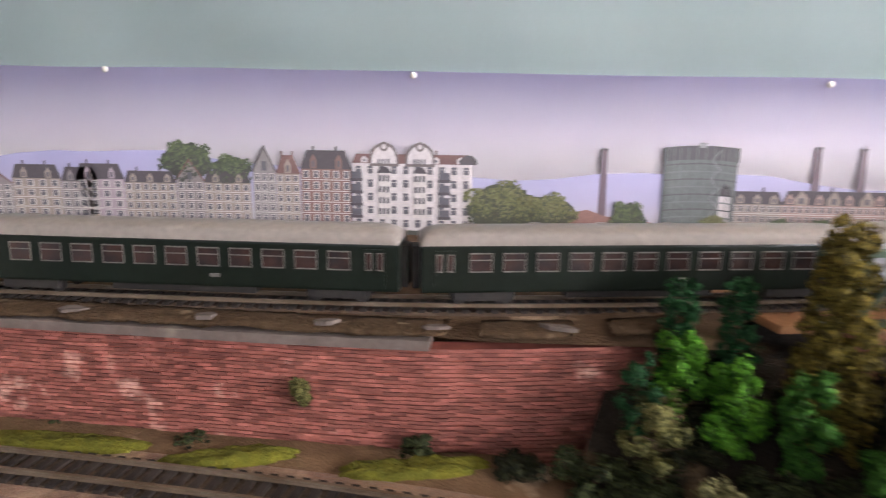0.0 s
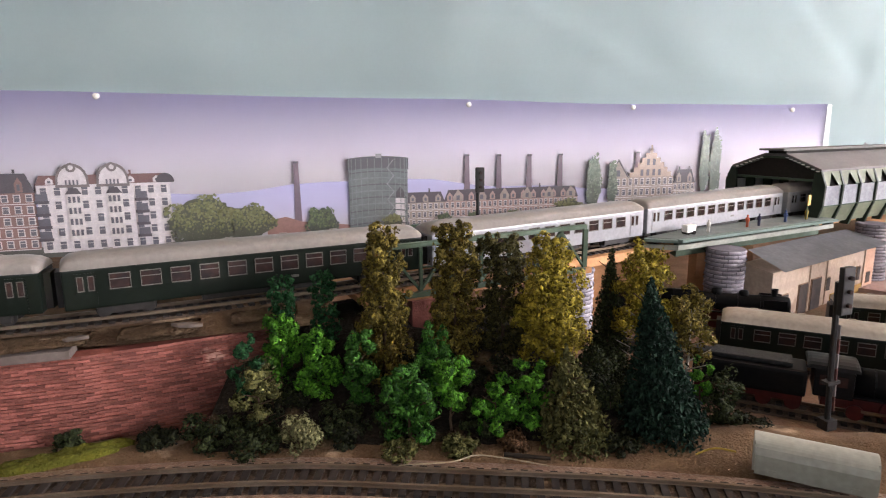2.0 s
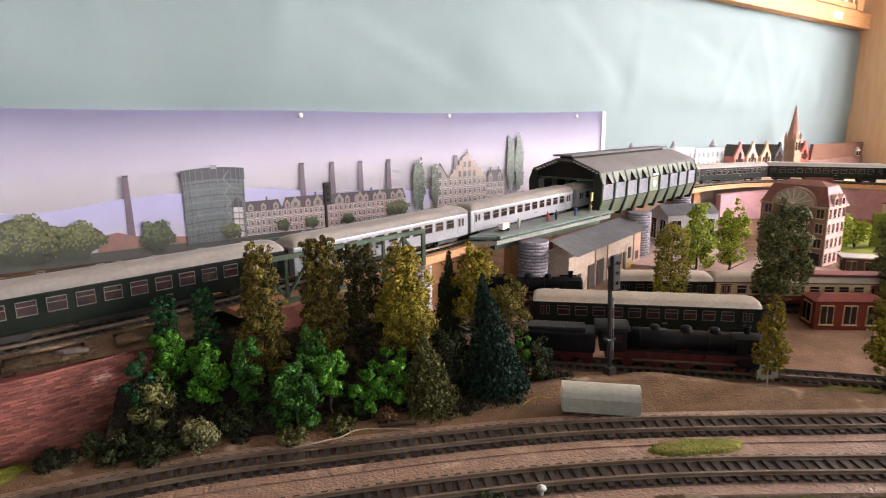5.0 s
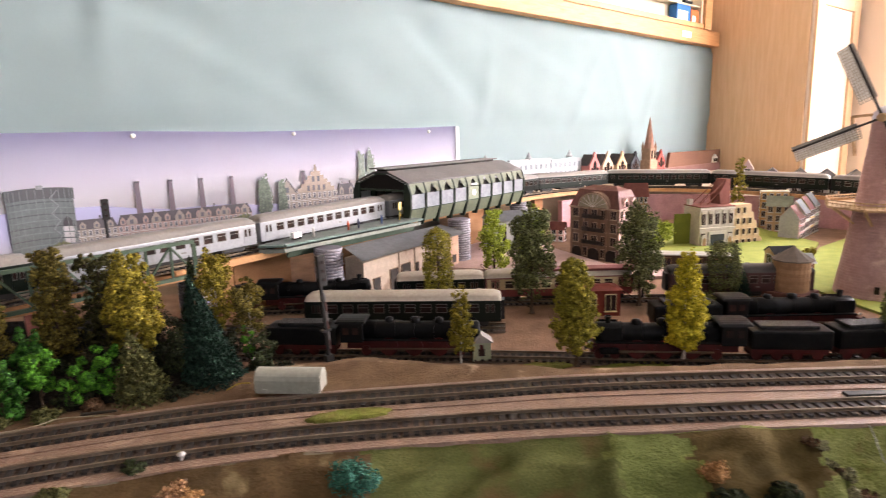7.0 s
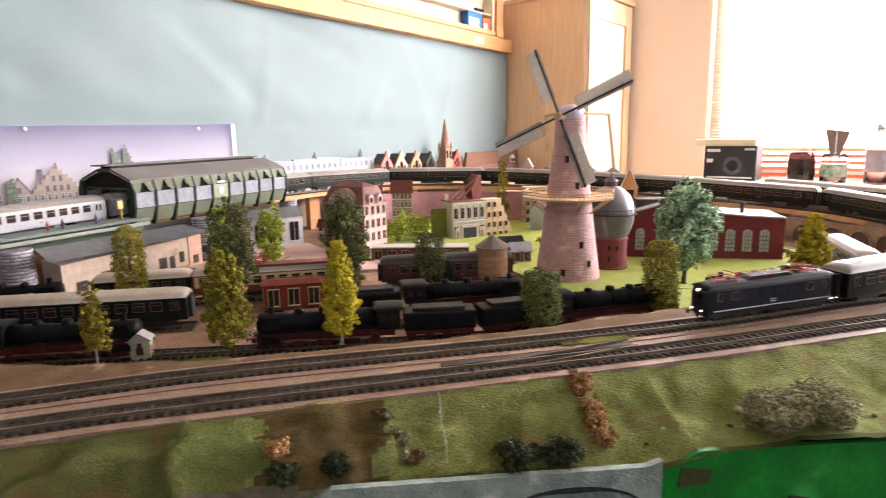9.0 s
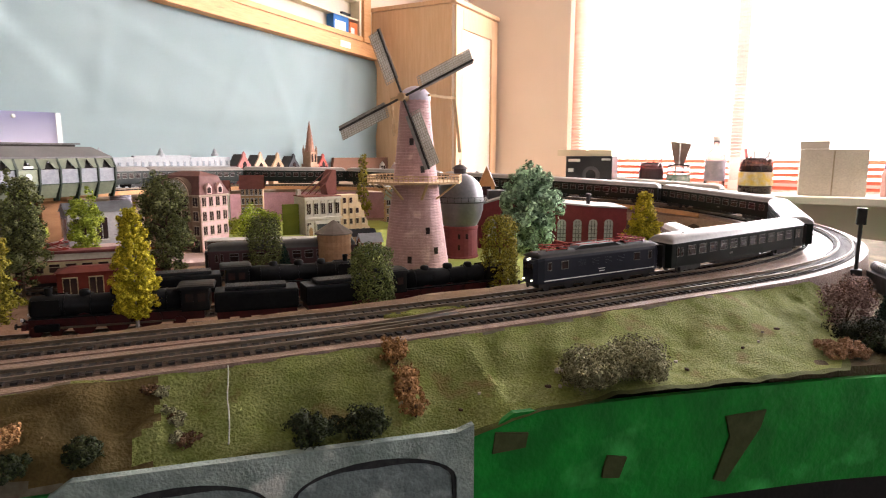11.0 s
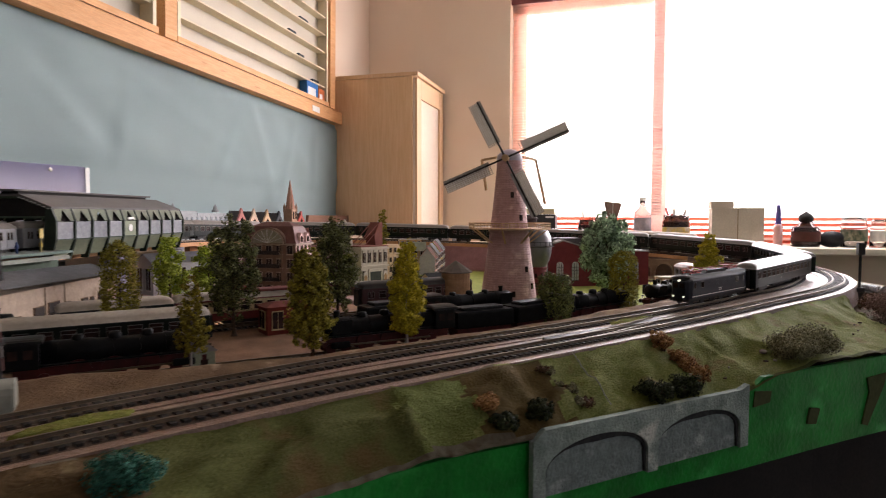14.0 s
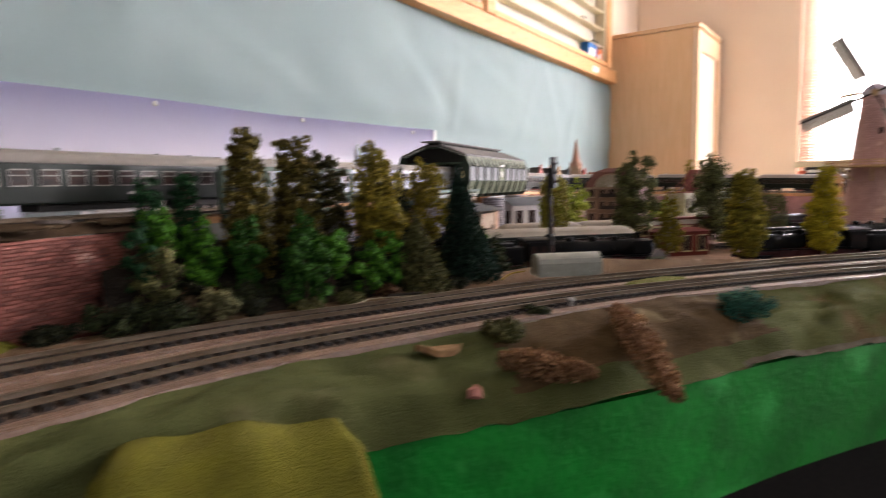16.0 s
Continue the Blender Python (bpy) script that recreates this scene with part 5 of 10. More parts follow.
prism(bm, [tuple((a_b - d * 0.02).xy), tuple((b_b + d * 0.01).xy), tuple((b_b + d * 0.01 + s * 0.08).xy), tuple((a_b - d * 0.02 + s * 0.08).xy)], 1.0075, 1.0125)
part("deck", bm, PLY, bridge, "brown wooden deck")


def stone_pier(cx, cy, r, z0, z1, label):
    """A round pier of dressed stone blocks in rough courses."""
    p = thing("stone_pier", label, "bridge pier", group="stone piers of the high line")
    bm = bmesh.new()
    lathe(bm, [(0, z0), (r * 0.985, z0), (r * 0.985, z1), (0, z1)], Matrix.Translation((cx, cy, 0)), 20)
    part("core", bm, surface("pier_joint", (0.22, 0.20, 0.22), None, 0.02, 0.9), p)
    courses = max(4, int((z1 - z0) / 0.0044))
    ch = (z1 - z0) / courses
    n = 9
    bm = bmesh.new()
    w = 360 / n
    lathe(bm, [(r * 0.96, 0.0004), (r * 1.02, 0.0008), (r * 1.045, ch * 0.5), (r * 1.02, ch - 0.0008), (r * 0.96, ch - 0.0004)], None, 3, 0, 1.2, w - 1.2)
    me = finish("stone", bm, PIERSTONE)
    for k in range(courses):
        for j in range(n):
            ob = new("stone", me)
            ob.parent = p
            ob.matrix_world = Matrix.Translation((cx, cy, z0 + ch * k)) @ Matrix.Rotation(radians(w * (j + 0.5 * (k % 2)) + 7 * math.sin(k * 3.1)), 4, "Z") @ Matrix.Diagonal((1 + 0.025 * math.sin(k * 5.3 + j * 2.1), 1 + 0.025 * math.sin(k * 5.3 + j * 2.1), 1, 1))
    return p


stone_pier(0.590, 0.437, 0.0205, BASE, 1.012, "round grey dressed-stone pier under the platform")
stone_pier(0.392, 0.425, 0.020, BASE + 0.02, 1.007, "slim pale stone pier under the bridge end")
stone_pier(0.922, 0.528, 0.021, BASE, 1.010, "round grey dressed-stone pier under the station hall")
stone_pier(1.20, 0.640, 0.020, BASE, 1.010, "round stone pier under the back line")
bm = bmesh.new()
box(bm, 0.205, 0.225, 0.352, 0.372, 0.945, 1.0075)
tagged(part("brick_pier", bm, BRICKFAR), "narrow red brick pier under the bridge", "bridge pier")
# raw boards that carry the line
for k, (x, y, w) in enumerate(((0.445, 0.475, 0.012), (0.51, 0.50, 0.05), (0.68, 0.545, 0.06), (1.06, 0.64, 0.03), (1.30, 0.675, 0.02))):
    bm = bmesh.new()
    box(bm, -w, w, -0.006, 0.006, BASE - 1.0, 1.011 - 1.0, pose(x, y, 1.0, 0, 0, 14))
    tagged(part("support_board", bm, PLY), "raw brown plywood upright under the line", "board", group="plywood uprights of the line")
# platform
plat = thing("platform", "grey-green station platform with a pale edge on the high line", "platform")
pl = [(0.488, 0.446), (0.516, 0.426), (0.80, 0.488), (0.785, 0.528), (0.56, 0.476)]
bm = bmesh.new()
prism(bm, pl, 1.0235, 1.0285)
part("slab", bm, surface("platform_top", (0.17, 0.185, 0.165), (0.13, 0.145, 0.13), 0.02, 0.8), plat)
for (x0, y0), (x1, y1) in ((pl[0], pl[1]), (pl[1], pl[2])):
    bm = bmesh.new()
    bar(bm, (x0, y0, 1.0265), (x1, y1, 1.0265), 0.013, 0.003)
    part("edge_beam", bm, PALEGREEN, plat)
    bm = bmesh.new()
    bar(bm, (x0, y0, 1.0188), (x1, y1, 1.0188), 0.0022, 0.0055)
    part("edge_trim", bm, surface("pale_trim", (0.30, 0.31, 0.26), None, 0.02, 0.6), plat, "pale cream trim")
bm = bmesh.new()
prism(bm, [(0.53, 0.446), (0.80, 0.508), (0.795, 0.522), (0.535, 0.463)], 1.004, 1.0178)
part("under_girder", bm, GIRDER, plat)
bm = bmesh.new()
rod(bm, (0.757, 0.490, 1.0285), (0.757, 0.490, 1.056), 0.0008)
signpost = thing("platform_sign", "small yellowish station sign on a thin post", "sign")
part("post", bm, GIRDER, signpost)
bm = bmesh.new()
box(bm, -0.006, 0.006, -0.0008, 0.0008, 1.047 - 1.05, 1.060 - 1.05, pose(0.757, 0.4885, 1.05, 0, 0, 30))
part("board", bm, surface("sign_yellow", (0.55, 0.42, 0.15), None, 0.01, 0.5), signpost)
for k, (u, c) in enumerate(((0.22, (0.6, 0.57, 0.5)), (0.47, (0.45, 0.10, 0.05)), (0.55, (0.05, 0.05, 0.09)), (0.74, (0.06, 0.09, 0.20)), (0.90, (0.50, 0.34, 0.05)))):
    x, y = 0.516 + 0.27 * u, 0.438 + 0.06 * u
    bm = bmesh.new()
    lathe(bm, [(0, 0), (0.0022, 0), (0.0024, 0.009), (0.0035, 0.0125), (0.003, 0.0165), (0.0012, 0.0175), (0.0017, 0.019), (0.0016, 0.0212), (0, 0.022)], Matrix.Translation((x, y, 1.0285)) @ Matrix.Scale(0.68, 4), 8)
    tagged(part("figurine", bm, surface("figurine_%d" % k, c, None, 0.005, 0.6), smooth=True), "tiny painted plastic figurine on the platform", "figurine", group="figurines on the platform")
cart = thing("luggage_cart", "tiny white luggage cart on the platform", "cart")
bm = bmesh.new()
box(bm, -0.007, 0.007, -0.004, 0.004, 0.003, 0.011, pose(0.545, 0.446, 1.0285, 0, 0, 12), bevel=0.0006)
part("cart_body", bm, WHITE, cart)
for q in (-0.004, 0.004):
    bm = bmesh.new()
    rod(bm, (0.545 + q, 0.4415, 1.031), (0.545 + q, 0.4505, 1.031), 0.0022, 8)
    part("wheel", bm, DARK, cart)
# station hall
HALL = pose(0.7688, 0.5609, 0, 0, 0, 12.6)
HL, HW, EZ, RZ, FZ = 0.374, 0.0625, 1.0905, 1.111, 1.019
GZ, KZ = 1.0435, 1.0700
hall = thing("station_hall", "olive green steel station hall with grey roof and glazed sides", "station hall", HALL)
ROOFGREY = surface("hall_roof", (0.16, 0.15, 0.14), (0.13, 0.12, 0.112), 0.04, 0.6, bump=0.1)
HALLGREEN = surface("hall_green", (0.030, 0.042, 0.027), (0.022, 0.032, 0.020), 0.03, 0.5, bump=0.1)
HALLPALE = surface("hall_olive_panel", (0.28, 0.305, 0.205), (0.24, 0.26, 0.175), 0.02, 0.5, bump=0.1)
# pale opaque colour that holds the daylight coming through the far glazing
HALLINNER = surface("hall_far_wall_lit", (0.58, 0.58, 0.56), (0.50, 0.50, 0.48), 0.01, 0.6, bump=0.1)
HALLGLASS = surface("clouded_pane", (0.50, 0.51, 0.53), (0.38, 0.39, 0.42), 0.008, 0.2, bump=0.1, fine=0.002, through_light=0.45)
prof = [(-HW - 0.002, EZ), (-HW * 0.60, EZ + 0.0105), (-HW * 0.25, RZ - 0.002), (HW * 0.25, RZ - 0.002), (HW * 0.60, EZ + 0.0105), (HW + 0.002, EZ)]
bm = bmesh.new()
vs = [[bm.verts.new((x, y, z)) for y, z in prof] + [bm.verts.new((x, y, z - 0.003)) for y, z in prof[::-1]] for x in (0, HL)]
for i in range(12):
    j = (i + 1) % 12
    bm.faces.new((vs[0][i], vs[0][j], vs[1][j], vs[1][i]))
bm.faces.new(vs[0]), bm.faces.new(vs[1][::-1])
part("roof", bm, ROOFGREY, hall)
bm = bmesh.new()
box(bm, 0.004, HL - 0.034, -0.013, 0.013, RZ - 0.0025, RZ + 0.0015)
part("lantern_side", bm, DARK, hall)
bm = bmesh.new()
box(bm, -0.010, HL - 0.026, -0.018, 0.018, RZ + 0.002, RZ + 0.0045, bevel=0.0005)
part("lantern_roof", bm, ROOFGREY, hall)
NB = 9
for side in (-1, 1):
    for k in range(NB):
        x0, x1 = HL * k / NB + 0.0022, HL * (k + 1) / NB - 0.0022
        xm = (x0 + x1) / 2
        bm = bmesh.new()
        v = [bm.verts.new(c) for c in ((x0 + 0.0035, side * (HW - 0.002), FZ), (x1 - 0.0035, side * (HW - 0.002), FZ), (x1, side * (HW + 0.006), GZ - 0.001), (x0, side * (HW + 0.006), GZ - 0.001))]
        bm.faces.new(v)
        bmesh.ops.solidify(bm, geom=bm.faces[:], thickness=0.0016)
        part("side_panel", bm, HALLPALE if side < 0 else HALLINNER, hall, "olive side panel tapering downwards" if side < 0 else "far wall panel paled for the light through it")
        bm = bmesh.new()
        box(bm, x0, x1, side * (HW + 0.0055), side * (HW + 0.0065), GZ, KZ - 0.001)
        part("pane", bm, HALLPALE if k == 4 else HALLGLASS if side < 0 else HALLINNER, hall, "olive panel behind the clock" if k == 4 else "clouded glazing")
        bm = bmesh.new()
        box(bm, x0 - 0.001, x1 + 0.001, side * (HW + 0.0067), side * (HW + 0.0080), GZ - 0.0007, GZ + 0.0007)
        part("glazing_bar", bm, GIRDER, hall)
        # the flared fascia, cut by a triangular opening
        lo, hi = side * (HW + 0.008), side * (HW + 0.001)
        bm = bmesh.new()
        A, B, C, D = [bm.verts.new(c) for c in ((x0 - 0.0021, lo, KZ), (xm - 0.0105, lo, KZ), (xm + 0.0105, lo, KZ), (x1 + 0.0021, lo, KZ))]
        T, L, M = [bm.verts.new(c) for c in ((xm, (lo + 3 * hi) / 4, EZ - 0.0043), (x0 - 0.0021, hi, EZ - 0.0005), (x1 + 0.0021, hi, EZ - 0.0005))]
        bm.faces.new((A, B, T, L)), bm.faces.new((C, D, M, T)), bm.faces.new((L, T, M))
        bmesh.ops.solidify(bm, geom=bm.faces[:], thickness=0.001)
        part("fascia_panel", bm, HALLPALE, hall, "olive fascia with a triangular opening")
        # added black backing for the dark interior behind the opening
        bm = bmesh.new()
        v = [bm.verts.new(c) for c in ((xm - 0.0125, side * (HW + 0.0045), KZ - 0.0005), (xm + 0.0125, side * (HW + 0.0045), KZ - 0.0005), (xm, side * (HW - 0.003), EZ - 0.004))]
        bm.faces.new(v)
        bmesh.ops.solidify(bm, geom=bm.faces[:], thickness=0.0006)
        part("louvre", bm, DARK, hall, "black sheet standing for the shade in the opening")
    for k in range(NB + 1):
        x = HL * k / NB
        bm = bmesh.new()
        upright(bm, [(side * (HW - 0.012), FZ - 0.006), (side * (HW - 0.001), FZ - 0.006), (side * (HW + 0.0085), GZ), (side * (HW + 0.0095), KZ), (side * (HW + 0.002), EZ - 0.002), (side * (HW - 0.006), EZ - 0.004)], -0.0018, 0.0018, Matrix.Translation((x, 0, 0)) @ Matrix.Rotation(radians(90), 4, "Z"))
        part("rib", bm, HALLGREEN, hall, "dark raked rib")
for x in (0.004, HL - 0.004):
    members = [((x, ya, za - 0.005), (x, yb, zb - 0.005), 0.004) for (ya, za), (yb, zb) in zip(prof, prof[1:])] + [((x, -HW, EZ - 0.015), (x, HW, EZ - 0.015), 0.003)]
    for p, q, w in members:
        bm = bmesh.new()
        bar(bm, p, q, w, 0.003)
        part("end_member", bm, GIRDER, hall, "dark end girder")
    # the end is open; this black sheet stands for the dark roof underside
    bm = bmesh.new()
    xs = x + (0.0045 if x < 0.1 else -0.0045)
    upright(bm, [(-HW, EZ - 0.015), (-HW, EZ - 0.004)] + [(y, z - 0.004) for y, z in prof[1:-1]] + [(HW, EZ - 0.004), (HW, EZ - 0.015)], xs - 0.001, xs + 0.001, Matrix.Rotation(radians(90), 4, "Z") @ Matrix.Scale(-1, 4, (0, 1, 0)))
    part("end_gable", bm, DARK, hall, "black sheet standing for the shade under the roof")
# white ticks for the light that shows through gaps along the rafters
for (ya, za), (yb, zb) in zip(prof, prof[1:]):
    if abs(za - zb) > 0.001:
        for q in (0.2, 0.45, 0.7, 0.95):
            bm = bmesh.new()
            y, z = ya + (yb - ya) * q, za + (zb - za) * q
            box(bm, -0.0008, 0.0020, y - 0.0016, y + 0.0016, z - 0.0052, z - 0.0040)
            part("rafter_tab", bm, WHITE, hall, "white tick standing for light through a rafter gap")
bm = bmesh.new()
box(bm, 0.0, HL, -HW + 0.012, -0.022, 1.0185, 1.0255)
part("platform_inside", bm, COPING, hall)
bm = bmesh.new()
lathe(bm, [(0, 0), (0.0062, 0), (0.0062, 0.001), (0, 0.001)], Matrix.Translation((HL * 0.5, -HW - 0.0072, 1.057)) @ Matrix.Rotation(radians(90), 4, "X"), 16)
part("clock", bm, WHITE, hall, "white round clock face")
bm = bmesh.new()
box(bm, HL * 0.5 - 0.009, HL * 0.5 + 0.009, -HW - 0.0092, -HW - 0.0084, 1.0715, 1.0755)
part("name_board", bm, WHITE, hall, "small pale board under the eaves")

# ---- the moving train, at rest ----
COACHGREEN = surface("coach_green", (0.0075, 0.0115, 0.008), (0.006, 0.009, 0.006), 0.05, 0.3, bump=0.03, spec=0.2)
COACHROOF = surface("coach_roof_grey", (0.235, 0.21, 0.185), (0.20, 0.18, 0.16), 0.04, 0.36, bump=0.05)
UNDER = surface("underframe_black", (0.018, 0.016, 0.015), (0.03, 0.026, 0.022), 0.01, 0.6, bump=0.2, spec=0.3)
PANE = surface("coach_pane", (0.045, 0.024, 0.020), (0.02, 0.017, 0.018), 0.01, 0.12, bump=0.0)
FRAMEMETAL = surface("window_frame_metal", (0.20, 0.19, 0.165), None, 0.01, 0.4, 0.6, bump=0.0)
PANTO = surface("pantograph_red", (0.42, 0.035, 0.02), (0.32, 0.03, 0.02), 0.01, 0.45, bump=0.0)
LOCOBLUE = surface("loco_blue", (0.010, 0.012, 0.022), (0.008, 0.010, 0.017), 0.04, 0.35, bump=0.03, spec=0.3)
LOCOROOF = surface("loco_roof", (0.030, 0.027, 0.024), (0.020, 0.018, 0.016), 0.03, 0.65, bump=0.08)


def roof_bar(bm, length, half, z0, rise, n=8, taper=0.012):
    """A curved carriage roof with rounded ends."""
    rings = []
    for x, k in ((-length / 2, 0.55), (-length / 2 + taper * 0.35, 0.86), (-length / 2 + taper, 1), (length / 2 - taper, 1), (length / 2 - taper * 0.35, 0.86), (length / 2, 0.55)):
        rings.append([bm.verts.new((x, -half * math.cos(math.pi * i / n), z0 + rise * k * math.sin(math.pi * i / n) ** 0.7)) for i in range(n + 1)])
    for a, b in zip(rings, rings[1:]):
        for i in range(n):
            bm.faces.new((a[i], b[i], b[i + 1], a[i + 1]))
    bm.faces.new(rings[0])
    bm.faces.new(rings[-1][::-1])
    bm.faces.new([v for r in (rings,) for v in [q[0] for q in r]] + [q[-1] for q in rings[::-1]])


def bogie(parent, x, wheel_mat, r=0.0055, base=0.028):
    bm = bmesh.new()
    for y in (-0.0125, 0.0125):
        box(bm, x - base / 2 - 0.004, x + base / 2 + 0.004, y - 0.0015, y + 0.0015, r * 0.55, r * 1.7, bevel=0.0008)
    box(bm, x - 0.006, x + 0.006, -0.012, 0.012, r, r * 1.6)
    b = part("bogie", bm, UNDER, parent)
    for q in (-base / 2, base / 2):
        bm = bmesh.new()
        for y in (-0.0092, 0.0078):
            rod(bm, (x + q, y, r), (x + q, y + 0.0014, r), r, 14)
        rod(bm, (x + q, -0.0078, r), (x + q, 0.0078, r), 0.0012, 6)
        part("wheelset", bm, wheel_mat, b)


def lattice(bm, xs, zs, y0, y1):
    """A window frame in one piece: bars between openings, from y0 to y1."""
    v = [[[bm.verts.new((x, y, z)) for z in zs] for x in xs] for y in (y0, y1)]
    nx, nz = len(xs) - 1, len(zs) - 1
    hole = {(i, k) for i in range(1, nx, 2) for k in range(1, nz, 2)}
    solid = {(i, k) for i in range(nx) for k in range(nz)} - hole
    for i, k in solid:
        for q in (0, 1):
            f = [v[q][i][k], v[q][i + 1][k], v[q][i + 1][k + 1], v[q][i][k + 1]]
            bm.faces.new(f if q == 0 else f[::-1])
        for (di, dk), (p, r) in (((-1, 0), ((i, k), (i, k + 1))), ((1, 0), ((i + 1, k), (i + 1, k + 1))), ((0, -1), ((i, k), (i + 1, k))), ((0, 1), ((i, k + 1), (i + 1, k + 1)))):
            if (i + di, k + dk) not in solid:
                bm.faces.new((v[0][p[0]][p[1]], v[0][r[0]][r[1]], v[1][r[0]][r[1]], v[1][p[0]][p[1]]))
    bmesh.ops.recalc_face_normals(bm, faces=bm.faces[:])
    return bm


def make_coach(name, label, body_mat, roof_mat, nwin=11, length=0.264, frame_mat=FRAMEMETAL, group="", band=None):
    c = thing(name, label, "railway coach", Matrix(), group)
    bm = bmesh.new()
    box(bm, -length / 2, length / 2, -0.0163, 0.0163, 0.0085, 0.0365, bevel=0.0015)
    part("body", bm, body_mat, c)
    if band:
        for side in (-1, 1):
            bm = bmesh.new()
            box(bm, -length / 2 + 0.002, length / 2 - 0.002, side * 0.0155, side * 0.01632, 0.0190, 0.0345)
            part("window_band", bm, band, c, "cream band along the windows")
    bm = bmesh.new()
    roof_bar(bm, length, 0.0168, 0.0363, 0.0098)
    part("roof", bm, roof_mat, c, "pale grey curved roof", True)
    for k in range(6):
        bm = bmesh.new()
        x = -length / 2 + length * (k + 0.7) / 6.4
        box(bm, x - 0.003, x + 0.003, 0.004, 0.007, 0.0448, 0.0462)
        part("vent", bm, roof_mat, c)
    bm = bmesh.new()
    box(bm, -0.045, 0.045, -0.011, 0.011, 0.0035, 0.0084, bevel=0.001)
    part("underframe", bm, UNDER, c)
    for x in (-length / 2 - 0.002, length / 2 + 0.002):
        bm = bmesh.new()
        box(bm, x - 0.0022, x + 0.0022, -0.0075, 0.0075, 0.0095, 0.0345)
        part("gangway", bm, UNDER, c)
    for x in (-length * 0.36, length * 0.36):
        bogie(c, x, UNDER)
    span = length - 0.05
    for side in (-1, 1):
        for k in range(nwin):
            x = -span / 2 + span * (k + 0.5) / nwin
            w, z0, z1 = span / nwin * 0.32, 0.0215, 0.0315
            bm = bmesh.new()
            lattice(bm, [x - w - 0.0005, x - w, x + w, x + w + 0.0005], [z0 - 0.0007, z0, z0 + 0.0062, z0 + 0.0068, z1, z1 + 0.0007], side * 0.0163, side * 0.0168)
            wf = part("window", bm, frame_mat, c)
            bm = bmesh.new()
            box(bm, x - w, x + w, side * 0.0162, side * 0.01645, z0, z1)
            part("pane", bm, PANE, wf)
        for x in (-length / 2 + 0.014, length / 2 - 0.014):
            bm = bmesh.new()
            box(bm, x - 0.0062, x + 0.0062, side * 0.0163, side * 0.01665, 0.0105, 0.0335, None, 0)
            for q in (-0.0032, 0.0032):
                box(bm, x + q - 0.002, x + q + 0.002, side * 0.0166, side * 0.01685, 0.021, 0.0315, None, 1)
                box(bm, x + q - 0.0015, x + q + 0.0015, side * 0.0168, side * 0.017, 0.0218, 0.031, None, 2)
            part("door", bm, [body_mat, frame_mat, PANE], c)
        bm = bmesh.new()
        box(bm, 0.02, 0.026, side * 0.0163, side * 0.0166, 0.0145, 0.0165)
        part("lettering_plate", bm, FRAMEMETAL, c)
    return c


def ride(path, s, half, dz=0.0):
    """The pose of a vehicle whose bogies stand half a base before and behind s."""
    a, _ = place_on(path, s - half)
    b, _ = place_on(path, s + half)
    m = heading((a + b) / 2, (b - a).normalized())
    return Matrix.Translation((0, 0, dz)) @ m


def pantograph(parent, x, up, flip):
    bm = bmesh.new()
    z = 0.0478
    for y in (-0.006, 0.006):
        rod(bm, (x - 0.016, y, z), (x + 0.016, y, z), 0.0007, 5)
        rod(bm, (x - 0.014, y, z), (x + 0.010 * flip, y * 1.5, z + 0.004 + up), 0.0005, 5)
        rod(bm, (x + 0.014, y, z), (x - 0.010 * flip, y * 1.5, z + 0.004 + up), 0.0005, 5)
        rod(bm, (x - 0.018, y * 1.2, z + 0.003), (x + 0.018, y * 1.2, z + 0.0035 + up), 0.0006, 5)
    for q in (-0.016, -0.006, 0.006, 0.016):
        rod(bm, (x + q, -0.008, z + 0.001 + up * 0.5), (x + q, 0.008, z + 0.001 + up * 0.5), 0.0005, 5)
    rod(bm, (x + 0.01 * flip, -0.013, z + 0.006 + up), (x + 0.01 * flip, 0.013, z + 0.006 + up), 0.0008, 5)
    part("pantograph", bm, PANTO, parent, "lowered red pantograph")


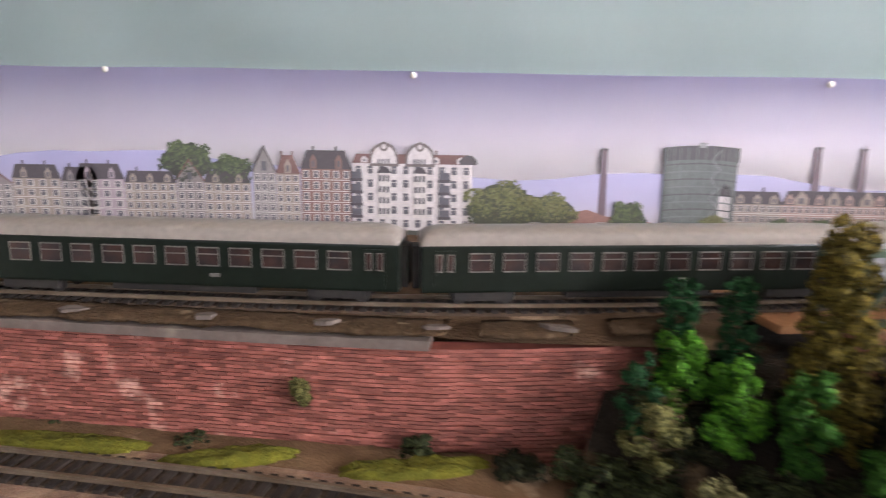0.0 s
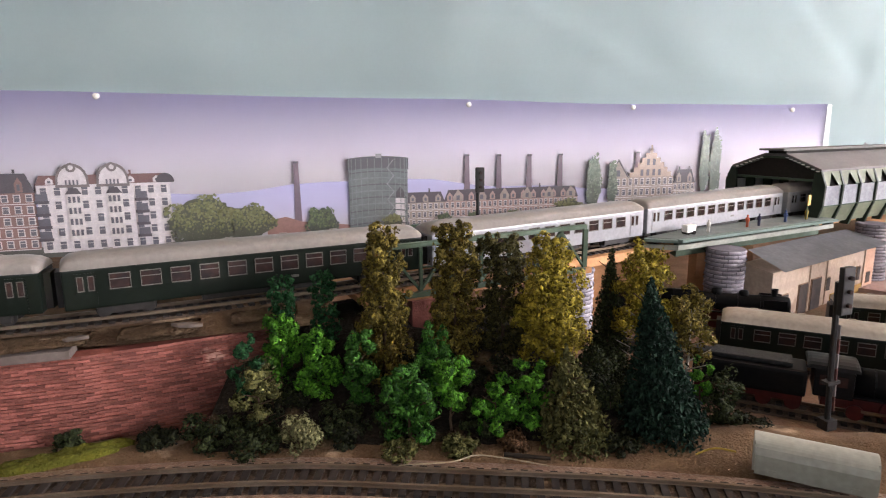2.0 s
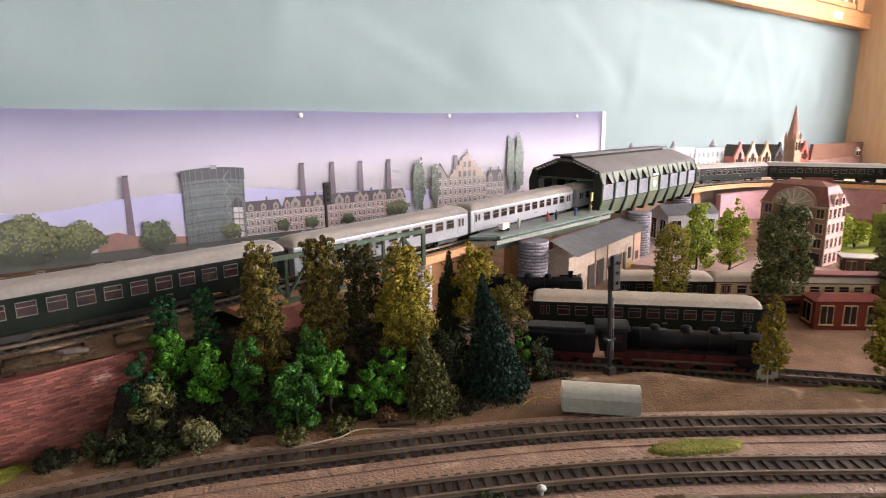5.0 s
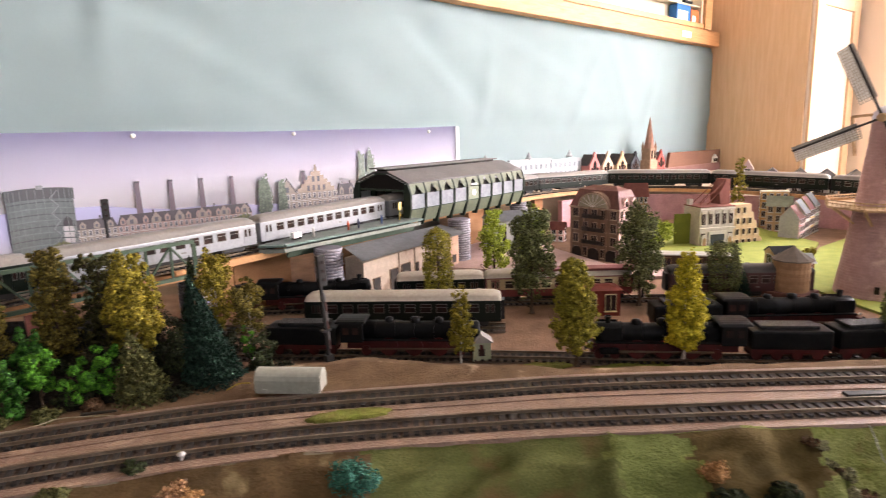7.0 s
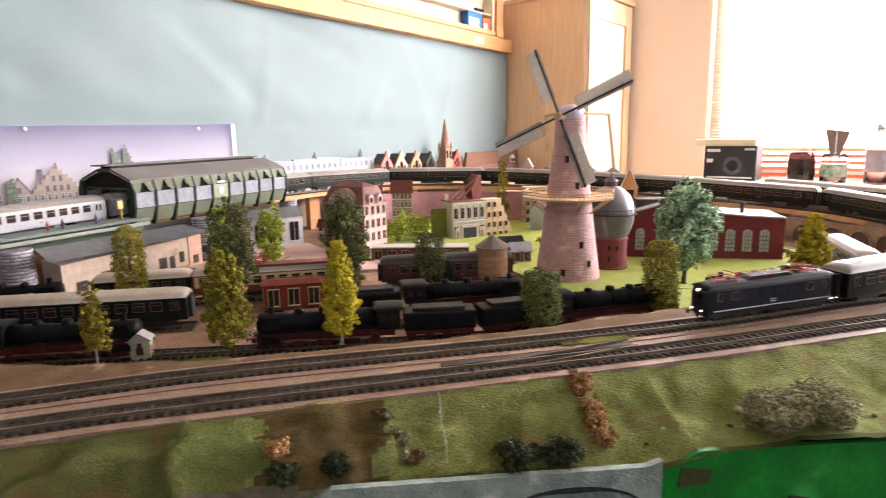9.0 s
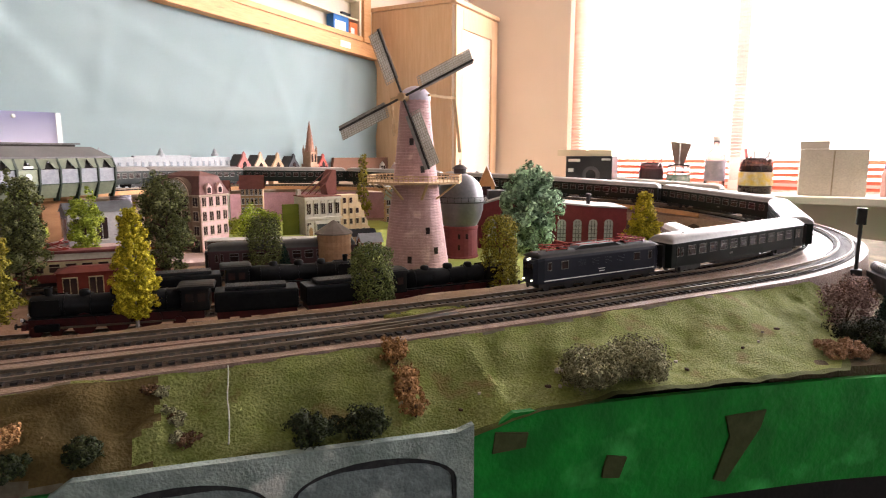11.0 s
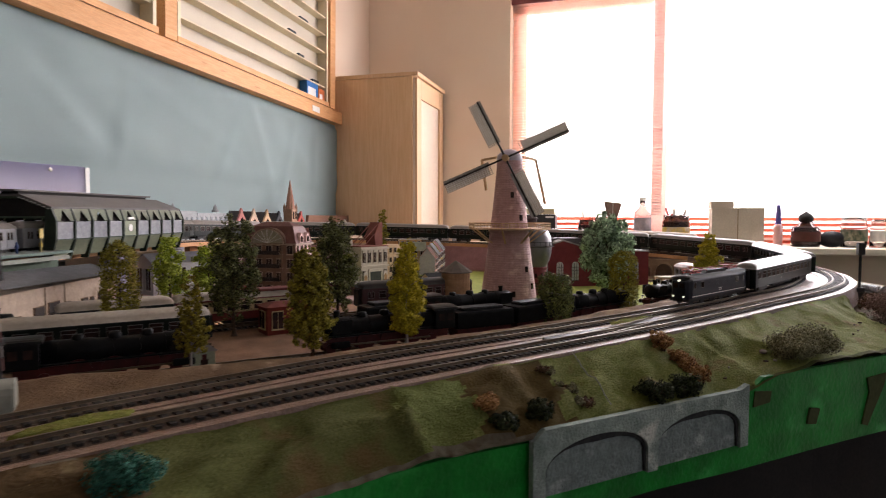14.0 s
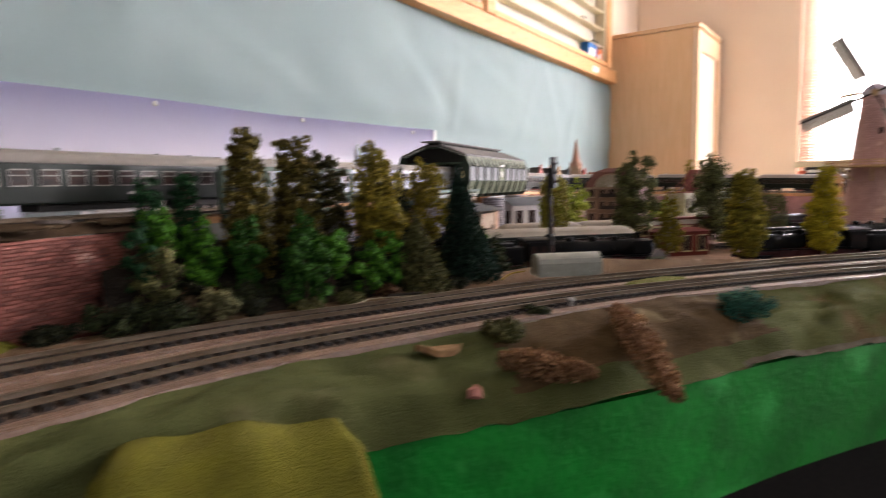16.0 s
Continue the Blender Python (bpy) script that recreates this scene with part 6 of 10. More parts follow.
def make_electric_loco():
    c = thing("electric_locomotive", "dark blue electric locomotive with red pantographs and a white stripe", "locomotive", Matrix())
    L2 = 0.097
    bm = bmesh.new()
    rings = []
    for x, w, top in ((-L2, 0.0105, 0.0375), (-L2 + 0.004, 0.0140, 0.0395), (-L2 + 0.012, 0.0163, 0.041), (L2 - 0.012, 0.0163, 0.041), (L2 - 0.004, 0.0140, 0.0395), (L2, 0.0105, 0.0375)):
        rings.append([bm.verts.new((x, y, z)) for y, z in ((-w, 0.0105), (-w, top - 0.003), (-w * 0.92, top), (w * 0.92, top), (w, top - 0.003), (w, 0.0105))])
    for a, b in zip(rings, rings[1:]):
        for i in range(6):
            j = (i + 1) % 6
            bm.faces.new((a[i], b[i], b[j], a[j]))
    bm.faces.new(rings[0]), bm.faces.new(rings[-1][::-1])
    part("body", bm, LOCOBLUE, c)
    bm = bmesh.new()
    roof_bar(bm, 2 * L2 - 0.006, 0.0155, 0.0408, 0.0058, taper=0.018)
    part("roof", bm, LOCOROOF, c, "dull grey roof", True)
    bm = bmesh.new()
    upright(bm, [(-0.036, 0.0455), (0.036, 0.0455), (0.026, 0.0498), (-0.026, 0.0498)], -0.009, 0.009)
    part("roof_housing", bm, LOCOROOF, c)
    bm = bmesh.new()
    for y in (-0.008, 0.008):
        rod(bm, (-0.04, y, 0.0515), (0.04, y, 0.0515), 0.0005, 5)
    for x in (-0.03, 0, 0.03):
        rod(bm, (x, -0.008, 0.0515), (x, 0.008, 0.0515), 0.0004, 5)
        rod(bm, (x, 0.008, 0.0495), (x, 0.008, 0.0515), 0.0006, 5)
    part("roof_cable", bm, PANTO, c)
    for x in (-0.088, -0.075, -0.046, 0.046, 0.075, 0.088):
        for y in (-0.006, 0.006):
            bm = bmesh.new()
            lathe(bm, [(0.0012, 0), (0.0020, 0.0006), (0.0012, 0.0012), (0.0018, 0.0018), (0.0010, 0.0026), (0, 0.0028)], Matrix.Translation((x, y, 0.0450 if abs(x) < 0.08 else 0.0435)), 8)
            part("insulator", bm, surface("insulator_brown", (0.10, 0.035, 0.022), None, 0.01, 0.3), c)
    for x in (-0.050, 0.050):
        bm = bmesh.new()
        box(bm, x - 0.004, x + 0.004, -0.004, 0.004, 0.0455, 0.0490, bevel=0.0005)
        part("roof_box", bm, LOCOROOF, c)
    pantograph(c, -0.060, 0.0015, 1)
    pantograph(c, 0.060, 0.0015, -1)
    for side in (-1, 1):
        bm = bmesh.new()
        box(bm, -L2 + 0.011, L2 - 0.011, side * 0.0163, side * 0.0167, 0.0133, 0.0143)
        part("stripe", bm, WHITE, c, "thin white stripe")
        for x, w in ((-0.056, 0.0045), (0.056, 0.0045), (-0.078, 0.0022), (0.078, 0.0022)):
            bm = bmesh.new()
            box(bm, x - w - 0.0007, x + w + 0.0007, side * 0.0163, side * 0.0166, 0.0255, 0.0353, None, 0)
            box(bm, x - w, x + w, side * 0.0166, side * 0.0168, 0.0262, 0.0346, None, 1)
            part("window", bm, [FRAMEMETAL, PANE], c)
        for x in (-0.03, -0.01, 0.01, 0.03):
            bm = bmesh.new()
            for q in range(5):
                box(bm, x - 0.006, x + 0.006, side * 0.0163, side * 0.0166, 0.0265 + q * 0.0018, 0.0272 + q * 0.0018)
            part("vent_grille", bm, LOCOBLUE, c)
        bm = bmesh.new()
        box(bm, -0.005, 0.005, side * 0.0163, side * 0.0166, 0.0205, 0.0212)
        box(bm, -0.004, 0.004, side * 0.0163, side * 0.0166, 0.0175, 0.0185)
        part("lettering_plate", bm, WHITE, c)
    for sx in (-1, 1):
        for y in (-0.0052, 0.0052):
            bm = bmesh.new()
            box(bm, sx * (L2 - 0.0006), sx * (L2 + 0.0006), y - 0.0036, y + 0.0036, 0.0275, 0.0345)
            part("cab_window", bm, PANE, c)
            bm = bmesh.new()
            rod(bm, (sx * L2, y * 1.6, 0.0145), (sx * (L2 + 0.002), y * 1.6, 0.0145), 0.0011, 10)
            part("headlight", bm, glow("lit_lamp", (1.0, 0.9, 0.7), 2.5) if sx > 0 else UNDER, c)
            bm = bmesh.new()
            rod(bm, (sx * L2, y * 1.7, 0.0105), (sx * (L2 + 0.006), y * 1.7, 0.0105), 0.001, 6)
            rod(bm, (sx * (L2 + 0.006), y * 1.7, 0.0105), (sx * (L2 + 0.007), y * 1.7, 0.0105), 0.0026, 10)
            part("buffer", bm, UNDER, c)
        bm = bmesh.new()
        rod(bm, (sx * (L2 - 0.003), 0, 0.0385), (sx * (L2 + 0.0008), 0, 0.0385), 0.0016, 10)
        part("headlight", bm, glow("lit_lamp", (1.0, 0.9, 0.7), 2.5) if sx > 0 else UNDER, c)
    bm = bmesh.new()
    box(bm, -L2 + 0.006, L2 - 0.006, -0.013, 0.013, 0.0055, 0.0104)
    part("underframe", bm, UNDER, c)
    for k, x in enumerate((-0.078, -0.045, -0.015, 0.015, 0.045, 0.078)):
        r = 0.006 if k in (0, 5) else 0.0088
        bm = bmesh.new()
        for y in (-0.0105, 0.0085):
            rod(bm, (x, y, r), (x, y + 0.002, r), r, 16)
        part("wheelset", bm, UNDER, c)
    return c


s_loco = min(range(len(upper_path)), key=lambda i: (upper_path[i] - Vector((1.035, -0.405, 0.962))).length) * 0.01
loco = make_electric_loco()
loco.matrix_world = ride(upper_path, s_loco, 0.06) @ Matrix.Scale(0.87, 4)
coach = make_coach("green_coach", "dark green express coach with a grey roof and framed windows", COACHGREEN, COACHROOF, group="coaches of the express train")
s = s_loco - 0.087 - 0.138
coach.matrix_world = ride(upper_path, s, 0.09)
silver = make_coach("silver_coach", "bare silver local coach at the train's middle", surface("bare_silver", (0.33, 0.33, 0.335), (0.28, 0.28, 0.285), 0.04, 0.35, 0.25, bump=0.03), COACHROOF, group="coaches of the express train")
spare = silver
while s - 0.2736 > 0.15:
    s -= 0.2736
    if 1.62 < s < 2.30:
        if spare:
            spare.matrix_world, spare = ride(upper_path, s, 0.09), None
        else:
            copy_thing(silver, ride(upper_path, s, 0.09))
    else:
        copy_thing(coach, ride(upper_path, s, 0.09))
# ---- trees and bushes ----
def leaf_material(name, dark, light, rough=0.8):
    """Leaves: the colour varies from leaf to leaf."""
    if name in MATS:
        return MATS[name]
    m = bpy.data.materials.new(name)
    m.use_nodes = True
    t = m.node_tree
    p = t.nodes["Principled BSDF"]
    p.inputs["Roughness"].default_value = rough
    g = t.nodes.new("ShaderNodeNewGeometry")
    r = t.nodes.new("ShaderNodeValToRGB")
    e = r.color_ramp.elements
    p.inputs["Specular IOR Level"].default_value = 0.2
    dark, light = tuple(v * 0.4 for v in dark), tuple(v * 0.62 for v in light)
    e[0].color, e[1].color = (*dark, 1), (*light, 1)
    mid = e.new(0.55)
    mid.color = (*[(a * 0.55 + b * 0.45) for a, b in zip(dark, light)], 1)
    t.links.new(g.outputs["Random Per Island"], r.inputs["Fac"])
    t.links.new(r.outputs["Color"], p.inputs["Base Color"])
    MATS[name] = m
    return m


def leaf_cloud(name, centres, sizes, material, seed, parent, tri=False, droop=0.0, label="", out=None):
    """One mesh of many small bent leaves at the centres, lying on their clumps' skins where out is given."""
    rs = np.random.RandomState(seed)
    n = len(centres)
    sizes = np.asarray(sizes) * 0.55
    d1 = rs.normal(size=(n, 3))
    d1[:, 2] -= droop * 2
    if out is not None:
        face = out + rs.normal(size=(n, 3)) * 0.33
        face /= np.linalg.norm(face, axis=1)[:, None]
        d1 -= face * (d1 * face).sum(axis=1)[:, None]
    d1 /= np.linalg.norm(d1, axis=1)[:, None]
    d2 = np.cross(d1, rs.normal(size=(n, 3)) if out is None else face)
    d2 /= np.linalg.norm(d2, axis=1)[:, None]
    d3 = np.cross(d1, d2)
    s = np.asarray(sizes)[:, None]
    a, b, c = centres - d1 * s, centres + d2 * s * 0.55 + d3 * s * 0.25, centres + d1 * s
    e = centres - d2 * s * 0.55 + d3 * s * 0.25
    verts = np.stack([a, b, c, e], 1).reshape(-1, 3)
    faces = [(4 * i, 4 * i + 1, 4 * i + 2, 4 * i + 3) for i in range(n)]
    me = bpy.data.meshes.new(name)
    me.from_pydata(verts.tolist(), [], faces)
    me.materials.append(material)
    ob = new(name, me)
    ob.parent = parent
    if label:
        ob["label"] = label
    return ob


def lobe_points(rs, n, lobes, shell=0.55, clump_size=60):
    """Points in a set of ellipsoids (x, y, z, rx, ry, rz), mostly near their skins."""
    vol = np.array([l[3] * l[4] * l[5] for l in lobes]) ** 0.67
    which = rs.choice(len(lobes), n, p=vol / vol.sum())
    d = rs.normal(size=(n, 3))
    d /= np.linalg.norm(d, axis=1)[:, None]
    r = shell + (1.06 - shell) * rs.rand(n) ** 0.6
    L = np.array(lobes)[which]
    pts = L[:, :3] + d * r[:, None] * L[:, 3:]
    k = max(8, n // clump_size)
    clump = rs.randint(0, k, n)
    tight = np.minimum(L[clump, 3:].min(axis=1), L[clump, 5]) * 0.52 * rs.uniform(0.7, 1.2, k)[clump]
    away = rs.normal(size=(n, 3))
    away /= np.linalg.norm(away, axis=1)[:, None]
    spots = pts[clump] + away * (tight * rs.uniform(0.7, 1.05, n))[:, None]
    face = away * 0.75 + d[clump] * 0.5
    loose = rs.rand(n) < 0.10
    spots[loose], face[loose] = pts[loose], d[loose]
    return spots, face


BARK = surface("bark", (0.10, 0.065, 0.04), (0.06, 0.04, 0.025), 0.006, 0.9, bump=0.5)
PALEBARK = surface("pale_bark", (0.42, 0.38, 0.33), (0.30, 0.27, 0.23), 0.006, 0.9, bump=0.4)


def trunk_with_limbs(parent, h, r, mat, seed, limbs=7, spread=0.02, start=0.25, lean=(0, 0)):
    rs = random.Random(seed)
    bm = bmesh.new()
    pts = [Vector((lean[0] * u * h + 0.0012 * math.sin(u * 7 + seed), lean[1] * u * h + 0.0012 * math.cos(u * 5 + seed), h * u)) for u in (0, 0.25, 0.5, 0.75, 0.97)]
    lathe(bm, [(r * 1.9, 0), (r * 1.2, r * 1.5), (r, r * 4)], None, 7)
    for k in range(4):
        rod(bm, pts[k], pts[k + 1], r * (1 - 0.22 * k), 6, 0, r * (1 - 0.22 * (k + 1)))
    for k in range(limbs):
        u = start + (0.92 - start) * k / limbs
        a = rs.uniform(0, 6.28)
        p = Vector((lean[0] * u * h, lean[1] * u * h, u * h))
        q = p + Vector((math.cos(a), math.sin(a), 0.55)) * spread * (1.1 - u * 0.6)
        rod(bm, p, q, r * 0.45, 5, 0, r * 0.15)
    return part("trunk", bm, mat, parent)


LEAF = {
    "tan": leaf_material("leaf_tan", (0.06, 0.048, 0.008), (0.34, 0.26, 0.04)),
    "tandark": leaf_material("leaf_tandark", (0.035, 0.035, 0.010), (0.15, 0.13, 0.03)),
    "forest": leaf_material("leaf_forest", (0.06, 0.07, 0.022), (0.32, 0.34, 0.11)),
    "poplar": leaf_material("leaf_poplar", (0.16, 0.14, 0.012), (0.62, 0.53, 0.05)),
    "dark": leaf_material("leaf_darkgreen", (0.016, 0.022, 0.008), (0.075, 0.095, 0.028)),
    # near black; in the grove it also carries the shade of the gaps
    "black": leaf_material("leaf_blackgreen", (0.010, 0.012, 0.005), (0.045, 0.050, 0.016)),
    "yellow": leaf_material("leaf_yellow", (0.16, 0.125, 0.010), (0.58, 0.46, 0.04)),
    "lemon": leaf_material("leaf_lemon", (0.45, 0.38, 0.01), (1.10, 0.92, 0.05)),
    "spruce": leaf_material("leaf_spruce", (0.007, 0.020, 0.012), (0.036, 0.085, 0.050)),
    "bright": leaf_material("leaf_bright", (0.02, 0.085, 0.006), (0.16, 0.46, 0.025)),
    "green": leaf_material("leaf_green", (0.014, 0.060, 0.006), (0.085, 0.26, 0.025)),
    "deep": leaf_material("leaf_deep", (0.010, 0.040, 0.014), (0.035, 0.14, 0.04)),
    "teal": leaf_material("leaf_teal", (0.03, 0.12, 0.08), (0.11, 0.36, 0.25)),
    "lime": leaf_material("leaf_lime", (0.24, 0.32, 0.02), (0.80, 0.95, 0.10)),
    "olive": leaf_material("leaf_olive", (0.06, 0.065, 0.015), (0.24, 0.23, 0.07)),
    "lichen": leaf_material("leaf_lichen", (0.13, 0.13, 0.045), (0.38, 0.36, 0.16)),
    "mint": leaf_material("leaf_mint", (0.12, 0.22, 0.11), (0.95, 1.30, 0.85)),
    "hedge": leaf_material("leaf_hedge", (0.06, 0.08, 0.02), (0.34, 0.38, 0.10)),
    "rust": leaf_material("leaf_rust", (0.30, 0.13, 0.035), (0.85, 0.47, 0.18)),
    "mauve": leaf_material("leaf_mauve", (0.20, 0.11, 0.09), (0.62, 0.40, 0.33)),
    "grey": leaf_material("leaf_greyolive", (0.16, 0.15, 0.06), (0.66, 0.62, 0.33)),
    "husk": leaf_material("leaf_husk", (0.36, 0.17, 0.07), (0.70, 0.40, 0.20)),
    "brown": leaf_material("leaf_brown", (0.10, 0.05, 0.02), (0.28, 0.15, 0.07)),
}


def column_tree(x, y, z0, z1, r, kind, seed, label, n=2600, size=0.0026, bark=BARK, group="", bare=0.12, top=0.35, droop=0.5, lean=(0, 0)):
    """A tall narrow tree: ragged tiers of leaf clumps round a trunk."""
    t = thing("tree", label, "tree", Matrix.Translation((x, y, z0)), group)
    h = z1 - z0
    trunk_with_limbs(t, h * 0.96, max(0.0012, r * 0.07), bark, seed, 9, r * 0.9, bare, lean)
    rs = np.random.RandomState(seed)
    lobes = []
    tiers = 15
    for k in range(tiers):
        u = bare + (0.98 - bare) * (k + 0.5) / tiers
        w = r * (1.0 - (1 - top) * max(0, (u - 0.35) / 0.65) ** 1.3) * (0.7 + 0.3 * min(1, (u - bare) / 0.12))
        for j in range(6):
            a = j * 1.047 + k * 0.7 + rs.rand() * 0.9
            rr = w * rs.uniform(0.38, 0.62)
            lobes.append((math.cos(a) * rr + lean[0] * u * h, math.sin(a) * rr + lean[1] * u * h, u * h + rs.uniform(-0.02, 0.02) * h, w * rs.uniform(0.35, 0.55), w * rs.uniform(0.35, 0.55), h * rs.uniform(0.035, 0.06)))
    n = int(n * 4.2)
    pts, face = lobe_points(rs, n, lobes, 0.35)
    leaf_cloud("crown", pts, size * rs.uniform(0.6, 1.35, n), LEAF[kind], seed, t, droop=droop, out=face)
    return t


def round_tree(x, y, z0, z1, r, kind, seed, label, n=2600, size=0.0028, bark=BARK, group="", bare=0.3, lobes_n=12, squash=1.0, thing_name="tree", category="tree", lean=(0, 0)):
    """A tree whose crown is a heap of uneven leafy lobes with gaps."""
    t = thing(thing_name, label, category, Matrix.Translation((x, y, z0)), group)
    h = z1 - z0
    trunk_with_limbs(t, h * 0.85, max(0.0010, r * 0.07), bark, seed, 8, r * 0.95, bare, lean)
    rs = np.random.RandomState(seed)
    lobes = []
    for k in range(lobes_n):
        u = bare + 0.10 + (0.90 - bare - 0.05) * (k + 0.5) / lobes_n
        w = r * math.sin(math.pi * min(0.97, max(0.12, (u - bare) / (1.04 - bare)))) ** 0.6
        a = k * 2.4 + rs.uniform(-0.5, 0.5)
        q = rs.uniform(0.42, 0.68) * w
        lobes.append((math.cos(a) * q + lean[0] * u * h, math.sin(a) * q + lean[1] * u * h, u * h, w * rs.uniform(0.36, 0.56), w * rs.uniform(0.36, 0.56), h * rs.uniform(0.07, 0.12) * squash))
    n = int(n * 3.0)
    pts, face = lobe_points(rs, n, lobes, 0.6)
    leaf_cloud("crown", pts, size * rs.uniform(0.6, 1.3, n), LEAF[kind], seed + 1, t, out=face)
    return t


def clipped_tree(x, y, z0, z1, r, kind, seed, label, n=9000, size=0.0022, group="", taper=0.12):
    """A dense clipped column of foam leaves with a rounded top."""
    t = thing("tree", label, "tree", Matrix.Translation((x, y, z0)), group)
    h = z1 - z0
    trunk_with_limbs(t, h * 0.9, r * 0.12, BARK, seed, 6, r * 0.6, 0.1)
    rs = np.random.RandomState(seed)
    u = rs.rand(n)
    a = rs.rand(n) * 6.2832
    ph = rs.rand(4) * 6.28
    cap = np.clip((u - 0.86) / 0.14, 0, 1)
    w = r * (1 - taper * u) * np.sqrt(np.clip(1 - cap ** 2, 0.0, 1)) * (0.9 + 0.1 * np.clip(u / 0.06, 0, 1))
    w = w * (1 + 0.07 * np.sin(a * 3 + u * 9 + ph[0]) + 0.06 * np.sin(a * 5 - u * 23 + ph[1]) + 0.04 * np.sin(a * 9 + u * 41 + ph[2]))
    q = w * (1 - 0.22 * rs.rand(n) ** 2)
    pts = np.stack([np.cos(a) * q, np.sin(a) * q, u * h * (0.99 + 0.02 * np.sin(a * 2 + ph[3]))], 1)
    face = np.stack([np.cos(a), np.sin(a), 0.15 + 1.6 * cap], 1)
    face /= np.linalg.norm(face, axis=1)[:, None]
    k = n // 11
    lump = rs.randint(0, k, n)
    away = rs.normal(size=(n, 3))
    away /= np.linalg.norm(away, axis=1)[:, None]
    spots = pts[lump] + away * r * 0.16
    spots[:, 2] = np.maximum(spots[:, 2], 0.0006)
    leaf_cloud("crown", spots, size * rs.uniform(0.6, 1.3, n), LEAF[kind], seed, t, out=face[lump] * 0.7 + away * 0.6)
    return t


def cone_tree(x, y, z0, z1, r, kind, seed, label, n=3600, size=0.0028, lean=(0, 0), power=0.9, group=""):
    """A conifer: sagging whorls of needled branches."""
    t = thing("conifer", label, "conifer", Matrix.Translation((x, y, z0)), group)
    h = z1 - z0
    trunk_with_limbs(t, h * 0.97, r * 0.06, BARK, seed, 12, r * 0.8, 0.06, lean)
    rs = np.random.RandomState(seed)
    n = int(n * 3.0)
    u = 0.03 + 0.97 * (1 - np.sqrt(rs.rand(n)))
    tier = np.floor(u * 13) / 13
    w = r * (1 - u) ** power * (0.82 + 0.35 * (1 - (u - tier) * 13))
    arm = np.floor(rs.rand(n) * 11) / 11 * 6.283 + tier * 9.0
    a = arm + rs.normal(size=n) * 0.16
    q = w * rs.uniform(0.35, 1.05, n)
    pts = np.stack([np.cos(a) * q + lean[0] * u * h, np.sin(a) * q + lean[1] * u * h, u * h - q * 0.28 + rs.normal(size=n) * 0.0015], 1)
    pts[:, 2] = np.maximum(pts[:, 2], 0.001)
    leaf_cloud("needles", pts, size * rs.uniform(0.6, 1.3, n), LEAF[kind], seed, t, droop=0.6)
    return t


def bush(x, y, z, r, h, kind, seed, label, n=700, size=0.0022, group="", twigs=True):
    """A low bush of uneven lobes on a few twigs."""
    t = thing("bush", label, "bush", Matrix.Translation((x, y, z)), group)
    rs = np.random.RandomState(seed)
    bm = bmesh.new()
    for k in range(6):
        a = rs.rand() * 6.28
        rod(bm, (0, 0, -0.001), (math.cos(a) * r * 0.6, math.sin(a) * r * 0.6, h * 0.6), 0.0008, 5, 0, 0.0003)
    part("twigs", bm, BARK, t)
    lobes = [(math.cos(k * 2.4) * r * 0.55 * rs.uniform(0.5, 1.1), math.sin(k * 2.4) * r * 0.55 * rs.uniform(0.5, 1.1), h * rs.uniform(0.25, 0.62), r * rs.uniform(0.35, 0.55), r * rs.uniform(0.35, 0.55), h * rs.uniform(0.25, 0.4)) for k in range(8)]
    n = int(n * 2.2)
    pts, face = lobe_points(rs, n, lobes, 0.45, 40)
    pts[:, 2] = np.maximum(pts[:, 2], 0.0008)
    leaf_cloud("foliage", pts, size * rs.uniform(0.6, 1.3, n), LEAF[kind], seed, t, out=face)
    return t


GR = "trees of the hillside grove"
column_tree(0.170, 0.295, 0.958, 1.083, 0.0230, "tan", 11, "tall olive-tan model tree with shaggy foliage", 4200, 0.0030, group=GR, top=0.5, bare=0.04)
column_tree(0.226, 0.305, 0.955, 1.080, 0.0235, "tan", 12, "tall olive-tan model tree with shaggy foliage", 4200, 0.0030, group=GR, top=0.6, bare=0.04)
column_tree(0.268, 0.312, 0.955, 1.068, 0.0250, "tandark", 13, "slender blackish green model tree", 3600, 0.0028, group=GR, top=0.75, bare=0.04)
round_tree(0.285, 0.265, 0.946, 1.070, 0.0285, "yellow", 14, "golden yellow autumn model tree", 4200, 0.0032, group=GR, bare=0.15, lobes_n=18)
cone_tree(0.350, 0.290, 0.945, 1.057, 0.0220, "dark", 15, "slim dark green fir", 2600, 0.0026, group=GR)
round_tree(0.366, 0.268, 0.945, 1.062, 0.0240, "yellow", 16, "yellow and tan birch-like model tree", 2600, 0.0028, PALEBARK, GR, 0.22, 15)
round_tree(0.392, 0.246, 0.942, 1.030, 0.0210, "tan", 17, "straggly tan model tree", 1600, 0.0026, PALEBARK, GR, 0.25, 12)
cone_tree(0.340, 0.196, 0.938, 1.054, 0.0310, "spruce", 18, "large leaning blue-green spruce with dense needles", 6500, 0.0034, (-0.15, 0.05), 0.85, GR)
column_tree(0.101, 0.318, 0.975, 1.046, 0.0135, "deep", 19, "small dark green model tree", 1200, 0.0030, group=GR, top=0.7, bare=0.2)
column_tree(0.130, 0.314, 0.975, 1.048, 0.0130, "deep", 20, "small dark green model tree", 1200, 0.0030, group=GR, top=0.7, bare=0.2)
round_tree(0.098, 0.298, 0.948, 1.026, 0.0135, "bright", 21, "vivid green clumpy model tree", 1500, 0.0034, group=GR, bare=0.18, lobes_n=11)
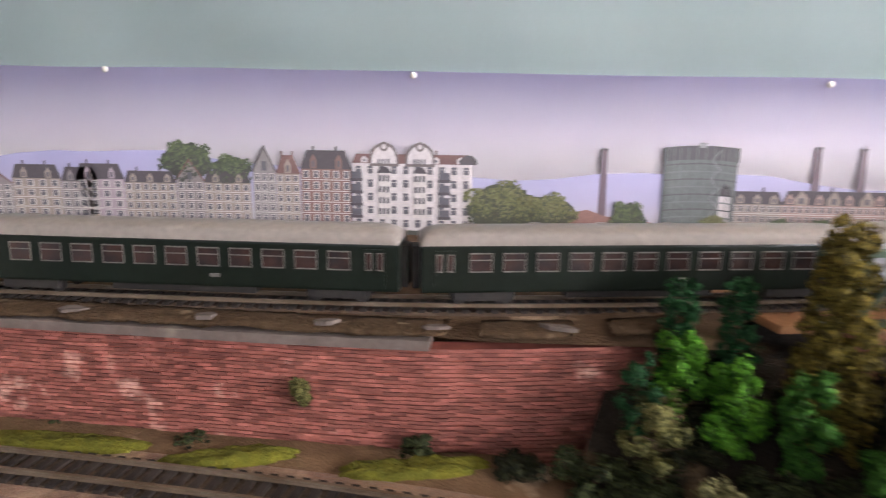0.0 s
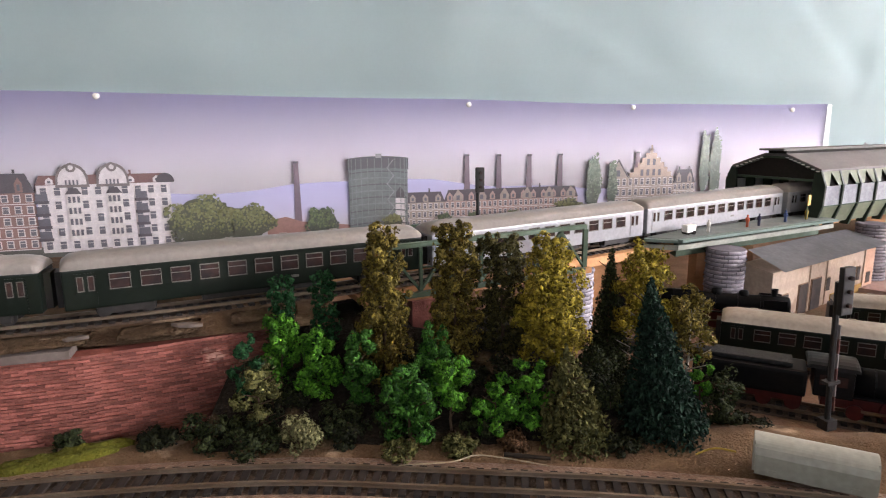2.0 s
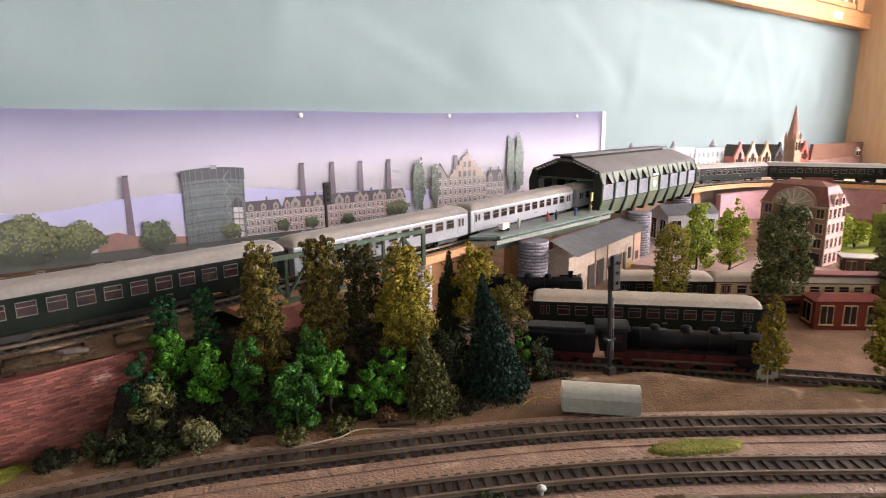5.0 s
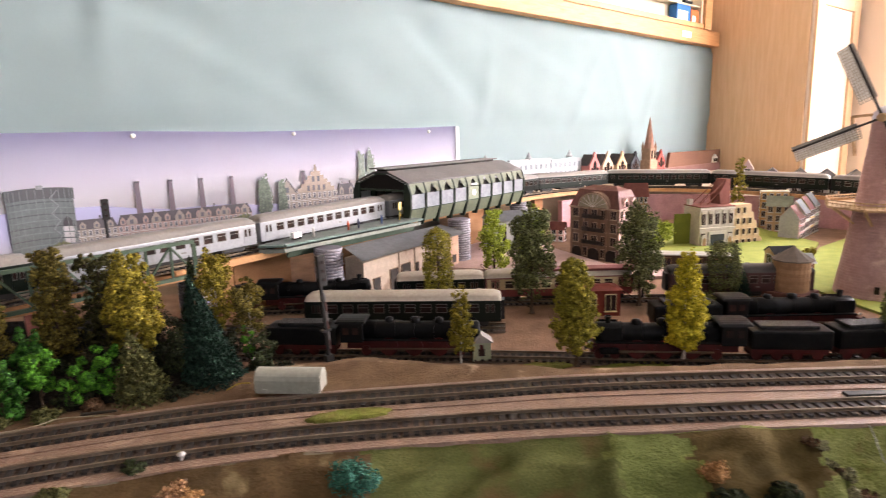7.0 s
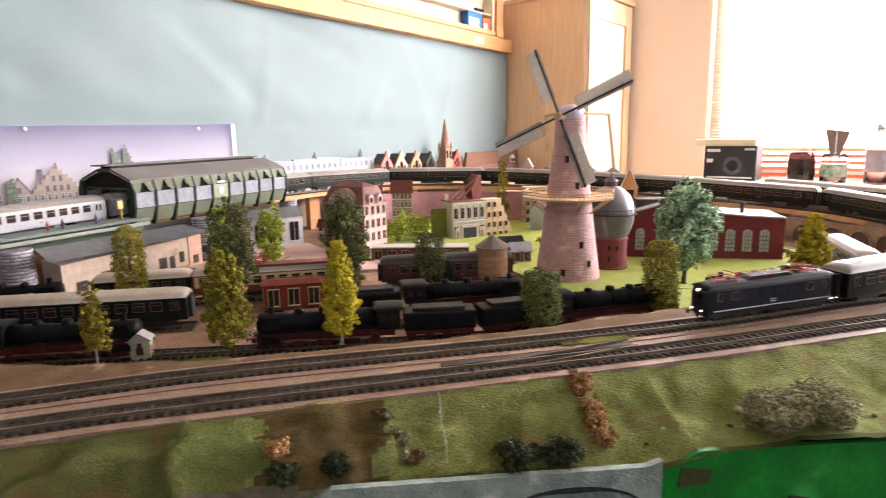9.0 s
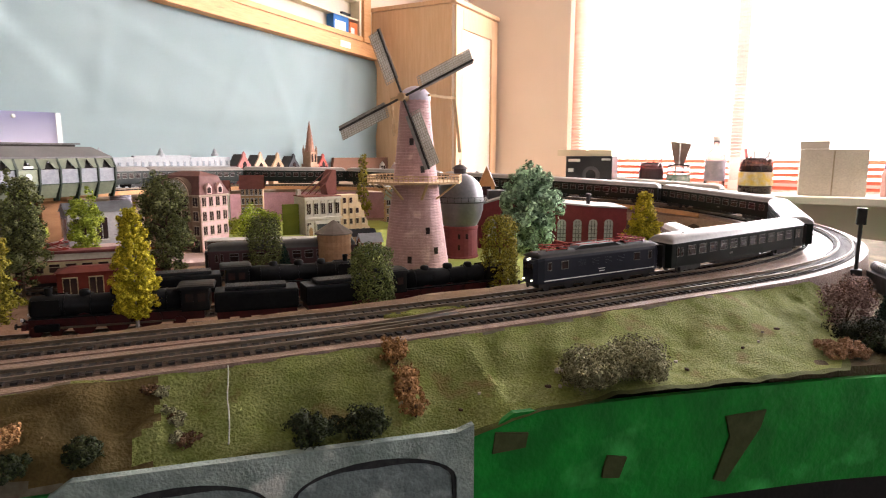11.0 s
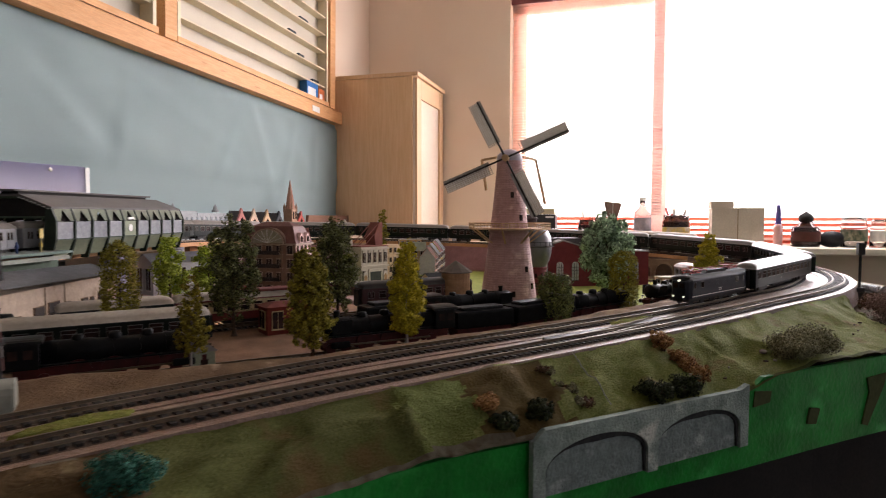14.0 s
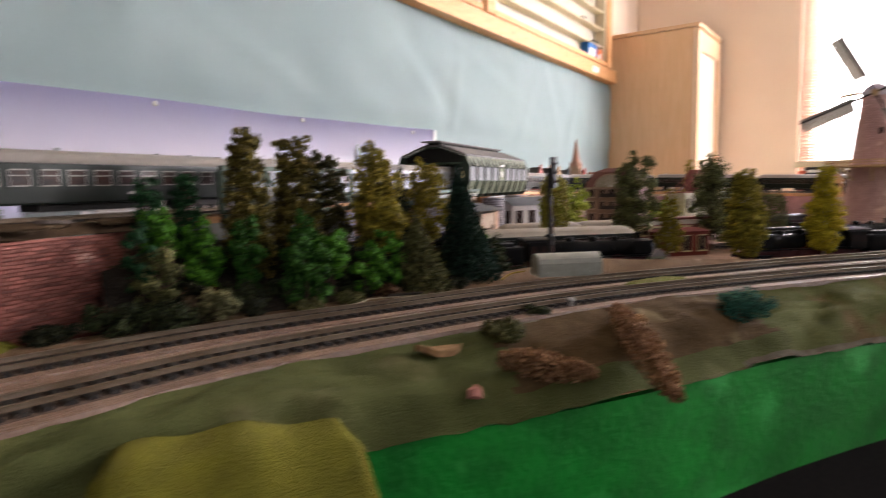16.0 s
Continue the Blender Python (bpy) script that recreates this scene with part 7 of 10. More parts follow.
round_tree(0.121, 0.286, 0.943, 1.016, 0.0155, "bright", 22, "vivid green clumpy model tree", 1700, 0.0034, group=GR, bare=0.15, lobes_n=11)
round_tree(0.149, 0.270, 0.945, 1.016, 0.0132, "green", 23, "mid-green clumpy model tree", 1400, 0.0034, group=GR, bare=0.15, lobes_n=11)
round_tree(0.075, 0.283, 0.950, 1.016, 0.0110, "deep", 24, "bluish green straggly model tree", 700, 0.0028, group=GR, bare=0.2, lobes_n=9)
round_tree(0.082, 0.272, 0.948, 1.003, 0.0200, "olive", 25, "dull olive model bush tree", 1000, 0.0028, group=GR, bare=0.05, lobes_n=9)
round_tree(0.199, 0.262, 0.948, 1.018, 0.0129, "green", 26, "mid-green model tree leaning over", 1300, 0.0034, group=GR, bare=0.2, lobes_n=10)
round_tree(0.174, 0.235, 0.943, 1.002, 0.0215, "green", 27, "broad green leafy model tree", 1900, 0.0036, group=GR, bare=0.03, lobes_n=13)
round_tree(0.202, 0.236, 0.948, 1.003, 0.0165, "bright", 28, "vivid green leafy model tree", 1300, 0.0036, group=GR, bare=0.3, lobes_n=9)
round_tree(0.227, 0.222, 0.942, 0.995, 0.0140, "bright", 29, "vivid green leafy model tree", 1000, 0.0034, group=GR, bare=0.03, lobes_n=9)
round_tree(0.251, 0.222, 0.942, 1.002, 0.0165, "bright", 30, "vivid green leafy model tree", 1200, 0.0034, group=GR, bare=0.03, lobes_n=10)
cone_tree(0.277, 0.205, 0.944, 1.012, 0.0290, "olive", 31, "drooping olive-yellow model conifer", 1700, 0.0036, (-0.12, 0.03), 0.8, GR)
round_tree(0.385, 0.200, 0.938, 0.988, 0.0200, "dark", 32, "dark green model bush tree", 1400, 0.0030, group=GR, bare=0.02, lobes_n=9)
round_tree(0.376, 0.212, 0.950, 0.994, 0.0084, "bright", 33, "small bright green model tree", 600, 0.0030, group=GR, bare=0.1, lobes_n=7)
for k, (x, y, z, r, h, kd, lab) in enumerate(((0.107, 0.246, 0.947, 0.016, 0.027, "lichen", "pale lichen bush at the grove's foot"), (0.050, 0.272, 0.946, 0.018, 0.026, "dark", "dark green bush below the brick wall"), (0.078, 0.256, 0.946, 0.020, 0.022, "dark", "dark green bush at the grove's foot"),
                                              (0.020, 0.282, 0.944, 0.016, 0.018, "black", "dark bush below the brick wall"), (0.135, 0.250, 0.946, 0.015, 0.016, "black", "low dark bush under the trees"), (0.165, 0.226, 0.946, 0.016, 0.012, "olive", "low olive bush under the trees"),
                                              (0.200, 0.216, 0.946, 0.016, 0.013, "olive", "low olive bush under the trees"), (0.235, 0.210, 0.946, 0.012, 0.014, "brown", "withered brown bush under the trees"), (0.300, 0.190, 0.944, 0.016, 0.014, "black", "dark bush under the spruce"),
                                              (-0.035, 0.293, 0.940, 0.010, 0.022, "dark", "dark green bush against the brick wall"), (-0.16, 0.292, 0.936, 0.012, 0.018, "dark", "dark green bush against the brick wall"), (-0.25, 0.296, 0.934, 0.012, 0.016, "dark", "dark green bush against the brick wall"),
                                              (-0.10, 0.296, 0.972, 0.006, 0.020, "olive", "weed growing out of the brick wall"), (0.40, 0.185, 0.940, 0.016, 0.020, "black", "dark bush beside the trees"), (0.145, 0.300, 0.965, 0.02, 0.03, "black", "undergrowth darkened as the shade between the trees"),
                                              (0.20, 0.29, 0.960, 0.024, 0.034, "black", "undergrowth darkened as the shade between the trees"), (0.25, 0.26, 0.955, 0.024, 0.034, "black", "undergrowth darkened as the shade between the trees"), (0.31, 0.25, 0.950, 0.026, 0.036, "black", "undergrowth darkened as the shade between the trees"),
                                              (0.24, 0.335, 0.965, 0.03, 0.03, "black", "undergrowth darkened as the shade behind the trees"), (0.32, 0.33, 0.960, 0.03, 0.03, "black", "undergrowth darkened as the shade behind the trees"))):
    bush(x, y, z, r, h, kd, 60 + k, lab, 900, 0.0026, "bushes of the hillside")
# undergrowth that fills the grove, the gaps' shade put into its near-black leaves
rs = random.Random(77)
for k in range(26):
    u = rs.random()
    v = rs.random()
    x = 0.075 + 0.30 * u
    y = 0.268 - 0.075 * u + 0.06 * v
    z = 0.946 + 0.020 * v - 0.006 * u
    bush(x, y, z, rs.uniform(0.014, 0.022), rs.uniform(0.016, 0.030), "black" if k % 3 else "dark", 400 + k, "undergrowth darkened as the shade between the trees", 800, 0.0026, "bushes of the hillside")
# ragged flock mats: at the foot of the brick wall, between the lines and along the yard
FLOCK = surface("yellow_olive_flock", (0.135, 0.13, 0.014), (0.075, 0.075, 0.010), 0.008, 0.97, bump=0.9, fine=0.0016, depth=0.002, grit=0.8)
FLOCKGREEN = surface("dull_green_flock", (0.17, 0.19, 0.03), (0.16, 0.14, 0.035), 0.010, 0.97, bump=0.9, fine=0.0016, depth=0.002, grit=0.8)


def flock_mat(x0, y0, x1, y1, w, z, mat, seed, label, thick=0.0035):
    """A thin uneven mat of flock, longest from (x0, y0) to (x1, y1), half as wide as twice w."""
    bm = bmesh.new()
    c = Vector(((x0 + x1) / 2, (y0 + y1) / 2, z))
    u = Vector((x1 - x0, y1 - y0, 0)) / 2
    v = Vector((-u.y, u.x, 0)).normalized() * w
    n = 44
    rings = []
    for r, up in ((1.06, -0.0045), (1.0, 0.35), (0.86, 0.8), (0.55, 1.0), (0.25, 1.0)):
        ring = []
        for i in range(n):
            a = 6.2832 * i / n
            edge = 1 + 0.28 * noise.noise(Vector((math.cos(a) * 1.7, math.sin(a) * 1.7, seed * 3.1))) + 0.16 * noise.noise(Vector((math.cos(a) * 6, math.sin(a) * 6, seed * 1.7)))
            p = c + (u * math.cos(a) + v * math.sin(a)) * r * edge
            p.z = z - 0.004 if up < 0 else z + thick * up * (0.75 + 0.6 * noise.noise(p * 160))
            ring.append(bm.verts.new(p))
        rings.append(ring)
    for a, b in zip(rings, rings[1:]):
        for i in range(n):
            bm.faces.new((a[i], a[(i + 1) % n], b[(i + 1) % n], b[i]))
    bm.faces.new(rings[-1])
    tagged(part("flock_mat", bm, mat, smooth=True), label, "grass mat", group="flock mats")


WALLFOOT = "olive-yellow flock mat at the brick wall's foot"
flock_mat(-0.072, 0.270, 0.004, 0.287, 0.0085, 0.949, FLOCK, 1, WALLFOOT, 0.005)
flock_mat(-0.165, 0.268, -0.098, 0.287, 0.0085, 0.949, FLOCK, 2, WALLFOOT, 0.005)
flock_mat(-0.33, 0.274, -0.19, 0.282, 0.011, 0.949, FLOCK, 3, WALLFOOT, 0.005)
flock_mat(-0.52, 0.280, -0.36, 0.290, 0.012, 0.949, FLOCK, 4, WALLFOOT, 0.005)

# trees of the yard and the town
YG = "trees between yard and town"
column_tree(0.654, 0.022, 0.930, 1.045, 0.0291, "poplar", 40, "olive-yellow shaggy poplar beside the yard", 6120, 0.0028, group=YG, bare=0.2, top=0.45, lean=(-0.04, 0.02))
column_tree(0.742, -0.048, 0.935, 1.053, 0.0226, "lemon", 41, "bright yellow poplar on a white trunk", 6300, 0.0026, PALEBARK, YG, 0.12, 0.3)
column_tree(0.543, 0.078, 0.935, 1.026, 0.0161, "yellow", 42, "thin straggly yellow birch with a white trunk", 1760, 0.0024, PALEBARK, YG, 0.3, 0.4)
clipped_tree(0.668, 0.273, 0.930, 1.048, 0.0195, "poplar", 43, "tall olive columnar tree beside the yard", 10000, 0.0026, group=YG, taper=0.1)
round_tree(0.768, 0.193, 0.926, 1.080, 0.0340, "forest", 44, "large dark green open-crowned tree", 4200, 0.0034, group=YG, bare=0.06, lobes_n=18)
round_tree(0.862, 0.368, 0.926, 1.050, 0.0300, "lime", 45, "fresh lime-green model tree", 2600, 0.0034, group=YG, bare=0.05, lobes_n=14)
round_tree(0.955, 0.369, 0.926, 1.043, 0.0290, "lime", 46, "fresh lime-green model tree", 2600, 0.0034, group=YG, bare=0.05, lobes_n=14)
round_tree(0.905, 0.115, 0.926, 1.077, 0.0340, "forest", 47, "large dark green open-crowned tree", 4200, 0.0034, group=YG, bare=0.06, lobes_n=18)
clipped_tree(1.005, 0.045, 0.930, 1.012, 0.0225, "forest", 48, "clipped dark green columnar tree", 9000, 0.0024, group=YG)
cone_tree(1.018, 0.022, 0.930, 0.975, 0.014, "spruce", 49, "small dark fir beside the track", 900, 0.0022, group=YG)
clipped_tree(0.916, -0.195, 0.938, 1.003, 0.0215, "hedge", 50, "clipped grey-green columnar bush", 9000, 0.0024, group=YG, taper=0.05)
clipped_tree(1.057, -0.282, 0.933, 1.026, 0.0205, "poplar", 51, "clipped olive-yellow columnar tree", 10000, 0.0024, group=YG, taper=0.08)
column_tree(1.212, -0.420, 0.938, 1.050, 0.0300, "lemon", 53, "bright yellow model tree beside the curve", 8200, 0.0026, group=YG, bare=0.05, top=0.3)
cone_tree(1.496, -0.540, 0.930, 0.987, 0.0150, "spruce", 54, "small bluish fir inside the curve", 1200, 0.0022, group=YG)
mint = round_tree(1.235, -0.255, 0.928, 1.082, 0.0460, "mint", 52, "pale frosted green tree with a short trunk on a round base", 3600, 0.0066, group=YG, bare=0.12, lobes_n=34)
bm = bmesh.new()
lathe(bm, [(0, 0), (0.030, 0), (0.029, 0.0015), (0, 0.002)], None, 24)
part("round_base", bm, GRASS, mint, "round green base")
column_tree(1.650, 0.340, 0.930, 1.098, 0.020, "poplar", 55, "tall thin ochre tree beside the town houses", 2200, 0.0026, group=YG, bare=0.05, top=0.5)
for k, (x, y, r, h, kd) in enumerate(((1.262, 0.352, 0.034, 0.074, "lime"), (1.308, 0.335, 0.030, 0.070, "lime"), (1.235, 0.395, 0.03, 0.070, "lime"), (1.40, 0.08, 0.014, 0.02, "yellow"), (1.36, 0.11, 0.012, 0.02, "yellow"), (1.46, -0.42, 0.016, 0.016, "deep"), (1.56, -0.40, 0.016, 0.016, "deep"), (1.50, 0.00, 0.016, 0.022, "green"), (0.63, -0.005, 0.012, 0.010, "black"))):
    bush(x, y, 0.928, r, h, kd, 100 + k, "round fresh green garden bush" if kd == "lime" else "small leafy garden bush on the lawn", 1400 if kd == "lime" else 500, 0.0034 if kd == "lime" else 0.0022, "garden bushes")
# bushes on the grass slope
for k, (x, y, z, r, h, kd, lab) in enumerate(((0.354, -0.029, 0.930, 0.0185, 0.029, "teal", "teal green foam bush on the slope"), (0.856, -0.480, 0.918, 0.034, 0.030, "grey", "olive-grey lichen bush on the slope"), (0.826, -0.456, 0.920, 0.029, 0.027, "grey", "olive-grey lichen bush on the slope"), (0.680, -0.310, 0.908, 0.020, 0.022, "dark", "dark green bush at the slope's edge"), (0.703, -0.335, 0.908, 0.018, 0.020, "dark", "dark green bush at the slope's edge"),
                                              (0.238, 0.078, 0.944, 0.009, 0.009, "dark", "small dark bush on the slope"), (0.187, 0.076, 0.936, 0.014, 0.014, "olive", "small olive bush on the slope"), (0.560, -0.178, 0.915, 0.013, 0.014, "rust", "withered brown tuft on the slope"), (0.554, -0.193, 0.918, 0.013, 0.012, "dark", "dark tuft on the slope"), (0.583, -0.217, 0.918, 0.012, 0.018, "dark", "dark green bush at the slope's edge"),
                                              (0.255, 0.022, 0.938, 0.012, 0.008, "rust", "tan dry tuft on the slope"))):
    bush(x, y, on_cloth(x, y) - 0.001, r, h, kd, 140 + k, lab, 4200 if kd == "grey" else 1500, 0.0022, "bushes on the slope")
for k, (x, y, z, r, h, kd, lab) in enumerate(((1.105, -0.640, 0.930, 0.028, 0.052, "mauve", "mauve withered bush at the slope's end"), (1.185, -0.655, 0.935, 0.022, 0.034, "brown", "brown withered bush beside the lamp post"), (1.055, -0.645, 0.9255, 0.030, 0.030, "black", "dark bush at the slope's end"),
                                              (1.000, -0.628, 0.9255, 0.022, 0.016, "husk", "low rust-brown bush at the slope's end"), (1.060, -0.690, 0.9255, 0.028, 0.028, "black", "dark bush at the slope's end"), (1.130, -0.705, 0.9255, 0.028, 0.030, "brown", "brown bush at the layout's corner"),
                                              (1.030, -0.668, 0.9255, 0.022, 0.020, "dark", "dark green bush at the layout's corner"))):
    bush(x, y, z - 0.0008, r, h, kd, 170 + k, lab, 1700, 0.0024, "bushes at the corner")
cone_tree(1.205, -0.735, 0.9255, 0.992, 0.021, "spruce", 56, "small bluish green fir at the layout's corner", 1700, 0.0026, group="firs at the corner")
cone_tree(1.150, -0.683, 0.9255, 0.972, 0.015, "spruce", 57, "small dark fir at the layout's corner", 1200, 0.0024, group="firs at the corner")
cone_tree(1.225, -0.790, 0.9255, 0.975, 0.020, "deep", 58, "small green fir at the layout's corner", 1500, 0.0026, group="firs at the corner")
for k in range(6):
    u = k / 5
    x, y = 0.770 - 0.034 * u, -0.318 - 0.036 * u + 0.004 * math.sin(k * 2.0)
    bush(x, y, on_cloth(x, y) - 0.0015, 0.0115 - 0.002 * u, 0.018, "rust", 190 + k, "rusty orange moss tuft running down the slope", 700, 0.0022, "rusty moss on the slope")
# chips and twigs scattered over the slope
rs = random.Random(21)
for k in range(16):
    x = 0.70 + 0.026 * k * 0.8 + rs.uniform(-0.01, 0.01)
    o = min(outer_path, key=lambda q: abs(q.x - x - 0.06))
    y = o.y - rs.uniform(0.05, 0.11)
    q = min(cloth_pts, key=lambda c: (c.x - x) ** 2 + (c.y - y) ** 2)
    bm = bmesh.new()
    r = rs.uniform(0.0010, 0.0024)
    prism(bm, [(r * math.cos(6.283 * i / 7) * rs.uniform(0.7, 1.3), r * 0.7 * math.sin(6.283 * i / 7) * rs.uniform(0.7, 1.3)) for i in range(7)], -0.0006, 0.0009)
    ob = part("cork_crumb", bm, surface("pale_crumb", (0.42, 0.38, 0.28), (0.32, 0.27, 0.18), 0.004, 0.9, bump=0.5) if k % 3 else BARK)
    ob.matrix_world = Matrix.Translation(q + Vector((0, 0, 0.0008))) @ Matrix.Rotation(rs.uniform(0, 3), 4, "Z")
    tagged(ob, "pale crumb lying on the grass cloth" if k % 3 else "dark crumb of bark lying on the grass cloth", "crumb", "crumbs on the slope")
# shaggy dry seed heads lying on the cloth
def seed_head(p0, p1, r, seed):
    p0, p1 = Vector(p0), Vector(p1)
    t = thing("dry_seed_head", "shaggy rust-brown dried seed head lying on the cloth", "seed head", Matrix.Translation((p0 + p1) / 2), "dried seed heads")
    a, b = (p0 - p1) / 2, (p1 - p0) / 2
    bm = bmesh.new()
    rod(bm, a * 1.1, b, 0.0012, 6)
    part("stem", bm, BARK, t)
    rs = np.random.RandomState(seed)
    n = 2600
    u = rs.rand(n)
    w = r * np.sin(np.pi * np.clip(0.12 + 0.80 * u, 0, 1)) ** 0.7
    d = rs.normal(size=(n, 3))
    d /= np.linalg.norm(d, axis=1)[:, None]
    pts = np.array(a) + (np.array(b) - np.array(a)) * u[:, None] + d * (w * rs.uniform(0.4, 1.0, n))[:, None]
    leaf_cloud("husk", pts, 0.0030 * rs.uniform(0.6, 1.3, n), LEAF["husk"], seed, t, droop=0.3)


seed_head((0.257, 0.030, on_cloth(0.257, 0.030) + 0.006), (0.176, -0.030, 0.930), 0.0115, 301)
seed_head((0.160, 0.060, on_cloth(0.160, 0.060) + 0.006), (0.187, 0.018, on_cloth(0.187, 0.018) + 0.006), 0.0095, 302)
rs = random.Random(9)
for k in range(7):
    x, y = 0.634 - 0.0008 * k + rs.uniform(-0.005, 0.005), -0.212 - 0.0065 * k
    bush(x, y, on_cloth(x, y) - 0.001, rs.uniform(0.006, 0.010), rs.uniform(0.006, 0.010), "grey" if k % 3 else "brown", 500 + k, "dry brown scrub along the cloth's seam", 380, 0.0022, "scrub along the seam")
# ---- the yard ----
YARD_A = [(0.34, 0.360, 0.9315), (0.431, 0.283, 0.9315), (0.603, 0.117, 0.9315), (0.70, 0.018, 0.9315), (0.843, -0.122, 0.9315), (0.95, -0.203, 0.9315), (1.05, -0.272, 0.9315), (1.135, -0.330, 0.9315), (1.30, -0.437, 0.9315), (1.40, -0.460, 0.9315), (1.50, -0.430, 0.9315), (1.575, -0.35, 0.9315), (1.60, -0.25, 0.9315)]
YARD_B = [(0.42, 0.418, 0.9315), (0.50, 0.350, 0.9315), (0.60, 0.262, 0.9315), (0.70, 0.165, 0.9315)]
YARD_C = [(0.40, 0.525, 0.9315), (0.46, 0.487, 0.9315), (0.53, 0.438, 0.9315), (0.61, 0.382, 0.9315), (0.72, 0.300, 0.9315), (0.88, 0.172, 0.9315), (1.02, 0.055, 0.9315), (1.10, -0.02, 0.9315)]
YARD_D = [(0.76, 0.035, 0.9315), (0.84, -0.03, 0.9315), (0.93, -0.105, 0.9315), (1.02, -0.195, 0.9315)]
yard_paths = {}
for key, pts in (("A", YARD_A), ("B", YARD_B), ("C", YARD_C), ("D", YARD_D)):
    yard_paths[key] = spline(pts, 0.01)
    tr = add_track(yard_paths[key], "dark model track of the lower yard")
    add_sleepers(tr, yard_paths[key], 0, 0)
LOCOBLACK = surface("steam_black", (0.007, 0.007, 0.0075), (0.012, 0.0115, 0.011), 0.02, 0.38, bump=0.08, spec=0.07)
LOCORED = surface("steam_red", (0.085, 0.009, 0.008), (0.045, 0.007, 0.006), 0.01, 0.5, bump=0.1, spec=0.3)


def make_steam_loco(label, length=0.245, tender_len=0.085, group="steam locomotives in the yard"):
    """Boiler, cab and tender over red frames; the smokebox points to +x."""
    c = thing("steam_locomotive", label, "steam locomotive", Matrix(), group)
    x1 = length / 2
    x0 = -length / 2
    xt = x0 + tender_len
    bm = bmesh.new()
    box(bm, x0, xt - 0.004, -0.0155, 0.0155, 0.013, 0.0335, bevel=0.003)
    t = part("tender", bm, LOCOBLACK, c)
    bm = bmesh.new()
    box(bm, x0 + 0.012, xt - 0.014, -0.010, 0.010, 0.0336, 0.0375, bevel=0.0015)
    part("coal_load", bm, surface("coal", (0.012, 0.012, 0.012), (0.03, 0.03, 0.03), 0.003, 0.5, bump=0.9, fine=0.0015), t)
    bm = bmesh.new()
    box(bm, x0 + 0.002, xt - 0.006, -0.012, 0.012, 0.0075, 0.0128)
    part("tender_frame", bm, LOCORED, t, "red frame")
    for k in range(4):
        x = x0 + 0.012 + k * (tender_len - 0.024) / 3
        bm = bmesh.new()
        for y in (-0.0102, 0.0086):
            rod(bm, (x, y, 0.0058), (x, y + 0.0016, 0.0058), 0.0058, 12)
        part("tender_wheel", bm, LOCORED, t)
    bm = bmesh.new()
    box(bm, xt, xt + 0.026, -0.0158, 0.0158, 0.0165, 0.0385, bevel=0.0015)
    cab = part("cab", bm, LOCOBLACK, c)
    bm = bmesh.new()
    roof_bar(bm, 0.034, 0.0168, 0.0385, 0.0045, taper=0.003)
    bmesh.ops.translate(bm, verts=bm.verts[:], vec=(xt + 0.012, 0, 0))
    part("cab_roof", bm, LOCOBLACK, cab)
    for side in (-1, 1):
        for q in (0.007, 0.018):
            bm = bmesh.new()
            box(bm, xt + q - 0.0035, xt + q + 0.0035, side * 0.0158, side * 0.0162, 0.026, 0.034)
            part("cab_window", bm, PANE, cab)
    xb0, xb1 = xt + 0.026, x1 - 0.006
    bm = bmesh.new()
    lathe(bm, [(0, 0), (0.0115, 0), (0.0115, (xb1 - xb0) * 0.3), (0.0105, (xb1 - xb0) * 0.34), (0.0105, xb1 - xb0 - 0.03), (0.0112, xb1 - xb0 - 0.029), (0.0112, xb1 - xb0 - 0.001), (0.0095, xb1 - xb0 + 0.001), (0, xb1 - xb0 + 0.003)], Matrix.Translation((xb0, 0, 0.0265)) @ Matrix.Rotation(radians(90), 4, "Y"), 18)
    b = part("boiler", bm, LOCOBLACK, c, smooth=True)
    for k in range(5):
        bm = bmesh.new()
        x = xb0 + (xb1 - xb0) * (0.1 + 0.17 * k)
        lathe(bm, [(0.0109, 0), (0.0119, 0), (0.0119, 0.0012), (0.0109, 0.0012)], Matrix.Translation((x, 0, 0.0265)) @ Matrix.Rotation(radians(90), 4, "Y"), 18)
        part("boiler_band", bm, LOCOBLACK, b)
    for q, r, h2, nm in ((0.22, 0.0050, 0.0060, "sand_dome"), (0.45, 0.0056, 0.0064, "steam_dome"), (0.66, 0.0050, 0.0058, "sand_dome")):
        bm = bmesh.new()
        x = xb0 + (xb1 - xb0) * q
        lathe(bm, [(r, 0), (r, h2 * 0.6), (r * 0.8, h2 * 0.9), (0, h2)], Matrix.Translation((x, 0, 0.0360)), 14)
        part(nm, bm, LOCOBLACK, b, smooth=True)
    bm = bmesh.new()
    lathe(bm, [(0.0034, 0), (0.0030, 0.002), (0.0034, 0.0075), (0.0040, 0.0085), (0.0028, 0.0086), (0.0026, 0.002)], Matrix.Translation((xb1 - 0.014, 0, 0.0362)), 14)
    part("chimney", bm, LOCOBLACK, c)
    for side in (-1, 1):
        bm = bmesh.new()
        box(bm, xb1 - 0.026, xb1 - 0.004, side * 0.0150, side * 0.0156, 0.0215, 0.036)
        part("smoke_deflector", bm, LOCOBLACK, c)
        bm = bmesh.new()
        box(bm, xb0 - 0.002, xb1, side * 0.0095, side * 0.0155, 0.0185, 0.0196)
        part("running_board", bm, LOCOBLACK, c)
        bm = bmesh.new()
        box(bm, xb1 - 0.024, xb1 - 0.004, side * 0.0108, side * 0.0160, 0.0065, 0.0130, bevel=0.0015)
        part("cylinder", bm, LOCOBLACK, c)
        bm = bmesh.new()
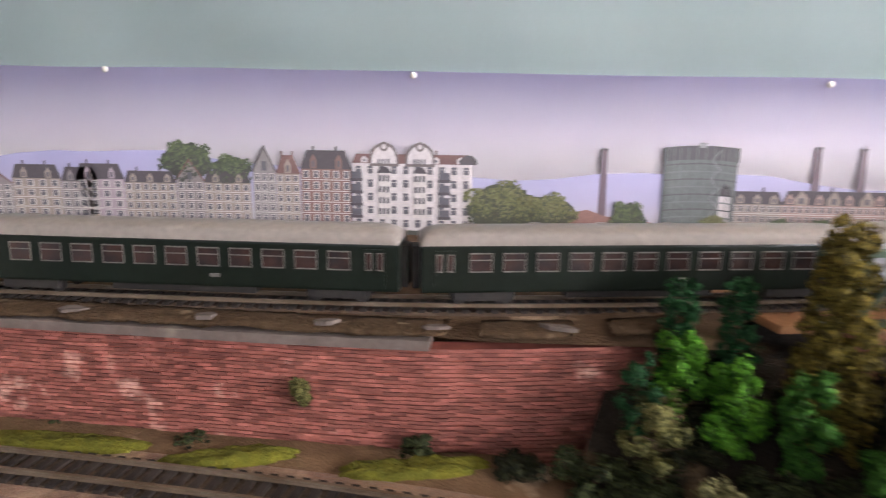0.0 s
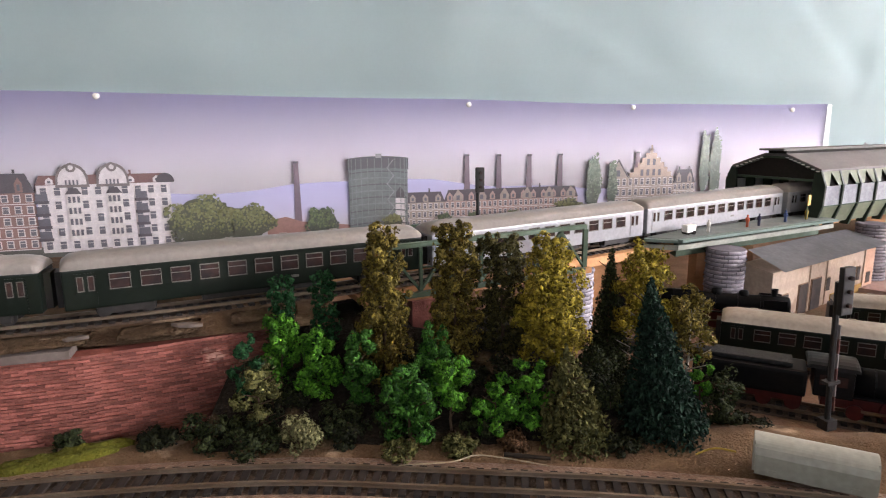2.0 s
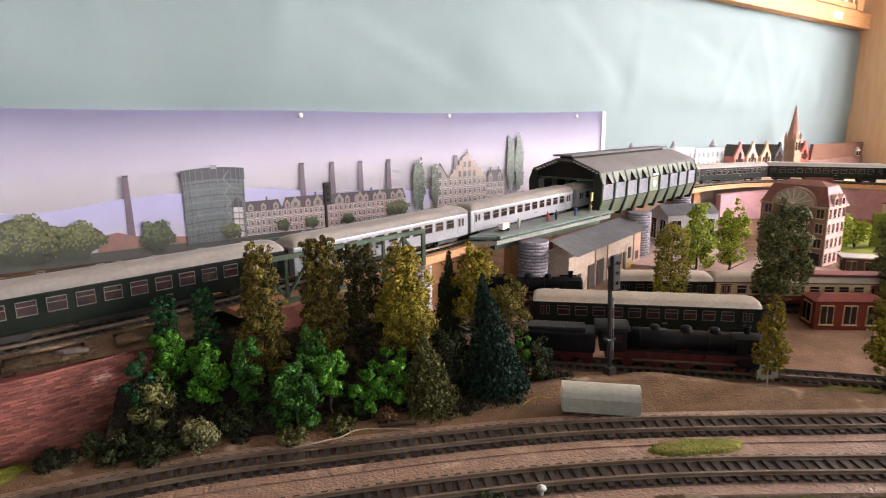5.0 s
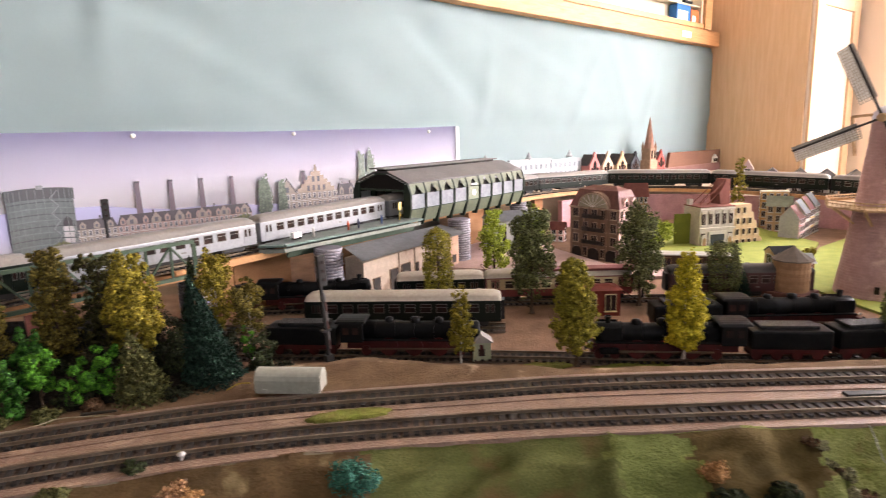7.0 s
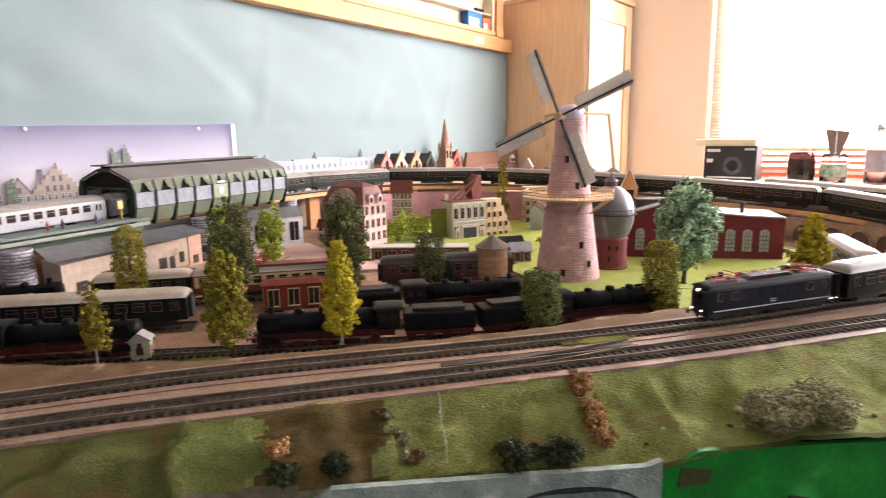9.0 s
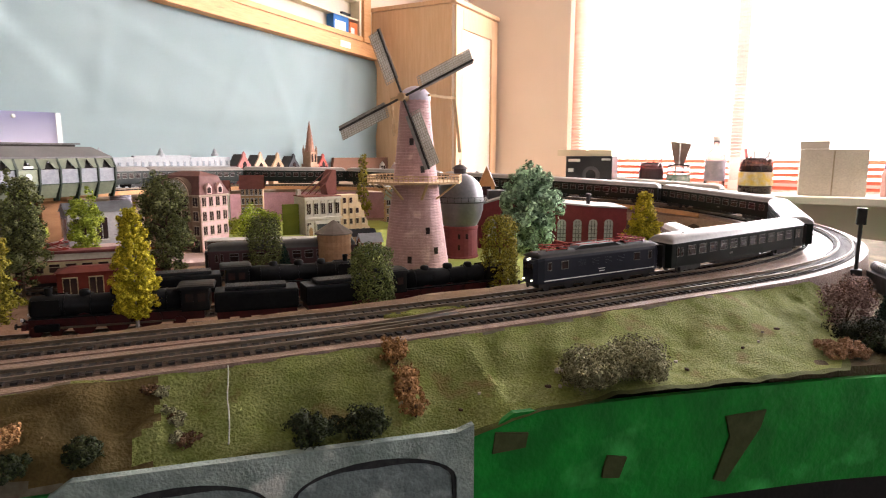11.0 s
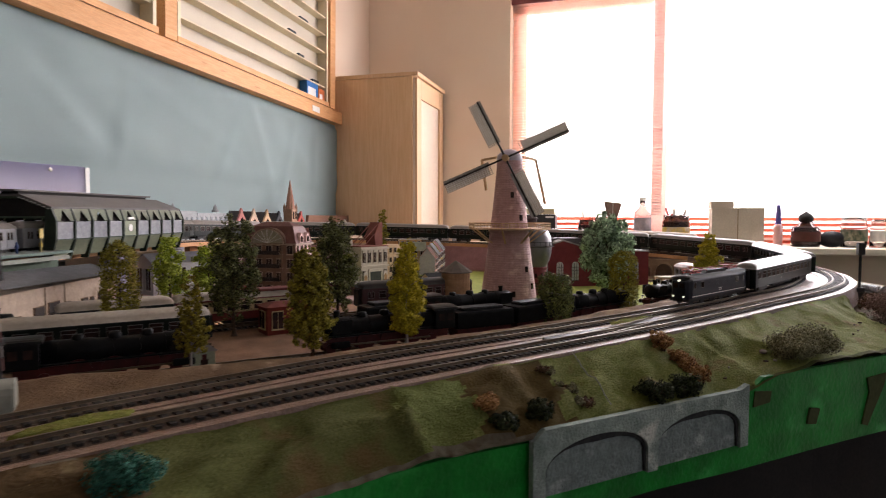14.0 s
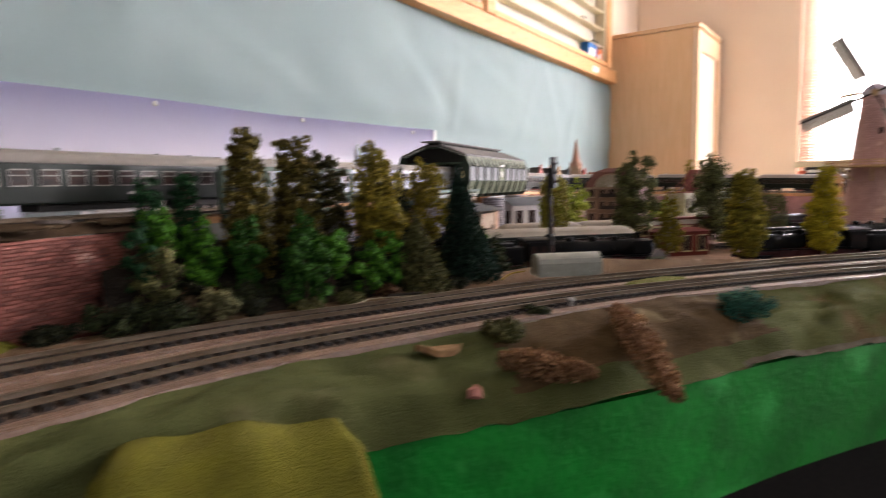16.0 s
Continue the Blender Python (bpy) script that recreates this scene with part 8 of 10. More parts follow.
        bar(bm, (xb0 + 0.006, side * 0.0132, 0.0088), (xb1 - 0.02, side * 0.0132, 0.0092), 0.0012, 0.0018)
        part("coupling_rod", bm, STEEL, c)
    bm = bmesh.new()
    box(bm, xb0 - 0.02, xb1 + 0.004, -0.0085, 0.0085, 0.0075, 0.0165)
    part("frame", bm, LOCORED, c, "red main frame")
    for k, (q, r) in enumerate(((0.02, 0.0058), (0.22, 0.0105), (0.44, 0.0105), (0.66, 0.0105), (0.84, 0.0055), (0.97, 0.0055))):
        x = xb0 + (xb1 - xb0) * q
        bm = bmesh.new()
        for y in (-0.0108, 0.0090):
            rod(bm, (x, y, r), (x, y + 0.0018, r), r, 16)
        part("wheelset", bm, LOCORED, c)
    bm = bmesh.new()
    box(bm, x1 - 0.004, x1, -0.015, 0.015, 0.009, 0.0145)
    bb = part("buffer_beam", bm, LOCORED, c)
    for y in (-0.010, 0.010):
        bm = bmesh.new()
        rod(bm, (x1, y, 0.012), (x1 + 0.005, y, 0.012), 0.001, 6)
        rod(bm, (x1 + 0.005, y, 0.012), (x1 + 0.006, y, 0.012), 0.0026, 10)
        part("buffer", bm, UNDER, bb)
        bm = bmesh.new()
        rod(bm, (x1, y * 0.9, 0.0175), (x1 + 0.0015, y * 0.9, 0.0175), 0.0016, 8)
        part("lamp", bm, WHITE, bb)
    return c


def s_near(path, x, y):
    return min(range(len(path)), key=lambda i: (path[i].xy - Vector((x, y))).length) * 0.01


A, B, C, D = (yard_paths[k] for k in "ABCD")
steam = make_steam_loco("black steam locomotive with red frames and a tender")
steam.matrix_world = ride(A, s_near(A, 0.515, 0.203), 0.07)
copy_thing(steam, ride(A, s_near(A, 0.775, -0.055), 0.07) @ Matrix.Rotation(math.pi, 4, "Z"))
copy_thing(steam, ride(A, s_near(A, 0.965, -0.213), 0.07))
copy_thing(steam, ride(A, s_near(A, 1.22, -0.388), 0.07) @ Matrix.Rotation(math.pi, 4, "Z"))
copy_thing(steam, ride(D, s_near(D, 0.885, -0.068), 0.07) @ Matrix.Translation((0, 0.03, 0)))
CREAMROOF = surface("coach_roof_cream", (0.42, 0.37, 0.30), (0.36, 0.31, 0.25), 0.03, 0.6, bump=0.05)
yc = make_coach("yard_coach", "old green coach with a cream roof parked in the yard", COACHGREEN, CREAMROOF, 10, 0.25, group="coaches parked in the yard")
yc.matrix_world = ride(B, s_near(B, 0.600, 0.262), 0.08)
copy_thing(steam, ride(C, s_near(C, 0.525, 0.442), 0.07))
short = make_coach("short_coach", "short dark green coach with cream roof and white windows", COACHGREEN, CREAMROOF, 5, 0.125, FRAMEMETAL, "coaches parked in the yard")
short.matrix_world = ride(C, s_near(C, 0.700, 0.316), 0.04)
rail = make_coach("red_railcar", "dark red and cream railcar with a grey roof", surface("railcar_red", (0.20, 0.03, 0.025), (0.16, 0.025, 0.02), 0.04, 0.4), CREAMROOF, 9, 0.21, surface("cream_frame", (0.6, 0.5, 0.3), None, 0.02, 0.5), "coaches parked in the yard", surface("railcar_cream", (0.60, 0.46, 0.25), (0.54, 0.41, 0.21), 0.03, 0.45))
rail.matrix_world = ride(C, s_near(C, 0.836, 0.207), 0.07)
pantograph(rail, -0.02, 0.006, 1)
mar = make_coach("maroon_coach", "maroon passenger coach with a dark roof", surface("coach_maroon", (0.06, 0.016, 0.014), (0.045, 0.013, 0.012), 0.04, 0.4), surface("dark_coach_roof", (0.05, 0.045, 0.04), None, 0.04, 0.5), 9, 0.2, group="coaches parked in the yard")
mar.matrix_world = ride(C, s_near(C, 1.04, 0.038), 0.06)
sil = make_coach("silver_coach", "silver-grey railcar rounding the inner curve", surface("silver_paint", (0.42, 0.42, 0.42), (0.36, 0.36, 0.36), 0.04, 0.35, 0.3), surface("silver_roof", (0.55, 0.54, 0.52), None, 0.04, 0.4), 9, 0.16, group="coaches parked in the yard")
sil.matrix_world = ride(A, s_near(A, 1.475, -0.442), 0.05)
copy_thing(yc, ride(outer_path, s_near(outer_path, 1.862, -0.35), 0.08))

# small lineside things
hut = thing("lineside_hut", "tiny pale green wooden hut with a grey roof", "hut", pose(0.600, 0.112, BASE, 0, 0, -35))
bm = bmesh.new()
box(bm, -0.010, 0.010, -0.008, 0.008, 0, 0.024)
part("wall_shell", bm, surface("hut_green", (0.33, 0.36, 0.25), (0.27, 0.30, 0.2), 0.01, 0.8, bump=0.3), hut)
bm = bmesh.new()
upright(bm, [(-0.0125, 0.0235), (0.0125, 0.0235), (0.0, 0.0325)], -0.0105, 0.0105)
part("roof", bm, surface("hut_roof", (0.32, 0.29, 0.27), None, 0.01, 0.8, bump=0.3), hut)
bm = bmesh.new()
box(bm, 0.0101, 0.0106, -0.003, 0.003, 0.0, 0.017)
part("door", bm, surface("hut_door", (0.25, 0.06, 0.04), None, 0.01, 0.7), hut)
bm = bmesh.new()
box(bm, -0.004, 0.003, -0.0086, -0.0081, 0.008, 0.016)
part("window", bm, PANE, hut)
cover = thing("grey_plastic_cover", "grey plastic motor cover with a rounded top beside the track", "plastic cover", pose(0.379, 0.122, 0.9535, 0, 0, -44))
bm = bmesh.new()
n = 16
prof2 = [(-0.011, 0)] + [(-0.011 + 0.022 * i / n, 0.0115 + 0.0085 * math.sin(math.pi * i / n) ** 0.45) for i in range(n + 1)] + [(0.011, 0)]
vs = [[bm.verts.new((x, y, z)) for y, z in prof2] for x in (-0.030, 0.030)]
for i in range(len(prof2)):
    j = (i + 1) % len(prof2)
    bm.faces.new((vs[0][i], vs[0][j], vs[1][j], vs[1][i]))
bm.faces.new(vs[0][::-1]), bm.faces.new(vs[1])
bmesh.ops.bevel(bm, geom=[e for e in bm.edges if abs(e.verts[0].co.x - e.verts[1].co.x) < 1e-6], offset=0.0012, segments=2, affect="EDGES")
part("shell", bm, surface("grey_plastic", (0.33, 0.33, 0.275), (0.29, 0.29, 0.24), 0.03, 0.35, bump=0.03), cover)
for x in (-0.02, 0.02):
    bm = bmesh.new()
    box(bm, x - 0.002, x + 0.002, -0.0116, -0.0111, 0.001, 0.004)
    part("clip", bm, surface("grey_plastic", (0.4, 0.41, 0.35)), cover)
cable = thing("loose_wire", "thin yellow wire leaving the grey cover", "wire")
bm = bmesh.new()
pp = spline([(0.352, 0.150, 0.958), (0.345, 0.160, 0.956), (0.334, 0.164, 0.951)], 0.003)
for a, b in zip(pp, pp[1:]):
    rod(bm, a, b, 0.0006, 5)
part("strand", bm, surface("yellow_wire", (0.5, 0.35, 0.05), None, 0.01, 0.5), cable)


def light_signal(x, y, z0, z1, label, lean=0.0):
    t = thing("light_signal", label, "railway signal", pose(x, y, z0, 0, lean, 0), "signals beside the tracks")
    h = z1 - z0
    bm = bmesh.new()
    box(bm, -0.004, 0.004, -0.004, 0.004, -0.001, 0.006)
    part("foot", bm, UNDER, t)
    bm = bmesh.new()
    rod(bm, (0, 0, 0.004), (0, 0, h * 0.9), 0.0019, 8)
    part("mast", bm, UNDER, t)
    bm = bmesh.new()
    box(bm, -0.0045, 0.0045, -0.0075, -0.0035, h * 0.72, h, bevel=0.001)
    part("signal_head", bm, UNDER, t)
    for q in (0.78, 0.86, 0.94):
        bm = bmesh.new()
        rod(bm, (0, -0.0075, h * q), (0, -0.0095, h * q), 0.0015, 8)
        part("lens", bm, PANE, t)
    bm = bmesh.new()
    box(bm, -0.005, 0.005, -0.003, 0.003, h * 0.28, h * 0.30)
    part("step", bm, UNDER, t)
    return t


sig = light_signal(0.442, 0.168, 0.951, 1.062, "dark light signal on a leaning post", -3)
# pale and reddish strips: reflections on the dark mast, put in as colour
for k in range(6):
    bm = bmesh.new()
    box(bm, 0.0022, 0.0030, -0.0022, 0.0022, 0.012 + 0.010 * k, 0.0215 + 0.010 * k)
    part("band", bm, surface("mast_glint_pale", (0.30, 0.27, 0.26), None, 0.01, 0.4) if k % 2 else surface("mast_glint_rosy", (0.16, 0.07, 0.06), None, 0.01, 0.4), sig, "pale glint painted on the mast" if k % 2 else "dull reddish glint painted on the mast")
light_signal(0.311, 0.488, 1.014, 1.106, "dark light signal behind the high line")
post = thing("yard_lamp_post", "dark lamp post with a square head at the curve", "lamp post", Matrix.Translation((1.270, -0.662, 0.953)))
bm = bmesh.new()
box(bm, -0.006, 0.006, -0.006, 0.006, 0, 0.007)
part("foot", bm, UNDER, post)
bm = bmesh.new()
rod(bm, (0, 0, 0.006), (0, 0, 0.068), 0.0022, 8)
part("mast", bm, UNDER, post)
bm = bmesh.new()
box(bm, -0.006, 0.006, -0.005, 0.005, 0.062, 0.082, bevel=0.001)
part("lamp_head", bm, UNDER, post)
for k, (x, y, l, h, rot) in enumerate(((1.325, -0.700, 0.060, 0.034, 15), (1.270, -0.722, 0.034, 0.026, -30))):
    mc = thing("switch_motor", "grey ribbed switch motor on a block beside the lamp post", "switch motor", pose(x, y, 0.9255, 0, 0, rot), "switch motors at the corner")
    bm = bmesh.new()
    box(bm, -l / 2, l / 2, -0.012, 0.012, 0, h - 0.012, bevel=0.001)
    part("block", bm, surface("grey_block", (0.10, 0.095, 0.09), (0.07, 0.065, 0.06), 0.02, 0.7), mc)
    for q in range(int(l / 0.006)):
        bm = bmesh.new()
        xx = -l / 2 + 0.004 + 0.006 * q
        rod(bm, (xx - 0.002, 0, h - 0.0065), (xx + 0.002, 0, h - 0.0065), 0.0065, 14)
        part("rib", bm, surface("grey_rib", (0.26, 0.26, 0.27), (0.20, 0.20, 0.21), 0.01, 0.4), mc)
mush = thing("white_marker", "tiny white mushroom-shaped marker post", "marker", Matrix.Translation((0.268, 0.068, 0.9450)))
bm = bmesh.new()
lathe(bm, [(0.0016, 0), (0.0014, 0.007), (0.0032, 0.008), (0.0028, 0.0095), (0, 0.0105)], None, 10)
part("marker_body", bm, surface("worn_white", (0.42, 0.41, 0.38), (0.34, 0.33, 0.30), 0.004, 0.6), mush, smooth=True)
for k, (x, y, z, r) in enumerate(((0.834, -0.429, on_cloth(0.834, -0.429), 0.0042), (0.742, -0.352, on_cloth(0.742, -0.352), 0.0045))):
    bm = bmesh.new()
    bmesh.ops.create_icosphere(bm, subdivisions=2, radius=r)
    for v in bm.verts:
        v.co *= 1 + 0.25 * noise.noise(v.co * 90 + Vector((k, 0, 0)))
        v.co.z *= 0.6
    ob = part("stone", bm, surface("loose_stone", (0.42, 0.36, 0.30), (0.33, 0.27, 0.22), 0.01, 0.9, bump=0.5))
    ob.location = (x, y, z + r * 0.3)
    tagged(ob, "loose pale stone lying on the layout", "stone", "loose stones")
bm = bmesh.new()
g = [[bm.verts.new((1.50 + 0.028 * i + 0.004 * j, -0.505 + 0.008 * i - 0.012 * j, 0.9335 + 0.008 * abs(math.sin(i * 1.7 + j)) * (0.4 + 0.3 * j))) for j in range(3)] for i in range(5)]
for a, b in zip(g, g[1:]):
    for j in range(2):
        bm.faces.new((a[j], b[j], b[j + 1], a[j + 1]))
bmesh.ops.solidify(bm, geom=bm.faces[:], thickness=0.0006)
tagged(part("plastic_sheet", bm, surface("pale_plastic", (0.60, 0.61, 0.63), (0.52, 0.53, 0.55), 0.02, 0.25, bump=0.05)), "crumpled pale plastic strip lying inside the curve", "plastic strip")
# flock between the lines and along the yard's edge
flock_mat(0.366, 0.060, 0.423, 0.032, 0.0085, 0.9505, FLOCKGREEN, 11, "thin strip of green flock between the lines")
flock_mat(0.825, -0.262, 0.906, -0.318, 0.0080, 0.9535, FLOCKGREEN, 12, "thin strip of green flock between the lines")
flock_mat(1.112, -0.495, 1.168, -0.535, 0.0075, 0.9555, FLOCKGREEN, 13, "thin strip of green flock between the lines")
flock_mat(1.27, -0.605, 1.33, -0.625, 0.0080, 0.9555, FLOCKGREEN, 14, "thin strip of green flock between the lines")
flock_mat(0.600, 0.074, 0.662, 0.034, 0.0110, 0.925, FLOCKGREEN, 15, "worn patch of green flock beside the yard")
flock_mat(0.672, 0.012, 0.744, -0.041, 0.0095, 0.925, FLOCKGREEN, 16, "worn patch of green flock beside the yard")
flock_mat(0.917, -0.175, 0.981, -0.222, 0.0095, 0.925, FLOCKGREEN, 17, "worn patch of green flock beside the yard")

# ---- town buildings ----
def house(name, label, m, w, d, h, roof_h, wall, roof, floors=3, cols=4, side_cols=3, style="gable", trim=TRIM, ov=0.003, group="", category="house"):
    """A house with real walls, roof, window frames and panes; its front looks to -y of m."""
    t = thing(name, label, category, m, group)
    bm = bmesh.new()
    if style == "gable":
        upright(bm, [(0, 0), (d, 0), (d, h), (d / 2, h + roof_h - 0.001), (0, h)], 0, w, Matrix.Rotation(radians(90), 4, "Z") @ Matrix.Diagonal((1, -1, 1, 1)))
    else:
        box(bm, 0, w, 0, d, 0, h)
    part("wall", bm, wall, t)
    if style == "gable":
        for sgn in (0, 1):
            bm = bmesh.new()
            y0, y1 = (-ov, d / 2) if sgn == 0 else (d + ov, d / 2)
            z0 = h - ov * roof_h / (d / 2)
            v = [bm.verts.new(c) for c in ((-ov, y0, z0), (w + ov, y0, z0), (w + ov, y1, h + roof_h), (-ov, y1, h + roof_h))]
            bm.faces.new(v)
            bmesh.ops.solidify(bm, geom=bm.faces[:], thickness=0.0016)
            part("roof", bm, roof, t)
    elif style == "hip":
        bm = bmesh.new()
        lo = [(-ov, -ov), (w + ov, -ov), (w + ov, d + ov), (-ov, d + ov)]
        i = min(w, d) * 0.36
        hi = [(i, i), (w - i, i), (w - i, d - i), (i, d - i)]
        a = [bm.verts.new((x, y, h)) for x, y in lo]
        b = [bm.verts.new((x, y, h + roof_h)) for x, y in hi]
        for k in range(4):
            bm.faces.new((a[k], a[(k + 1) % 4], b[(k + 1) % 4], b[k]))
        bm.faces.new(b), bm.faces.new(a[::-1])
        part("roof", bm, roof, t)
    elif style == "mansard":
        bm = bmesh.new()
        a = [bm.verts.new((x, y, h)) for x, y in ((-ov, -ov), (w + ov, -ov), (w + ov, d + ov), (-ov, d + ov))]
        i = 0.010
        b = [bm.verts.new((x, y, h + roof_h * 0.8)) for x, y in ((i, i), (w - i, i), (w - i, d - i), (i, d - i))]
        c = [bm.verts.new((x, y, h + roof_h)) for x, y in ((3 * i, 3 * i), (w - 3 * i, 3 * i), (w - 3 * i, d - 3 * i), (3 * i, d - 3 * i))]
        for p, q in ((a, b), (b, c)):
            for k in range(4):
                bm.faces.new((p[k], p[(k + 1) % 4], q[(k + 1) % 4], q[k]))
        bm.faces.new(c), bm.faces.new(a[::-1])
        part("roof", bm, roof, t)
        bm = bmesh.new()
        box(bm, -ov - 0.001, w + ov + 0.001, -ov - 0.001, d + ov + 0.001, h - 0.0025, h - 0.0002)
        part("cornice", bm, trim, t)
    else:
        bm = bmesh.new()
        box(bm, -0.001, w + 0.001, -0.001, d + 0.001, h, h + 0.002)
        part("roof", bm, roof, t)
    fh = h / floors
    for f in range(floors):
        for face, num, span in (("front", cols, w), ("left", side_cols, d), ("right", side_cols, d)):
            for k in range(num):
                u = span * (k + 0.5) / num
                ww, hh = span / num * 0.26, fh * 0.30
                z = fh * (f + 0.52)
                if face == "front":
                    mm = Matrix.Translation((u, 0, z))
                elif face == "left":
                    mm = Matrix.Translation((0, u, z)) @ Matrix.Rotation(radians(-90), 4, "Z")
                else:
                    mm = Matrix.Translation((w, u, z)) @ Matrix.Rotation(radians(90), 4, "Z")
                bm = bmesh.new()
                box(bm, -ww - 0.0008, ww + 0.0008, -0.0011, 0, -hh - 0.0008, hh + 0.0012, mm, 0)
                box(bm, -ww, ww, -0.0014, -0.001, -hh, hh, mm, 1)
                box(bm, -0.0003, 0.0003, -0.0016, -0.0012, -hh, hh, mm, 0)
                box(bm, -ww - 0.0015, ww + 0.0015, -0.0022, 0, -hh - 0.0020, -hh - 0.0009, mm, 0)
                part("window", bm, [trim, PANE], t)
    return t


BROWNSTONE = surface("brown_stone", (0.250, 0.160, 0.110), (0.190, 0.118, 0.082), 0.012, 0.8, bump=0.4, fine=0.002)
PINKSTONE = surface("pink_plaster", (0.65, 0.429, 0.377), (0.559, 0.364, 0.325), 0.015, 0.8, bump=0.3)
REDROOF = surface("red_brown_roof", (0.221, 0.078, 0.0585), (0.169, 0.0585, 0.0455), 0.01, 0.7, bump=0.4, fine=0.002)
GREYROOF = surface("grey_roof", (0.247, 0.247, 0.254), (0.195, 0.195, 0.202), 0.02, 0.7, bump=0.2)
OFFWHITE = surface("offwhite_plaster", (0.65, 0.611, 0.52), (0.559, 0.52, 0.442), 0.02, 0.8, bump=0.2)
YELLOWST = surface("yellow_stone", (0.60, 0.44, 0.27), (0.51, 0.365, 0.22), 0.015, 0.8, bump=0.3)
CREAMPL = surface("cream_plaster", (0.58, 0.46, 0.35), (0.47, 0.37, 0.28), 0.015, 0.8, bump=0.25, c3=(0.30, 0.22, 0.16), spots=0.03)
HOTELTRIM = surface("hotel_trim", (0.48, 0.36, 0.27), None, 0.01, 0.7)
hotel = house("corner_hotel", "brown stone corner hotel with a red mansard roof", pose(1.118, 0.413, BASE, 0, 0, -90), 0.110, 0.060, 0.101, 0.040, BROWNSTONE, surface("hotel_roof", (0.19, 0.085, 0.07), (0.14, 0.065, 0.055), 0.01, 0.6, bump=0.3), 4, 5, 4, "mansard", HOTELTRIM)
fan = lambda r, h, z: [(0.055 + r * math.cos(math.pi * i / 16), z + h * math.sin(math.pi * i / 16)) for i in range(17)]
bm = bmesh.new()
upright(bm, fan(0.037, 0.030, 0.1005), -0.0055, 0.010)
gable = part("round_gable", bm, BROWNSTONE, hotel, "arched stone gable")
bm = bmesh.new()
upright(bm, fan(0.032, 0.025, 0.1015), -0.0062, -0.0055)
part("fan_window", bm, surface("hotel_fan_glass", (0.36, 0.33, 0.24), (0.25, 0.22, 0.15), 0.006, 0.3), gable, "large arched window")
for k in range(1, 8):
    bm = bmesh.new()
    a = math.pi * k / 8
    bar(bm, (0.055, -0.0066, 0.1015), (0.055 + 0.032 * math.cos(a), -0.0066, 0.1015 + 0.025 * math.sin(a)), 0.0008, 0.0006)
    part("glazing_bar", bm, TRIM, gable)
bm = bmesh.new()
pl = fan(0.0345, 0.0275, 0.1005)
for k in range(16):
    bar(bm, (*pl[k][:1], -0.0066, pl[k][1]), (*pl[k + 1][:1], -0.0066, pl[k + 1][1]), 0.0018, 0.0018)
part("gable_moulding", bm, HOTELTRIM, gable, "pale stone moulding")
for z in (0.030, 0.055, 0.080):
    bm = bmesh.new()
    box(bm, 0.030, 0.080, -0.008, -0.0025, z, z + 0.001)
    for k in range(13):
        box(bm, 0.0305 + 0.0041 * k - 0.0004, 0.0305 + 0.0041 * k + 0.0004, -0.008, -0.0072, z + 0.001, z + 0.0065)
    box(bm, 0.030, 0.080, -0.0083, -0.0069, z + 0.0065, z + 0.0075)
    box(bm, 0.031, 0.079, -0.0070, -0.0066, z + 0.001, z + 0.0065)
    part("balcony", bm, surface("dark_iron", (0.05, 0.04, 0.035), None, 0.01, 0.6), hotel, "dark iron balcony")
for x0, x1 in ((0.004, 0.026), (0.042, 0.068), (0.084, 0.106)):
    bm = bmesh.new()
    xm, r = (x0 + x1) / 2, (x1 - x0) / 2
    upright(bm, [(x0, 0)] + [(xm - r * math.cos(math.pi * q / 10), 0.012 + 0.010 * math.sin(math.pi * q / 10)) for q in range(11)] + [(x1, 0)], -0.0030, -0.0024)
    part("entrance", bm, surface("dark_doorway", (0.04, 0.03, 0.025), None, 0.01, 0.7), hotel, "dark arched doorway")
for x in (0.0, 0.028, 0.082, 0.110):
    bm = bmesh.new()
    box(bm, x - 0.0018, x + 0.0018, -0.0022, 0.0, 0, 0.098)
    part("pilaster", bm, BROWNSTONE, hotel)
for y in (0.018, 0.042):
    bm = bmesh.new()
    upright(bm, [(y - 0.006, 0.102), (y + 0.006, 0.102), (y + 0.006, 0.114), (y, 0.121), (y - 0.006, 0.114)], -0.1135, -0.100, Matrix.Rotation(radians(90), 4, "Z"))
    d = part("dormer", bm, PINKSTONE, hotel, "small pink dormer")
    bm = bmesh.new()
    upright(bm, [(y - 0.0035, 0.104), (y + 0.0035, 0.104), (y + 0.0035, 0.112), (y, 0.115), (y - 0.0035, 0.112)], -0.1141, -0.1136, Matrix.Rotation(radians(90), 4, "Z"))
    part("pane", bm, PANE, d)
# the side turned to the window is pinker: its light is in the colour
bm = bmesh.new()
box(bm, 0.1102, 0.1110, 0.001, 0.059, 0.0005, 0.0975)
part("side_facing", bm, PINKSTONE, hotel, "side wall painted in the pink of its lit stone")
PALEAT = pose(1.352, 0.273, 0.918, 0, 0, -25.6)
GREYST = surface("grey_stone", (0.56, 0.51, 0.43), (0.47, 0.43, 0.36), 0.012, 0.8, bump=0.3, c3=(0.54, 0.50, 0.43), spots=0.0)
pale = house("pale_town_house", "grey stone town house with tall arched windows over a shop front", PALEAT, 0.080, 0.055, 0.090, 0.004, GREYST, REDROOF, 2, 5, 0, "flat", surface("grey_stone_trim", (0.56, 0.52, 0.45), None, 0.01, 0.8))
